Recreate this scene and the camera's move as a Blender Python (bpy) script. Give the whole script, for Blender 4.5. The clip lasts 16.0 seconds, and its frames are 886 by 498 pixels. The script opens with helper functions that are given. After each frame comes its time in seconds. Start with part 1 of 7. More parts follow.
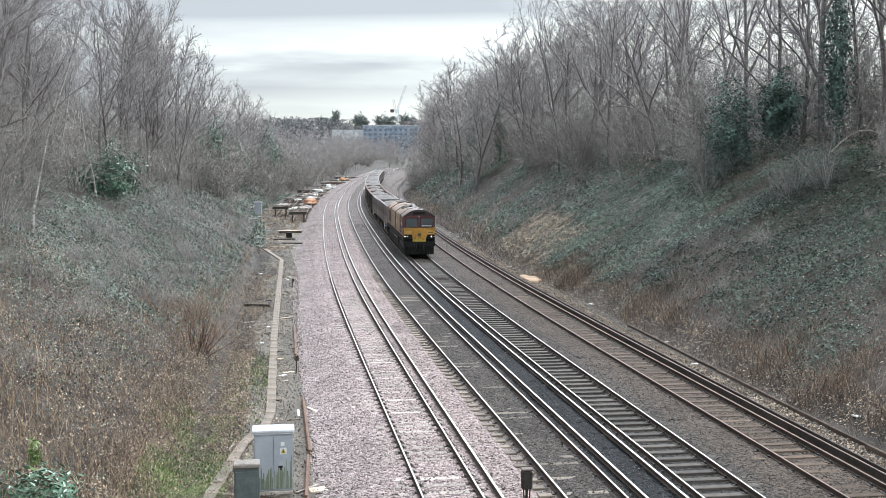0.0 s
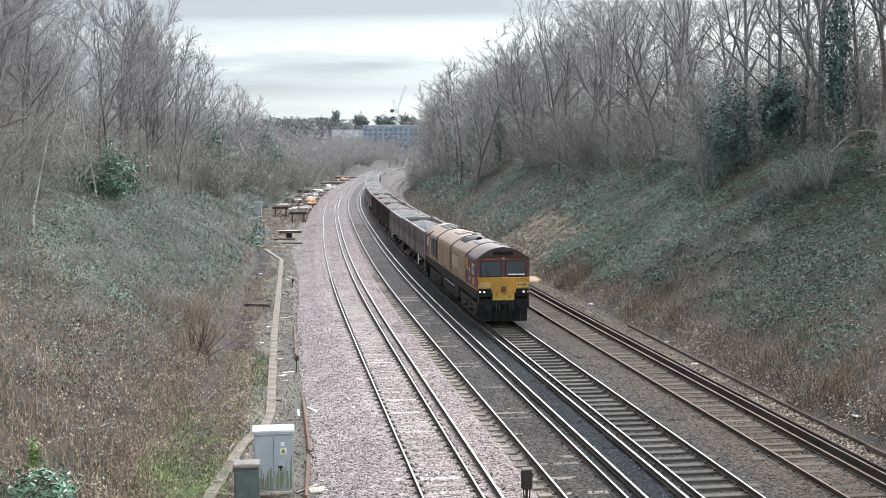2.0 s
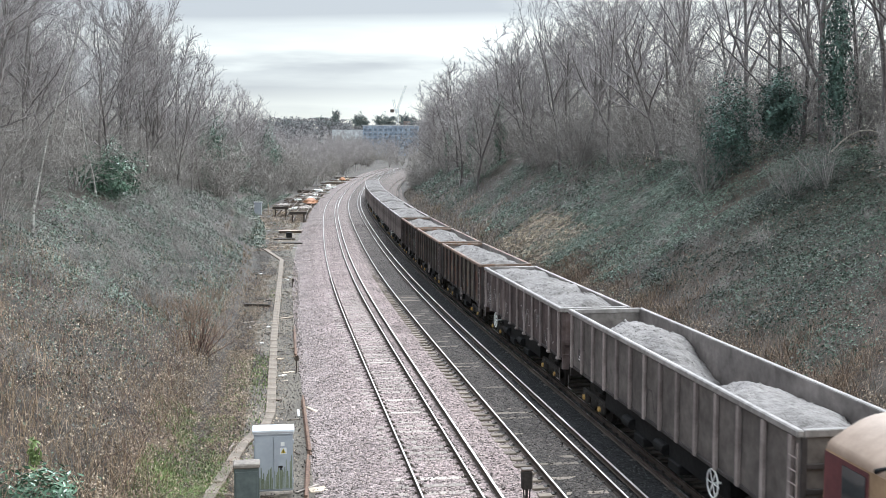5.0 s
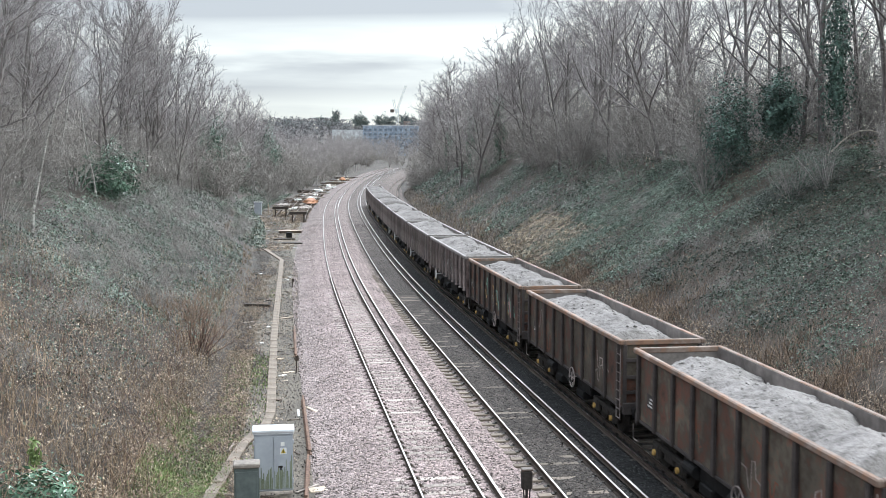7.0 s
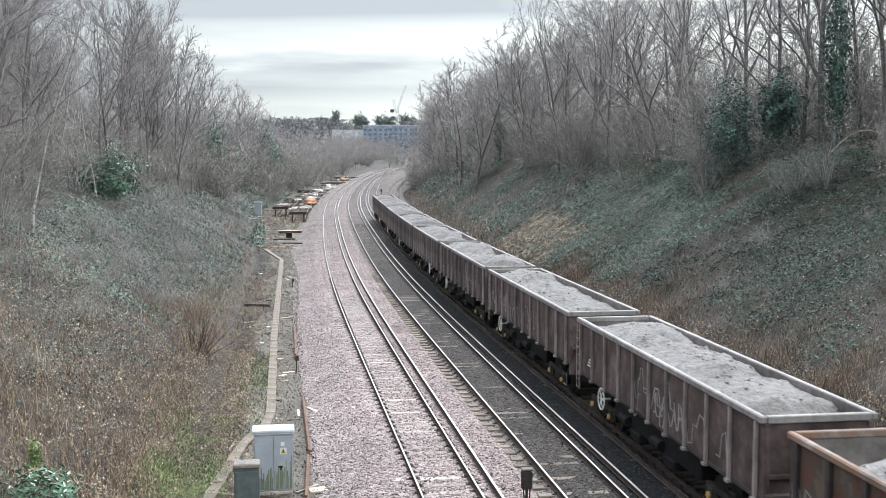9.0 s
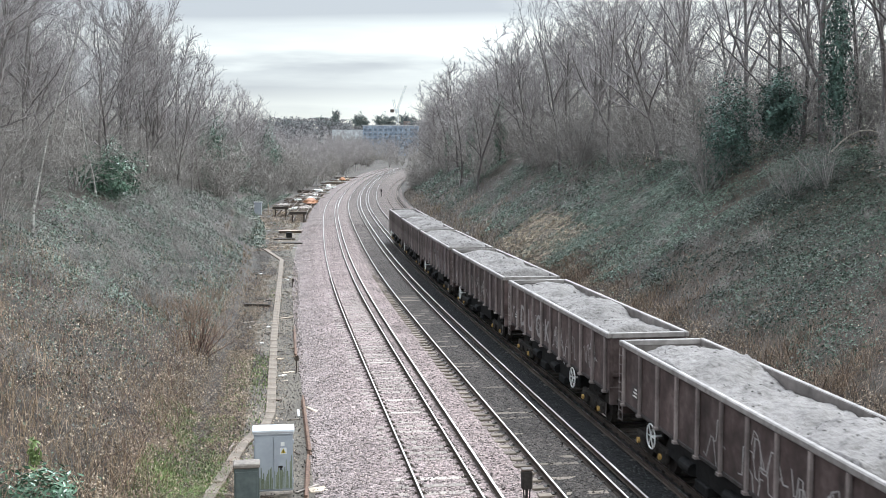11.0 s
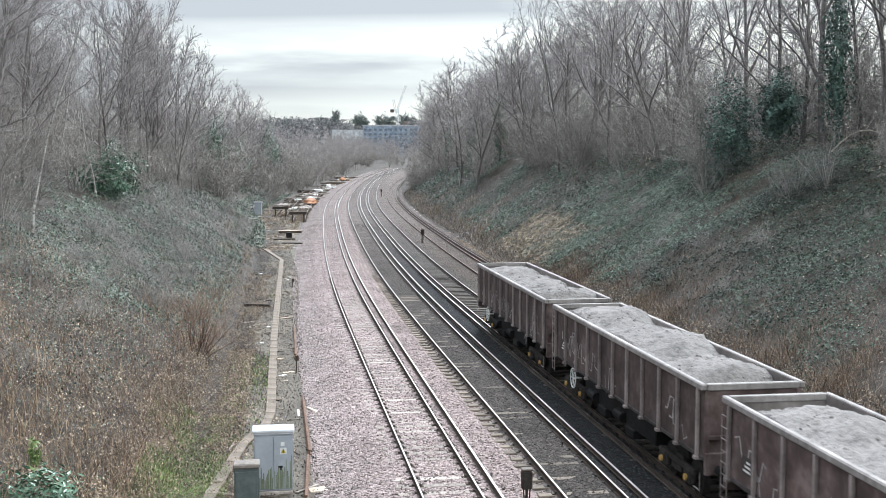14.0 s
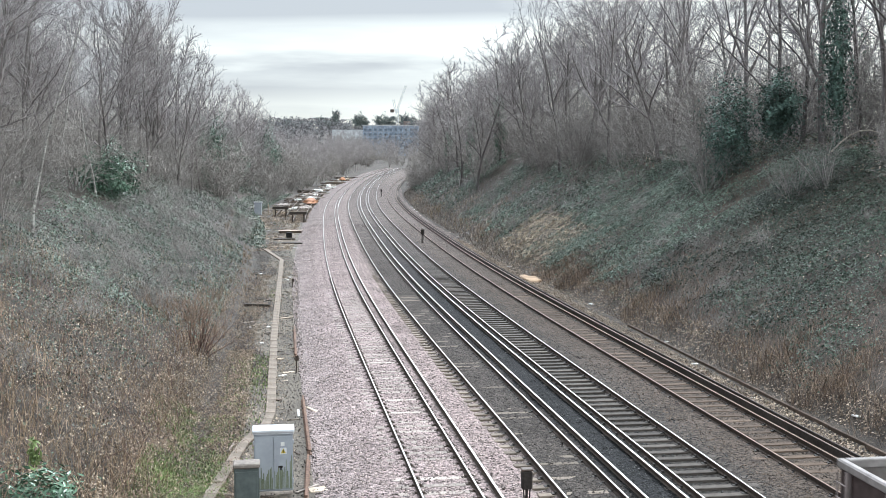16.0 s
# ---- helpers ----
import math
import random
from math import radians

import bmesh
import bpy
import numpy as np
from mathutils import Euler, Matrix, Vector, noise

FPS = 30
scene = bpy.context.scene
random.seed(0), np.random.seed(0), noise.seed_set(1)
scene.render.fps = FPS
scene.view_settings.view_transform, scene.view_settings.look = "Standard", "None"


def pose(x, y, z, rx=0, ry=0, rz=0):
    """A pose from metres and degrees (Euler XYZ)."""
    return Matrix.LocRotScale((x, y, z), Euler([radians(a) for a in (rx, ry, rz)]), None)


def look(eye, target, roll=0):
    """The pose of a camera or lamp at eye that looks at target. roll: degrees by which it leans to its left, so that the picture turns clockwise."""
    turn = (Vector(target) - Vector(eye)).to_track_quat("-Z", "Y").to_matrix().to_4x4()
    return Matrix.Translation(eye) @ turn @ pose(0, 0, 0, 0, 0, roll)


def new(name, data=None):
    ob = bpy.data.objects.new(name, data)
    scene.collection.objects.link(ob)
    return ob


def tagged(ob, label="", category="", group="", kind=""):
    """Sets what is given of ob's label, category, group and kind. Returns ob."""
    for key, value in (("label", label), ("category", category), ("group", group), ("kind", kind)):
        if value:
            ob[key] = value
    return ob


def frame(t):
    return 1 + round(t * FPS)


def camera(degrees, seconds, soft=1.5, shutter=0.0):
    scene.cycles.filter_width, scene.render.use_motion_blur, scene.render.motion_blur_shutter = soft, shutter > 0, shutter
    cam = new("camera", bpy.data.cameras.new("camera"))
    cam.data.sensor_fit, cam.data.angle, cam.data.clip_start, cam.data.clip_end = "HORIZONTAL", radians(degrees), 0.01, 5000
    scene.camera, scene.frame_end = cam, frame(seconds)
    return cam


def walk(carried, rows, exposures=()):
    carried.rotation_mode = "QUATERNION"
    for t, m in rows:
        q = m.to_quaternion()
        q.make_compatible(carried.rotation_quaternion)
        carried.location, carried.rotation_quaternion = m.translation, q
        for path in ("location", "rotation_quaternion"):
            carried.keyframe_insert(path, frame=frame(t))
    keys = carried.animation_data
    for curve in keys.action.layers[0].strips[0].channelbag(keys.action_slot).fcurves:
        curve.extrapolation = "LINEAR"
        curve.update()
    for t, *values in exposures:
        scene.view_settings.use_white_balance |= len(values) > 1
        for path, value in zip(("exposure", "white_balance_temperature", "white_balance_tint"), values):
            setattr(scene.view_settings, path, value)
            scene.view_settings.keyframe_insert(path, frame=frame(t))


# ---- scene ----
# camera: held still at a bridge parapet above the cutting
cam = camera(42.80, 16.0, soft=0.7, shutter=0.15)
EYE = pose(0, 0, 8.567, 90 - 4.871, 0, 0) @ pose(0, 0, 0, 0, 0, 0.035)
walk(cam, [(0, EYE), (16, EYE)], exposures=[(0, 0.31, 5380, 9), (16, 0.31, 5380, 9)])

def ramp_of(n, stops):
    r = n.new("ShaderNodeValToRGB")
    e = r.color_ramp.elements
    while len(e) < len(stops):
        e.new(0.5)
    for el, (p, c) in zip(e, stops):
        el.position, el.color = p, (*c, 1)
    return r


# ---- light: bright overcast, low sun behind thin cloud ----
SUN_EL, SUN_AZ = 42, 8
world = bpy.data.worlds.new("overcast")
scene.world = world
world.use_nodes = True
wn, wl = world.node_tree.nodes, world.node_tree.links
wn.clear()
w_out = wn.new("ShaderNodeOutputWorld")
w_bg = wn.new("ShaderNodeBackground")
w_sky = wn.new("ShaderNodeTexSky")
w_sky.sky_type = "NISHITA"
w_sky.sun_disc = False
w_sky.sun_elevation, w_sky.sun_rotation = radians(SUN_EL), radians(SUN_AZ)
w_sky.dust_density = 3.0
w_tc = wn.new("ShaderNodeTexCoord")
w_map = wn.new("ShaderNodeMapping")
w_map.inputs["Scale"].default_value = (2.2, 2.2, 17.0)
w_map.inputs["Location"].default_value = (0.3, 0.0, 0.35)
w_noise = wn.new("ShaderNodeTexNoise")
w_noise.inputs["Scale"].default_value = 1.15
w_noise.inputs["Detail"].default_value = 7
w_noise.inputs["Roughness"].default_value = 0.5
w_ramp = wn.new("ShaderNodeValToRGB")
w_ramp.color_ramp.elements[0].position, w_ramp.color_ramp.elements[0].color = 0.4, (6.65, 6.5, 6.2, 1)
w_ramp.color_ramp.elements[1].position, w_ramp.color_ramp.elements[1].color = 0.59, (13.4, 12.9, 11.2, 1)
w_mix = wn.new("ShaderNodeMix")
w_mix.data_type = "RGBA"
w_mix.inputs["Factor"].default_value = 0.95
w_bg.inputs["Strength"].default_value = 0.086
wl.new(w_tc.outputs["Generated"], w_map.inputs["Vector"])
wl.new(w_map.outputs["Vector"], w_noise.inputs["Vector"])
# long layers of cloud low over the line, and thinner cloud towards the sun
w_dir = wn.new("ShaderNodeSeparateXYZ")
wl.new(w_tc.outputs["Generated"], w_dir.inputs["Vector"])
w_low = wn.new("ShaderNodeMapRange")
w_low.inputs["From Max"].default_value = 0.2
w_layer = ramp_of(wn, [(0.0, (0.6, 0.6, 0.6)), (0.2, (0.56, 0.56, 0.56)), (0.3, (0.36, 0.36, 0.36)), (0.38, (0.38, 0.38, 0.38)), (0.44, (0.62, 0.62, 0.62)), (0.52, (0.6, 0.6, 0.6)), (0.6, (0.32, 0.32, 0.32)), (0.75, (0.36, 0.36, 0.36)), (1.0, (0.5, 0.5, 0.5))])
w_wob = wn.new("ShaderNodeMath")
w_wob.operation = "MULTIPLY_ADD"
w_wob.inputs[1].default_value = 0.06
w_sub = wn.new("ShaderNodeMath")
w_sub.operation = "SUBTRACT"
w_sub.inputs[1].default_value = 0.03
wl.new(w_noise.outputs["Fac"], w_wob.inputs[0])
wl.new(w_dir.outputs["Z"], w_wob.inputs[2])
wl.new(w_wob.outputs[0], w_sub.inputs[0])
wl.new(w_sub.outputs[0], w_low.inputs["Value"])
wl.new(w_low.outputs["Result"], w_layer.inputs["Fac"])
w_sum = wn.new("ShaderNodeMix")
w_sum.inputs["Factor"].default_value = 0.55
w_side = wn.new("ShaderNodeMath")
w_side.operation = "MULTIPLY_ADD"
w_side.inputs[1].default_value = 0.3
wl.new(w_noise.outputs["Fac"], w_sum.inputs["A"])
wl.new(w_layer.outputs["Color"], w_sum.inputs["B"])
wl.new(w_dir.outputs["X"], w_side.inputs[0])
wl.new(w_sum.outputs["Result"], w_side.inputs[2])
wl.new(w_side.outputs[0], w_ramp.inputs["Fac"])
wl.new(w_sky.outputs["Color"], w_mix.inputs["A"])
wl.new(w_ramp.outputs["Color"], w_mix.inputs["B"])
# an overcast sky is about three times as bright overhead as at the horizon
w_sep = wn.new("ShaderNodeSeparateXYZ")
w_up = wn.new("ShaderNodeMapRange")
w_up.inputs["From Min"].default_value, w_up.inputs["From Max"].default_value = 0.16, 0.62
w_up.inputs["To Min"].default_value, w_up.inputs["To Max"].default_value = 0.97, 2.3
w_gain = wn.new("ShaderNodeMix")
w_gain.data_type, w_gain.blend_type = "RGBA", "MULTIPLY"
w_gain.inputs["Factor"].default_value = 1.0
wl.new(w_tc.outputs["Generated"], w_sep.inputs["Vector"])
wl.new(w_sep.outputs["Z"], w_up.inputs["Value"])
wl.new(w_mix.outputs["Result"], w_gain.inputs["A"])
wl.new(w_up.outputs["Result"], w_gain.inputs["B"])
w_warm = ramp_of(wn, [(0.0, (1.03, 0.99, 0.87)), (0.35, (1.02, 1.0, 0.93)), (0.7, (1.01, 1.0, 0.95)), (1.0, (1.01, 1.0, 0.95))])
w_tint = wn.new("ShaderNodeMix")
w_tint.data_type, w_tint.blend_type = "RGBA", "MULTIPLY"
w_tint.inputs["Factor"].default_value = 1.0
wl.new(w_low.outputs["Result"], w_warm.inputs["Fac"])
wl.new(w_gain.outputs["Result"], w_tint.inputs["A"])
wl.new(w_warm.outputs["Color"], w_tint.inputs["B"])
wl.new(w_tint.outputs["Result"], w_bg.inputs["Color"])
wl.new(w_bg.outputs["Background"], w_out.inputs["Surface"])
sun_data = bpy.data.lights.new("sun", "SUN")
sun_data.energy, sun_data.angle, sun_data.color = 2.9, radians(12), (1.0, 0.95, 0.87)
sun = new("sun", sun_data)
_e, _a = radians(SUN_EL), radians(SUN_AZ)
sun.matrix_world = look((math.sin(_a) * math.cos(_e) * 100, math.cos(_a) * math.cos(_e) * 100, math.sin(_e) * 100), (0, 0, 0))

# ---- the line of the railway: s runs along the third track, off to its right ----
KS = [-320, -41, -40, 0, 50, 100, 150, 200, 250, 320, 420, 520, 2600]
KV = [0, 0, -0.000371, -0.000371, 0.000911, 0.000125, 0.000715, 0.000424, 0.000384, 0.000483, 0.000722, 0, 0]
SG = np.arange(-320, 2600, 0.5)
_k = np.interp(SG, KS, KV)
PSI = np.cumsum(_k) * 0.5
_i0 = int(320 / 0.5)
PSI = PSI - PSI[_i0] - 0.147226
XG = np.cumsum(np.sin(PSI)) * 0.5
YG = np.cumsum(np.cos(PSI)) * 0.5
XG, YG = XG - XG[_i0] + 7.6543, YG - YG[_i0] + 25.0


def rise(s):
    s = np.asarray(s, float)
    d = np.clip(s - 100, 0, 330)
    return 2.2e-5 * d * d + np.clip(s - 430, 0, 270) * 0.003 + np.maximum(0, s - 700) * 0.03


def at(s, off, z=0.0):
    """World place of a point by its way along the line, its offset to the right and its height over the rails."""
    s = np.asarray(s, float)
    psi = np.interp(s, SG, PSI)
    return np.stack([np.interp(s, SG, XG) + off * np.cos(psi), np.interp(s, SG, YG) - off * np.sin(psi), rise(s) + z], -1)


def heading(s):
    return float(np.interp(s, SG, PSI))


def place(s, off, z=0.0, turn=0.0):
    p = at(s, off, z)
    return pose(p[0], p[1], p[2], 0, 0, math.degrees(-heading(s)) + turn)


T1, T2, T3 = -6.921, -3.382, 0.0


def t4(s):
    return 3.578 + np.maximum(0, (np.asarray(s, float) - 180) / 175) ** 1.5 * 4.5


# ---- ground heights ----
def toe_left(s):
    return np.interp(s, [-60, 0, 60, 85, 115, 140, 200, 300, 450], [-13.6, -13.4, -13.0, -14.2, -15.8, -18.2, -17.6, -15.5, -14])


def toe_right(s):
    return np.interp(s, [-60, 0, 40, 100, 160, 200, 240, 300, 360, 430], [6.0, 6.0, 6.4, 6.4, 6.2, 6.3, 6.9, 8.2, 10.6, 14.0])


def softmin(a, b, k):
    return -np.log(np.exp(-a * k) + np.exp(-b * k)) / k


def wave(x, y, seed):
    r = np.random.RandomState(seed)
    out = 0
    for f, amp in ((0.11, 0.5), (0.23, 0.3), (0.6, 0.16), (1.3, 0.08)):
        a, b, c, d = r.uniform(0, 6.28, 4)
        out = out + amp * np.sin(f * (x * math.cos(a) + y * math.sin(a)) + b) * np.sin(f * 1.3 * (x * math.cos(c) + y * math.sin(c)) + d)
    return out


def land(s, off):
    """Height of the ground over the rails."""
    s, off = np.asarray(s, float), np.asarray(off, float)
    dl = np.maximum(0, toe_left(s) - off)
    dr = np.maximum(0, off - toe_right(s))
    zl = np.where(dl > 0, softmin(dl * 0.55, np.interp(s, [150, 220, 300], [7.6, 4.5, 1.8]) + 0.012 * dl, 0.9) * np.minimum(1, dl), 0)
    zr = np.where(dr > 0, softmin(dr * 0.62, 9.0 + 0.02 * dr, 0.9) * np.minimum(1, dr), 0)
    bump = wave(s, off, 3) * np.clip((dl + dr) / 4, 0.03, 1) * 0.9
    flat = np.where(off < -10, -0.45, np.where(off > 5, -0.33, -0.5))
    return flat + zl + zr + bump


# ---- material kit ----
def tree_of(name):
    m = bpy.data.materials.new(name)
    m.use_nodes = True
    n, l = m.node_tree.nodes, m.node_tree.links
    return m, n, l, n["Principled BSDF"]


def surf(name, stops, scale=8.0, rough=0.8, metal=0.0, bump=0.3, bscale=40.0, patch=0.35, pscale=0.6, rnd=0.0, island=0.0, vec="Object", detail=6.0, bdist=0.02, stretch=(1, 1, 1), spec=0.3):
    """A surface with grain, larger patches and fine relief. rnd: how much each piece differs."""
    m, n, l, b = tree_of(name)
    tc = n.new("ShaderNodeTexCoord")
    mp = n.new("ShaderNodeMapping")
    mp.inputs["Scale"].default_value = stretch
    l.new(tc.outputs[vec], mp.inputs["Vector"])
    src = mp.outputs["Vector"]
    g = n.new("ShaderNodeTexNoise")
    g.inputs["Scale"].default_value, g.inputs["Detail"].default_value, g.inputs["Roughness"].default_value = scale, detail, 0.65
    l.new(src, g.inputs["Vector"])
    r = ramp_of(n, stops)
    l.new(g.outputs["Fac"], r.inputs["Fac"])
    p = n.new("ShaderNodeTexNoise")
    p.inputs["Scale"].default_value, p.inputs["Detail"].default_value = pscale, 4
    l.new(src, p.inputs["Vector"])
    pr = n.new("ShaderNodeMapRange")
    pr.inputs["From Min"].default_value, pr.inputs["From Max"].default_value = 0.3, 0.7
    pr.inputs["To Min"].default_value, pr.inputs["To Max"].default_value = 1 - patch, 1 + patch * 0.6
    l.new(p.outputs["Fac"], pr.inputs["Value"])
    val = pr.outputs["Result"]
    for amount, node, sock in ((rnd, "ShaderNodeObjectInfo", "Random"), (island, "ShaderNodeNewGeometry", "Random Per Island")):
        if amount:
            o = n.new(node)
            q = n.new("ShaderNodeMapRange")
            q.inputs["To Min"].default_value, q.inputs["To Max"].default_value = 1 - amount, 1 + amount
            l.new(o.outputs[sock], q.inputs["Value"])
            mu = n.new("ShaderNodeMath")
            mu.operation = "MULTIPLY"
            l.new(val, mu.inputs[0])
            l.new(q.outputs["Result"], mu.inputs[1])
            val = mu.outputs[0]
    hs = n.new("ShaderNodeHueSaturation")
    l.new(r.outputs["Color"], hs.inputs["Color"])
    l.new(val, hs.inputs["Value"])
    l.new(hs.outputs["Color"], b.inputs["Base Color"])
    b.inputs["Roughness"].default_value, b.inputs["Metallic"].default_value = rough, metal
    b.inputs["Specular IOR Level"].default_value = spec
    if bump:
        f = n.new("ShaderNodeTexNoise")
        f.inputs["Scale"].default_value, f.inputs["Detail"].default_value = bscale, 5
        l.new(src, f.inputs["Vector"])
        bu = n.new("ShaderNodeBump")
        bu.inputs["Strength"].default_value, bu.inputs["Distance"].default_value = bump, bdist
        l.new(f.outputs["Fac"], bu.inputs["Height"])
        l.new(bu.outputs["Normal"], b.inputs["Normal"])
    return m


def ballast_material():
    """Broken stone: pale and new on the first track, oily between the middle two, brown under the last."""
    m, n, l, b = tree_of("ballast")
    uv = n.new("ShaderNodeTexCoord")
    v = n.new("ShaderNodeTexVoronoi")
    v.inputs["Scale"].default_value = 17
    l.new(uv.outputs["Object"], v.inputs["Vector"])
    stone = n.new("ShaderNodeSeparateColor")
    l.new(v.outputs["Color"], stone.inputs["Color"])
    sep = n.new("ShaderNodeSeparateXYZ")
    l.new(uv.outputs["UV"], sep.inputs["Vector"])
    wob = n.new("ShaderNodeTexNoise")
    wob.inputs["Scale"].default_value, wob.inputs["Detail"].default_value = 0.8, 6
    l.new(uv.outputs["Object"], wob.inputs["Vector"])
    wm = n.new("ShaderNodeMath")
    wm.operation = "MULTIPLY_ADD"
    wm.inputs[1].default_value, wm.inputs[2].default_value = 1.3, -0.65
    l.new(wob.outputs["Fac"], wm.inputs[0])
    add = n.new("ShaderNodeMath")
    l.new(sep.outputs["X"], add.inputs[0])
    l.new(wm.outputs[0], add.inputs[1])
    mr = n.new("ShaderNodeMapRange")
    mr.inputs["From Min"].default_value, mr.inputs["From Max"].default_value = -11, 7
    l.new(add.outputs[0], mr.inputs["Value"])
    kinds = ramp_of(n, [((o + 11) / 18, c) for o, c in BALLAST])
    l.new(mr.outputs["Result"], kinds.inputs["Fac"])
    vr = n.new("ShaderNodeMapRange")
    vr.inputs["To Min"].default_value, vr.inputs["To Max"].default_value = 0.25, 1.85
    l.new(stone.outputs["Red"], vr.inputs["Value"])
    big = n.new("ShaderNodeTexNoise")
    big.inputs["Scale"].default_value, big.inputs["Detail"].default_value = 0.35, 5
    l.new(uv.outputs["Object"], big.inputs["Vector"])
    br = n.new("ShaderNodeMapRange")
    br.inputs["From Min"].default_value, br.inputs["From Max"].default_value = 0.3, 0.7
    br.inputs["To Min"].default_value, br.inputs["To Max"].default_value = 0.78, 1.18
    l.new(big.outputs["Fac"], br.inputs["Value"])
    mu = n.new("ShaderNodeMath")
    mu.operation = "MULTIPLY"
    l.new(vr.outputs["Result"], mu.inputs[0])
    l.new(br.outputs["Result"], mu.inputs[1])
    hs = n.new("ShaderNodeHueSaturation")
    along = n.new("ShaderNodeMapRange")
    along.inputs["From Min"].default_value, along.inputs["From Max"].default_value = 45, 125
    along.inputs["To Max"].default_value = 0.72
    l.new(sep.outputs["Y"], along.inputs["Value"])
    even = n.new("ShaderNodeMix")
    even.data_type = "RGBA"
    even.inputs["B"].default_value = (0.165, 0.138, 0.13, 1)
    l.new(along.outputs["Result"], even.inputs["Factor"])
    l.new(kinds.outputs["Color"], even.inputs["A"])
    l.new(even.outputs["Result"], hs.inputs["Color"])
    l.new(mu.outputs[0], hs.inputs["Value"])
    l.new(hs.outputs["Color"], b.inputs["Base Color"])
    b.inputs["Roughness"].default_value = 0.9
    b.inputs["Specular IOR Level"].default_value = 0.15
    bu = n.new("ShaderNodeBump")
    bu.inputs["Strength"].default_value, bu.inputs["Distance"].default_value = 0.9, 0.04
    bu.invert = True
    l.new(v.outputs["Distance"], bu.inputs["Height"])
    l.new(bu.outputs["Normal"], b.inputs["Normal"])
    return m


BALLAST = [(-11, (0.19, 0.16, 0.15)), (-10.2, (0.24, 0.2, 0.195)), (-8.0, (0.258, 0.205, 0.201)), (-4.85, (0.262, 0.207, 0.2)), (-4.4, (0.2, 0.163, 0.152)), (-4.0, (0.055, 0.047, 0.043)),
           (-2.7, (0.06, 0.051, 0.046)), (-2.2, (0.021, 0.021, 0.023)), (-0.95, (0.02, 0.02, 0.021)), (-0.5, (0.04, 0.036, 0.033)), (0.6, (0.045, 0.04, 0.036)), (1.3, (0.066, 0.055, 0.048)),
           (2.4, (0.072, 0.057, 0.047)), (4.6, (0.068, 0.053, 0.043)), (6.4, (0.088, 0.067, 0.054))]
M = {}
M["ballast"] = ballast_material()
# soil colour is darkened to give shadow in the gaps between leaves and stems
M["soil"] = surf("leaf_litter_soil", [(0.25, (0.014, 0.011, 0.008)), (0.5, (0.042, 0.032, 0.024)), (0.62, (0.09, 0.068, 0.05)), (0.8, (0.17, 0.13, 0.096))], scale=9, bump=0.8, bscale=22, bdist=0.06, patch=0.5, pscale=0.35)
M["rail_side"] = surf("rusty_rail_steel", [(0.3, (0.03, 0.022, 0.018)), (0.7, (0.085, 0.062, 0.048))], scale=14, rough=0.8, metal=0.0, bump=0.2)
M["rail_top"] = surf("polished_rail_head", [(0.3, (0.54, 0.52, 0.5)), (0.7, (0.72, 0.7, 0.68))], scale=3, rough=0.3, metal=1.0, bump=0.02, patch=0.1)
M["rail_dull"] = surf("dull_rail_head", [(0.3, (0.14, 0.09, 0.062)), (0.7, (0.26, 0.185, 0.135))], scale=3, rough=0.6, metal=0.3, bump=0.05, patch=0.2)
M["black_board"] = surf("tarred_guard_board", [(0.3, (0.022, 0.018, 0.015)), (0.7, (0.07, 0.055, 0.045))], scale=9, rough=0.7, bump=0.2)
M["timber"] = surf("weathered_sleeper_timber", [(0.3, (0.095, 0.077, 0.062)), (0.7, (0.225, 0.188, 0.153))], scale=12, rough=0.85, bump=0.5, bscale=30, rnd=0.3, stretch=(0.3, 3, 3))
M["old_timber"] = surf("brown_sleeper_timber", [(0.3, (0.055, 0.039, 0.029)), (0.7, (0.145, 0.105, 0.078))], scale=12, rough=0.9, bump=0.5, bscale=30, rnd=0.3, stretch=(0.3, 3, 3))
M["concrete"] = surf("grey_concrete", [(0.3, (0.25, 0.215, 0.195)), (0.7, (0.42, 0.37, 0.335))], scale=10, rough=0.85, bump=0.3, rnd=0.3)
M["bark"] = surf("brown_grey_bark", [(0.3, (0.085, 0.075, 0.073)), (0.7, (0.2, 0.18, 0.175))], scale=6, rough=0.9, bump=0.5, bscale=18, rnd=0.25)
# twigs are paled so that their colour carries the wood's haze
M["twig"] = surf("bare_twigs", [(0.3, (0.22, 0.2, 0.2)), (0.7, (0.39, 0.36, 0.36))], scale=2, rough=0.85, bump=0, rnd=0.25)
M["iron"] = surf("dark_iron", [(0.3, (0.02, 0.018, 0.017)), (0.7, (0.06, 0.05, 0.045))], scale=12, rough=0.7, metal=0.3, bump=0.2)
M["wagon"] = surf("weathered_wagon_steel", [(0.3, (0.07, 0.05, 0.046)), (0.7, (0.17, 0.13, 0.12))], scale=3, rough=0.7, bump=0.1, patch=0.4, rnd=0.2)
M["yellow"] = surf("warning_yellow_paint", [(0.3, (0.32, 0.16, 0.025)), (0.7, (0.47, 0.26, 0.045))], scale=4, rough=0.5, bump=0.05)


# ---- mesh kit ----
def mesh_of(name, verts, faces, mats, idx=None, smooth=False):
    me = bpy.data.meshes.new(name)
    me.from_pydata([tuple(map(float, v)) for v in verts], [], [tuple(map(int, f)) for f in faces])
    for m in (mats if isinstance(mats, (list, tuple)) else [mats]):
        me.materials.append(m)
    if idx is not None:
        me.polygons.foreach_set("material_index", np.asarray(idx, np.int32))
    if smooth:
        me.polygons.foreach_set("use_smooth", np.ones(len(faces), bool))
    me.update()
    return me


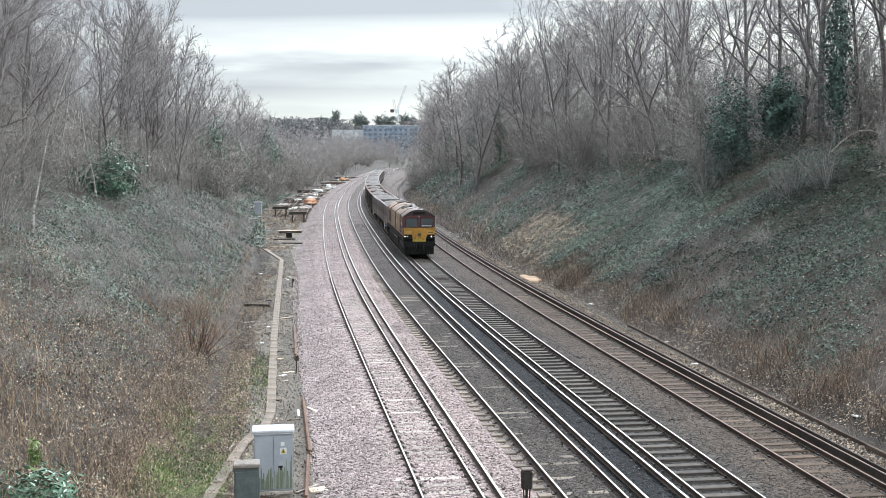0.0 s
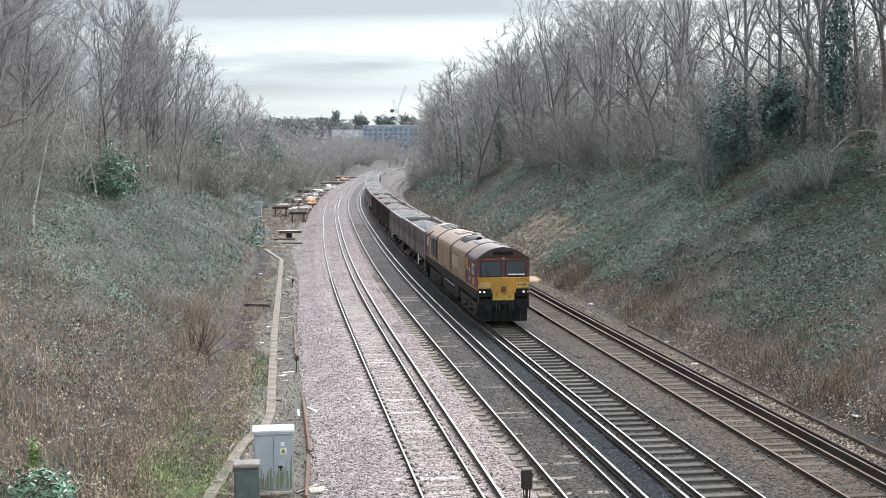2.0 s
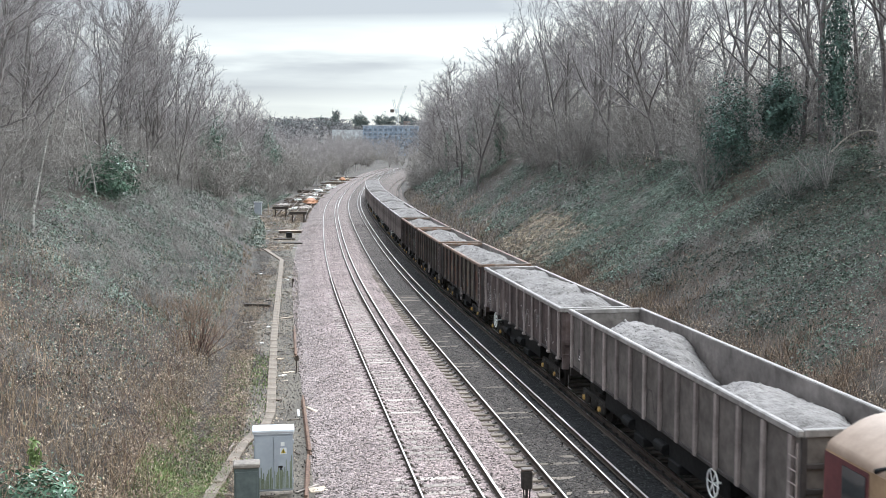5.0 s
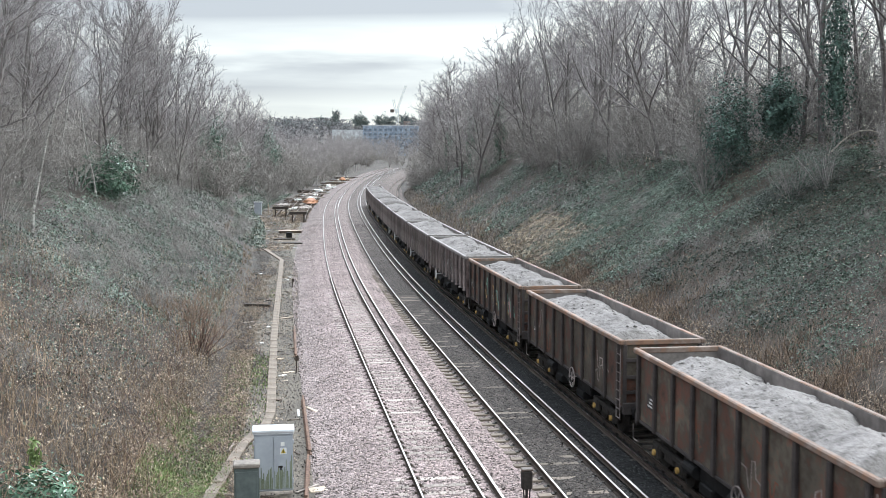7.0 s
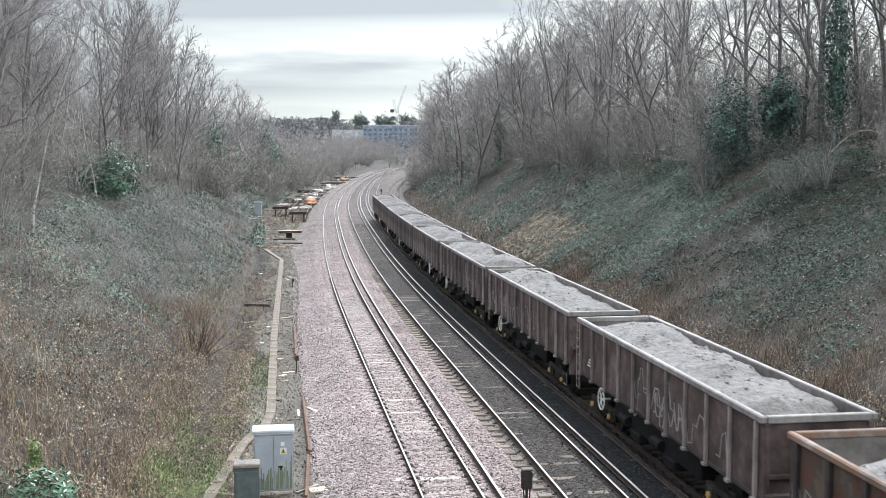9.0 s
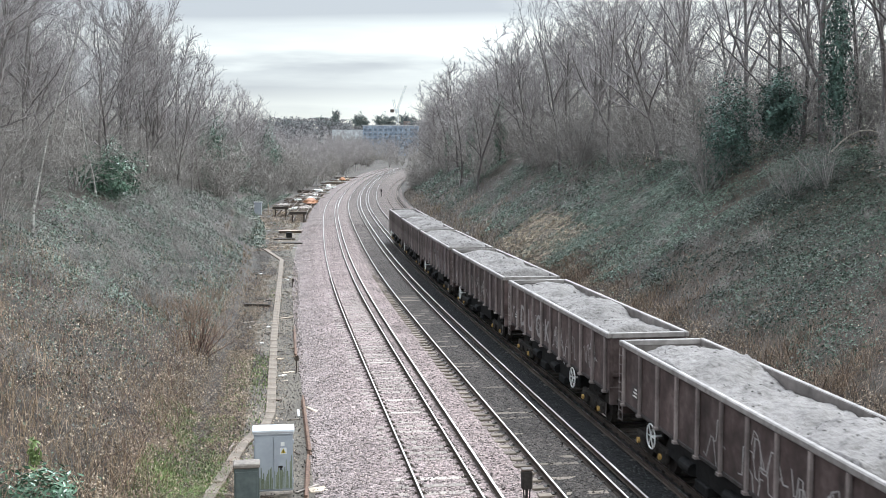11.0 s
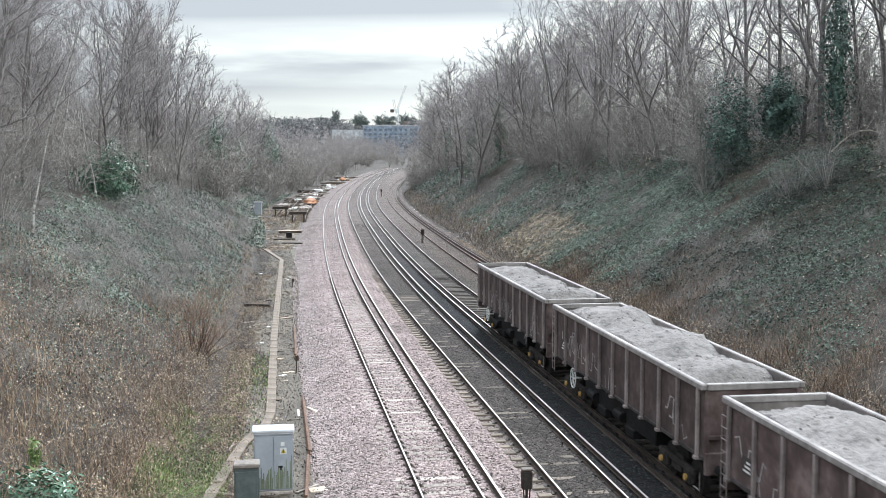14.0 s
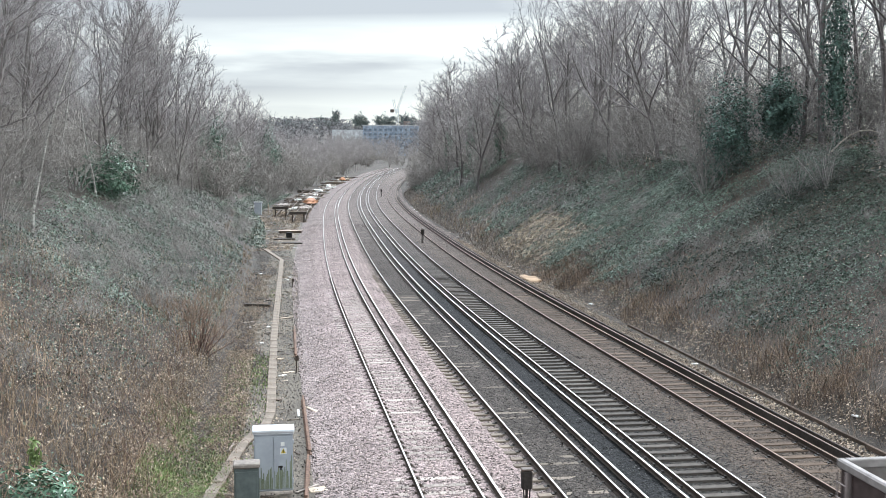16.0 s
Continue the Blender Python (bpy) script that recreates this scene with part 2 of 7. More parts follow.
def part(name, bm, material, parent=None, label="", m=None, smooth=False):
    """Links a bmesh (or a mesh) as one mesh object under a thing or part."""
    if isinstance(bm, bmesh.types.BMesh):
        me = bpy.data.meshes.new(name)
        bm.to_mesh(me)
        bm.free()
        for x in (material if isinstance(material, (list, tuple)) else [material]):
            me.materials.append(x)
        if smooth:
            me.polygons.foreach_set("use_smooth", np.ones(len(me.polygons), bool))
    else:
        me = bm
    ob = new(name, me)
    if parent is not None:
        ob.parent = parent
    if m is not None:
        ob.matrix_basis = m
    if label:
        ob["label"] = label
    return ob


def thing(name, label, category, group="", kind="", m=None):
    ob = new(name)
    tagged(ob, label, category, group, kind)
    if m is not None:
        ob.matrix_basis = m
    return ob


def box(bm, x0, x1, y0, y1, z0, z1, bevel=0.0, mi=0):
    r = bmesh.ops.create_cube(bm, size=1, matrix=Matrix.Translation(((x0 + x1) / 2, (y0 + y1) / 2, (z0 + z1) / 2)) @ Matrix.Diagonal((x1 - x0, y1 - y0, z1 - z0, 1)))
    vs = r["verts"]
    fs = {f for v in vs for f in v.link_faces}
    for f in fs:
        f.material_index = mi
    if bevel:
        es = list({e for v in vs for e in v.link_edges})
        bmesh.ops.bevel(bm, geom=es, offset=bevel, segments=1, affect="EDGES", profile=0.5, material=-1)
    return bm


def cyl(bm, p, q, r0, r1=None, seg=10, mi=0):
    p, q = Vector(p), Vector(q)
    d = q - p
    m = Matrix.Translation((p + q) / 2) @ d.to_track_quat("Z", "Y").to_matrix().to_4x4()
    r = bmesh.ops.create_cone(bm, cap_ends=True, segments=seg, radius1=r0, radius2=r0 if r1 is None else r1, depth=d.length, matrix=m)
    for f in {f for v in r["verts"] for f in v.link_faces}:
        f.material_index = mi
    return bm


def boxed(*b, bevel=0.0):
    return box(bmesh.new(), *b, bevel=bevel)


def sweep(name, profile, ss, shift, mats, idx=None, closed=True):
    """A profile of (offset, height) carried along the line."""
    ss = np.asarray(ss, float)
    n = len(profile)
    rows = []
    for o, z in profile:
        rows.append(at(ss, shift(ss) + o, z))
    v = np.stack(rows, 1).reshape(-1, 3)
    faces, mi = [], []
    m = n if closed else n - 1
    for i in range(len(ss) - 1):
        for j in range(m):
            k = (j + 1) % n
            faces.append((i * n + j, i * n + k, (i + 1) * n + k, (i + 1) * n + j))
            mi.append(idx[j] if idx else 0)
    if closed:
        faces.append(tuple(range(n)))
        faces.append(tuple((len(ss) - 1) * n + j for j in reversed(range(n))))
        mi += [0, 0]
    return mesh_of(name, v, faces, mats, mi)


def sheet(name, ss, offs, height, mat):
    """A sheet over a grid of ways and offsets, its UV in metres (offset, way)."""
    S2, O2 = np.meshgrid(ss, offs, indexing="ij")
    z = height(S2, O2)
    v = at(S2.ravel(), O2.ravel(), z.ravel())
    nj = len(offs)
    i, j = np.meshgrid(np.arange(len(ss) - 1), np.arange(nj - 1), indexing="ij")
    a = (i * nj + j).ravel()
    f = np.stack([a, a + 1, a + nj + 1, a + nj], 1)
    me = mesh_of(name, v, f, mat, smooth=True)
    uvl = me.uv_layers.new(name="way")
    flat = f.ravel()
    uvl.data.foreach_set("uv", np.stack([O2.ravel()[flat], S2.ravel()[flat]], 1).ravel())
    return me


# ---- ground ----
g_s = np.concatenate([np.arange(-300, -30, 30), np.arange(-30, 130, 1.0), np.arange(130, 460, 3.0), np.arange(460, 700, 20), [760, 900, 1100, 1400, 1800, 2400]])
g_o = np.concatenate([[-1800, -1000, -500, -250, -140, -90, -60], np.arange(-46, -13, 0.8), np.arange(-13, 6, 1.5), np.arange(6, 30, 0.8), [31, 34, 40, 50, 70, 100, 160, 240, 380]])
ground = tagged(new("ground", sheet("ground", g_s, g_o, land, M["soil"])), "brown leaf-littered soil of the cutting and its banks", "ground", kind="structure")


M["cess"] = surf("trodden_gravelly_cess", [(0.25, (0.04, 0.034, 0.028)), (0.45, (0.105, 0.088, 0.07)), (0.6, (0.17, 0.145, 0.118)), (0.8, (0.32, 0.28, 0.235))], scale=14, bump=0.8, bscale=30, bdist=0.04, patch=0.4, pscale=0.5)
c_s = np.concatenate([np.arange(-28, 60, 1.0), np.arange(60, 300, 3.0)])
cess_way = tagged(new("cess_path", sheet("cess_path", c_s, np.linspace(-12.6, -10.3, 12), lambda s, o: land(s, o) + 0.02 - np.where(o < -12.5, 0.15, 0.0) + 0.05 * np.minimum(0, wave(s * 5, o * 6, 41) - (-o - 11.6) * 0.6), M["cess"])), "trodden gravel and soil path beside the ballast", "path", kind="structure")
verge = tagged(new("verge", sheet("verge", c_s, np.linspace(5.2, 7.0, 6), lambda s, o: land(s, o) + 0.02, M["soil"])), "gravelly verge under dead leaves at the bank's foot", "verge", kind="structure")


def bed(s, off):
    base = np.interp(off, [-10.6, -9.9, -8.7, -8.2, -5.6, -4.9, -4.7, 5.2, 5.6, 6.6], [-0.5, -0.42, -0.17, -0.135, -0.135, -0.15, -0.155, -0.155, -0.24, -0.38])
    calm = 1.0
    base = base - 0.085 * ((off > T2 - 1.42) & (off < T2 - 0.84)) - 0.02 * ((off > T1 - 1.4) & (off < T1 - 0.84))
    for c, dip, quiet in ((T1, 0.021, 0.35), (T2, 0.024, 0.7), (T3, 0.07, 0.8), (3.578, 0.035, 0.8)):
        mid = np.abs(off - c) < 0.66
        base = base - dip * mid
        calm = np.where(np.abs(off - c) < 1.3, quiet, calm)
    return base + calm * (0.03 * wave(s * 5, off * 5, 8) + 0.02 * wave(s * 19, off * 19, 9))


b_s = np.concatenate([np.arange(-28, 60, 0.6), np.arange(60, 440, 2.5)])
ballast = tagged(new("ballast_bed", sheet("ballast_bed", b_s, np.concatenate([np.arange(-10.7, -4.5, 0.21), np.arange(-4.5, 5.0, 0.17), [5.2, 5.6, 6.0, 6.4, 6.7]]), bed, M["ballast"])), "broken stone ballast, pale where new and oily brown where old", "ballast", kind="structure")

# ---- tracks ----
r_s = np.concatenate([np.arange(-28, 120, 2.0), np.arange(120, 430, 3.0)])
RAIL = [(-0.037, -0.006), (-0.034, -0.001), (-0.021, 0.001), (0.021, 0.001), (0.034, -0.001), (0.037, -0.006), (0.035, -0.045), (0.01, -0.06), (0.01, -0.13), (0.07, -0.148), (0.07, -0.158), (-0.07, -0.158), (-0.07, -0.148), (-0.01, -0.13), (-0.01, -0.06), (-0.033, -0.045)]
RAIL_I = [0, 0, 1] + [0] * 13
POWER = [(-0.04, 0.03), (-0.032, 0.04), (0.032, 0.04), (0.04, 0.03), (0.04, -0.01), (0.02, -0.03), (0.02, -0.07), (0.06, -0.09), (-0.06, -0.09), (-0.02, -0.07), (-0.02, -0.03), (-0.04, -0.01)]
POWER_I = [0, 1, 0] + [0] * 9


def sleeper_mesh(name, mat, w, h, l=2.6, chair=True):
    bm = boxed(-l / 2, l / 2, -w / 2, w / 2, -0.155 - h, -0.155, bevel=0.012)
    if chair:
        for x in (-0.7525, 0.7525):
            box(bm, x - 0.19, x + 0.19, -0.075, 0.075, -0.155, -0.135, mi=1)
            for q in (-0.11, 0.09):
                box(bm, x + q, x + q + 0.05, -0.05, 0.05, -0.135, -0.095, mi=1)
    me = bpy.data.meshes.new(name)
    bm.to_mesh(me)
    bm.free()
    me.materials.append(mat)
    me.materials.append(M["rail_side"] if mat == M["concrete"] else M["iron"])
    return me


def track(label, shift, top, side, sleeper, pitch, power_side, guard=False, jig=0.0, drop=0.0, seed=1):
    tr = thing("railway_track", label, "railway track", group="running lines", kind="structure")
    for d in (-0.7525, 0.7525):
        part("rail", sweep("rail", [(o + d, z) for o, z in RAIL], r_s, shift, [M["rail_side"], top], RAIL_I), None, tr)
    pw = power_side * (0.7525 + 0.44)
    part("conductor_rail", sweep("conductor_rail", [(o + pw, z) for o, z in POWER], r_s, shift, [M["rail_side"], M["rail_dull"] if guard else M["rail_top"]], POWER_I), None, tr, "third rail with dull steel head")
    if guard:
        for q in (-0.13, 0.13):
            part("guard_board", sweep("guard_board", [(pw + q - 0.02, 0.1), (pw + q + 0.02, 0.1), (pw + q + 0.02, -0.12), (pw + q - 0.02, -0.12)], r_s, shift, M["black_board"]), None, tr, "black timber guard board beside the third rail")
    rg = random.Random(seed)
    s, n = -26.0, 0
    while s < 175:
        if n < 300:
            ob = part("sleeper", sleeper if s < 55 else PLAIN[sleeper.name.split(".")[0] + sleeper.materials[0].name], None, tr)
            ob.matrix_basis = place(s, float(shift(s)) + rg.uniform(-jig, jig), -drop - min(0.075, max(0.0, s - 42) * 0.0025) + rg.uniform(-0.012, 0.004), rg.uniform(-1, 1) * 12 * jig)
        s += pitch
        n += 1
    pot = boxed(-0.05, 0.05, -0.04, 0.04, -0.24, -0.09, bevel=0.01)
    me = bpy.data.meshes.new("insulator")
    pot.to_mesh(me)
    pot.free()
    me.materials.append(M["iron"])
    for k in range(28):
        s = -22 + k * 4.2
        ob = part("insulator", me, None, tr)
        ob.matrix_basis = place(s, float(shift(s)) + pw)
    return tr


SL_CONC = sleeper_mesh("sleeper", M["concrete"], 0.26, 0.18)
SL_TIMB = sleeper_mesh("sleeper", M["timber"], 0.26, 0.13)
M["dark_timber"] = surf("oily_dark_sleeper_timber", [(0.3, (0.04, 0.034, 0.03)), (0.7, (0.125, 0.108, 0.096))], scale=12, rough=0.85, bump=0.5, bscale=30, rnd=0.35, stretch=(0.3, 3, 3))
SL_DARK = sleeper_mesh("sleeper", M["dark_timber"], 0.26, 0.13)
SL_OLD = sleeper_mesh("sleeper", M["old_timber"], 0.26, 0.13)
PLAIN = {"sleeper" + m.name: sleeper_mesh("sleeper", m, 0.26, 0.15, chair=False) for m in (M["concrete"], M["timber"], M["old_timber"], M["dark_timber"])}
track("running line on pale new ballast with concrete sleepers", lambda s: T1 + 0 * np.asarray(s), M["rail_top"], 1, SL_CONC, 0.65, 1, drop=-0.008, seed=1)
track("running line on old ballast with half-buried grey sleepers", lambda s: T2 + 0 * np.asarray(s), M["rail_top"], 1, SL_TIMB, 0.70, 1, jig=0.05, drop=0.022, seed=2)
track("running line with open weathered timber sleepers", lambda s: T3 + 0 * np.asarray(s), M["rail_top"], 1, SL_DARK, 0.70, -1, jig=0.02, seed=3)
track("little-used brown running line with rusty sleepers and boarded third rail", t4, M["rail_dull"], 1, SL_OLD, 0.74, 1, guard=True, jig=0.04, drop=0.016, seed=4)




# loose stones over the ballast
def stones(name, label, n, s0, s1, o0, o1, size, mat, seed, lift=0.0):
    rs = np.random.RandomState(seed)
    s = s0 + (s1 - s0) * rs.uniform(0, 1, n) ** 2.3
    off = rs.uniform(o0, o1, n)
    keep = np.ones(n, bool)
    for c in (T1, T2, T3, 3.578):
        for d in (-0.7525, 0.7525):
            keep &= np.abs(off - c - d) > 0.09
    s, off = s[keep], off[keep]
    m = len(s)
    P = at(s, off, bed(s, off) + lift)
    A = rs.normal(0, 1, (m, 3))
    A /= np.linalg.norm(A, axis=1, keepdims=True)
    B = np.cross(A, rs.normal(0, 1, (m, 3)))
    B /= np.linalg.norm(B, axis=1, keepdims=True)
    C = np.cross(A, B)
    r = (size * rs.uniform(0.5, 1.3, m))[:, None]
    v = np.stack([P + A * r, P + B * r * 0.8, P - A * r * 0.7 + C * r * 0.4, P - B * r * 0.8 + C * r * 0.2, P - C * r * 0.8], 1).reshape(-1, 3)
    i = np.arange(m) * 5
    f = np.concatenate([np.stack([i, i + 1, i + 2], 1), np.stack([i, i + 2, i + 3], 1), np.stack([i, i + 4, i + 1], 1), np.stack([i + 1, i + 4, i + 2], 1), np.stack([i + 2, i + 4, i + 3], 1), np.stack([i, i + 3, i + 4], 1)], 0)
    me = bpy.data.meshes.new(name)
    me.vertices.add(len(v))
    me.vertices.foreach_set("co", np.asarray(v, np.float32).ravel())
    me.loops.add(f.size)
    me.loops.foreach_set("vertex_index", f.astype(np.int32).ravel())
    me.polygons.add(len(f))
    me.polygons.foreach_set("loop_start", np.arange(0, f.size, 3, dtype=np.int32))
    me.materials.append(mat)
    me.update(calc_edges=True)
    return tagged(new(name, me), label, "ballast stones", kind="stuff")


M["stone_new"] = surf("pale_pinkish_stone", [(0.3, (0.21, 0.173, 0.164)), (0.7, (0.37, 0.308, 0.29))], scale=3, rough=0.85, bump=0, patch=0.2, island=0.75)
M["stone_old"] = surf("grey_brown_stone", [(0.3, (0.04, 0.035, 0.032)), (0.7, (0.125, 0.11, 0.099))], scale=3, rough=0.85, bump=0, patch=0.3, island=0.6)
M["stone_brown"] = surf("rust_brown_stone", [(0.3, (0.045, 0.034, 0.027)), (0.7, (0.16, 0.122, 0.095))], scale=3, rough=0.85, bump=0, patch=0.3, island=0.65)
M["stone_oily"] = surf("oily_black_stone", [(0.3, (0.014, 0.014, 0.015)), (0.7, (0.05, 0.048, 0.048))], scale=3, rough=0.55, bump=0, patch=0.3, island=0.6)
stones("ballast_stones", "loose pale new ballast stones", 29000, -2, 115, -10.3, -4.35, 0.05, M["stone_new"], 1)
stones("ballast_stones", "loose grey-brown ballast stones", 8500, -2, 115, -4.45, -2.2, 0.045, M["stone_old"], 2)
stones("ballast_stones", "loose oily black ballast stones", 6000, -2, 115, -2.3, -0.5, 0.045, M["stone_oily"], 3)
stones("ballast_stones", "loose grey-brown ballast stones", 12000, -2, 115, 1.4, 6.2, 0.045, M["stone_brown"], 4)
stones("ballast_stones", "loose oily black ballast stones", 5000, -2, 115, -0.6, 1.6, 0.045, M["stone_oily"], 5)
# ---- planting on the banks ----
def grow(seed, height, counts, spread, up, lean=0.0, r0=0.16, stems=1, tilt=0.0, form=(0.2, 0.5, 0.55), wiggle=0.15):
    """Branches as rows of (place, radius), level by level."""
    rg = random.Random(seed)
    out = [[] for _ in counts]

    def limb(p, d, length, r, level):
        n = (7, 5, 3, 1, 1)[level] if stems == 1 else (4, 2, 1)[level]
        pts = [(p.copy(), r)]
        q, dd = p.copy(), d.copy()
        for i in range(n):
            dd = (dd + Vector((rg.gauss(0, 0.07 if level == 0 else wiggle), rg.gauss(0, 0.07 if level == 0 else wiggle), rg.gauss(0, 0.08) + up * (0.16 if level else 0.0)))).normalized()
            q = q + dd * (length / n)
            pts.append((q.copy(), r * (1 - 0.8 * (i + 1) / n)))
        out[level].append(pts)
        if level + 1 < len(counts):
            for k in range(counts[level + 1]):
                lo = form[0] if level == 0 else 0.15
                t = lo + (1 - lo) * ((k + rg.random()) / counts[level + 1])
                f = t * n
                i = min(int(f), n - 1)
                a, b = pts[i], pts[i + 1]
                base = a[0].lerp(b[0], f - i)
                axis = (b[0] - a[0]).normalized()
                side = axis.orthogonal().normalized()
                side.rotate(Matrix.Rotation(rg.uniform(0, 6.283), 3, axis))
                sp = spread * rg.uniform(0.6, 1.25)
                nd = (axis * math.cos(sp) + side * math.sin(sp)).normalized()
                ln = length * (form[1] if level == 0 else 0.52) * rg.uniform(0.6, 1.15) * (1 - form[2] * t if level == 0 else 1 - 0.3 * t)
                limb(base, nd, ln, max(0.006, (a[1] + (b[1] - a[1]) * (f - i)) * (0.6 if form[1] < 0.6 else 0.72)), level + 1)

    for k in range(stems):
        a, e = rg.uniform(0, 6.283), tilt * rg.uniform(0.2, 1.0)
        limb(Vector((rg.gauss(0, 0.12 * (stems > 1)), rg.gauss(0, 0.12 * (stems > 1)), -0.4)), Vector((lean + math.sin(e) * math.cos(a), math.sin(e) * math.sin(a), math.cos(e))).normalized(), height * (rg.uniform(0.6, 1.1) if stems > 1 else 1), r0, 0)
    return out


def tube_lists(limbs, sides, rmin=0.0):
    V, F = [], []
    if sides == 1:
        for pts in limbs:
            (p, r), (q, _) = pts[0], pts[-1]
            d = (q - p).normalized()
            w = d.orthogonal().normalized()
            w.rotate(Matrix.Rotation(len(V) * 1.7, 3, d))
            k = len(V)
            V += [p - w * max(r, rmin), p + w * max(r, rmin), q]
            F.append((k, k + 1, k + 2))
        return V, F
    for pts in limbs:
        ring0 = None
        for i, (p, r) in enumerate(pts):
            d = (pts[min(i + 1, len(pts) - 1)][0] - pts[max(i - 1, 0)][0]).normalized()
            a = d.orthogonal().normalized()
            b = d.cross(a)
            k = len(V)
            if i == len(pts) - 1:
                V.append(p)
                F += [(ring0 + j, ring0 + (j + 1) % sides, k) for j in range(sides)]
            else:
                rr = max(r, rmin)
                V += [p + a * (rr * math.cos(6.2832 * j / sides)) + b * (rr * math.sin(6.2832 * j / sides)) for j in range(sides)]
                if ring0 is not None:
                    F += [(ring0 + j, ring0 + (j + 1) % sides, k + (j + 1) % sides, k + j) for j in range(sides)]
                ring0 = k
    return V, F


def tubes(name, groups, mat):
    V, F = [], []
    for limbs, sides, rmin in groups:
        v, f = tube_lists(limbs, sides, rmin)
        o = len(V)
        V += v
        F += [tuple(i + o for i in q) for q in f]
    return mesh_of(name, V, F, mat, smooth=True)


def tree_kit(seed, height, counts, spread, up, bark, twig, rmin=0.008, r0=0.16, lean=0.0, stems=1, tilt=0.0, form=(0.2, 0.5, 0.55), wiggle=0.15, limbs=True):
    lv = grow(seed, height, counts, spread, up, lean, r0, stems, tilt, form, wiggle)
    limbs = limbs and stems == 1
    first = 2 if limbs else 1
    trunk = tubes("trunk", [(lv[0], 7 if stems == 1 else 3, 0.0 if stems == 1 else 0.01)] + [(lv[1], 5, rmin * 1.4)] * limbs, bark)
    crown = tubes("crown", [(lv[k], 1 if k >= max(2, len(lv) - 2) or stems > 1 else 3, rmin * (1.4 if k < len(lv) - 1 else 1)) for k in range(first, len(lv))], twig)
    return trunk, crown


def leaf_quads(P, N, U, L, W, fold=0.25):
    """Folded four-cornered leaves at P with normal N, along U."""
    N = N / np.linalg.norm(N, axis=1, keepdims=True)
    U = U - N * (U * N).sum(1, keepdims=True)
    U = U / np.linalg.norm(U, axis=1, keepdims=True)
    Wd = np.cross(N, U)
    L, W = L[:, None], W[:, None]
    v = np.stack([P - U * L / 2, P + Wd * W / 2 + N * W * fold, P + U * L / 2, P - Wd * W / 2 + N * W * fold], 1).reshape(-1, 3)
    n = len(P)
    a = np.arange(n) * 4
    return v, np.concatenate([np.stack([a, a + 1, a + 2], 1), np.stack([a, a + 2, a + 3], 1)], 0)


def fast_mesh(name, v, f, mat):
    me = bpy.data.meshes.new(name)
    me.vertices.add(len(v))
    me.vertices.foreach_set("co", np.asarray(v, np.float32).ravel())
    k = f.shape[1]
    me.loops.add(f.size)
    me.loops.foreach_set("vertex_index", f.astype(np.int32).ravel())
    me.polygons.add(len(f))
    me.polygons.foreach_set("loop_start", np.arange(0, f.size, k, dtype=np.int32))
    me.materials.append(mat)
    me.update(calc_edges=True)
    me.validate()
    return me


def slope_points(rs, n, s0, s1, d0, d1, side, mask=None, power=1.0):
    """Places on one bank: way along, and distance up from its toe."""
    s = rs.uniform(s0, s1, n)
    d = d0 + (d1 - d0) * rs.uniform(0, 1, n) ** power
    off = toe_right(s) + d if side > 0 else toe_left(s) - d
    if mask is not None:
        keep = mask(s, d, off) > rs.uniform(0, 1, n)
        s, d, off = s[keep], d[keep], off[keep]
    return s, d, off


def billow(s, d, seed):
    """Rounded heaps with creases between, drawn out down the slope."""
    a, b = np.abs(wave(s * 6, d * 2.6, seed + 9)), np.abs(wave(s * 15, d * 8, seed + 19))
    return 0.12 + 0.75 * np.sqrt(a) + 0.45 * np.sqrt(b)


def cover(name, label, n, s0, s1, d0, d1, side, size, lift, mat, mask=None, seed=1, tip=0.5, slim=0.7, category="ivy", power=1.0):
    """Leaves lying over a bank, as one sheet of many."""
    rs = np.random.RandomState(seed)
    s, d, off = slope_points(rs, n, s0, s1, d0, d1, side, mask, power)
    m = len(s)
    up = billow(s, d, seed)
    z = np.maximum(land(s, off), np.where(np.abs(off + 2) < 8.7, bed(s, off), -9)) + 0.035 + lift * up * (1 - 0.75 * rs.uniform(0, 1, m) ** 2)
    P = at(s, off, z)
    psi = np.interp(s, SG, PSI)
    g = 0.55 * (d < 14)
    ga = lift * (billow(s + 0.12, d, seed) - billow(s - 0.12, d, seed)) / 0.24
    gd = lift * (billow(s, d + 0.12, seed) - billow(s, d - 0.12, seed)) / 0.24
    across = side * (g + np.clip(gd, -1.2, 1.2))
    along = np.clip(ga, -1.2, 1.2)
    N = np.stack([-across * np.cos(psi) - along * np.sin(psi), across * np.sin(psi) - along * np.cos(psi), np.ones(m)], 1) + rs.normal(0, tip, (m, 3))
    L = size * rs.uniform(0.6, 1.4, m)
    v, f = leaf_quads(P, N, rs.normal(0, 1, (m, 3)), L, L * slim)
    return tagged(new(name, fast_mesh(name, v, f, mat)), label, category, kind="stuff")


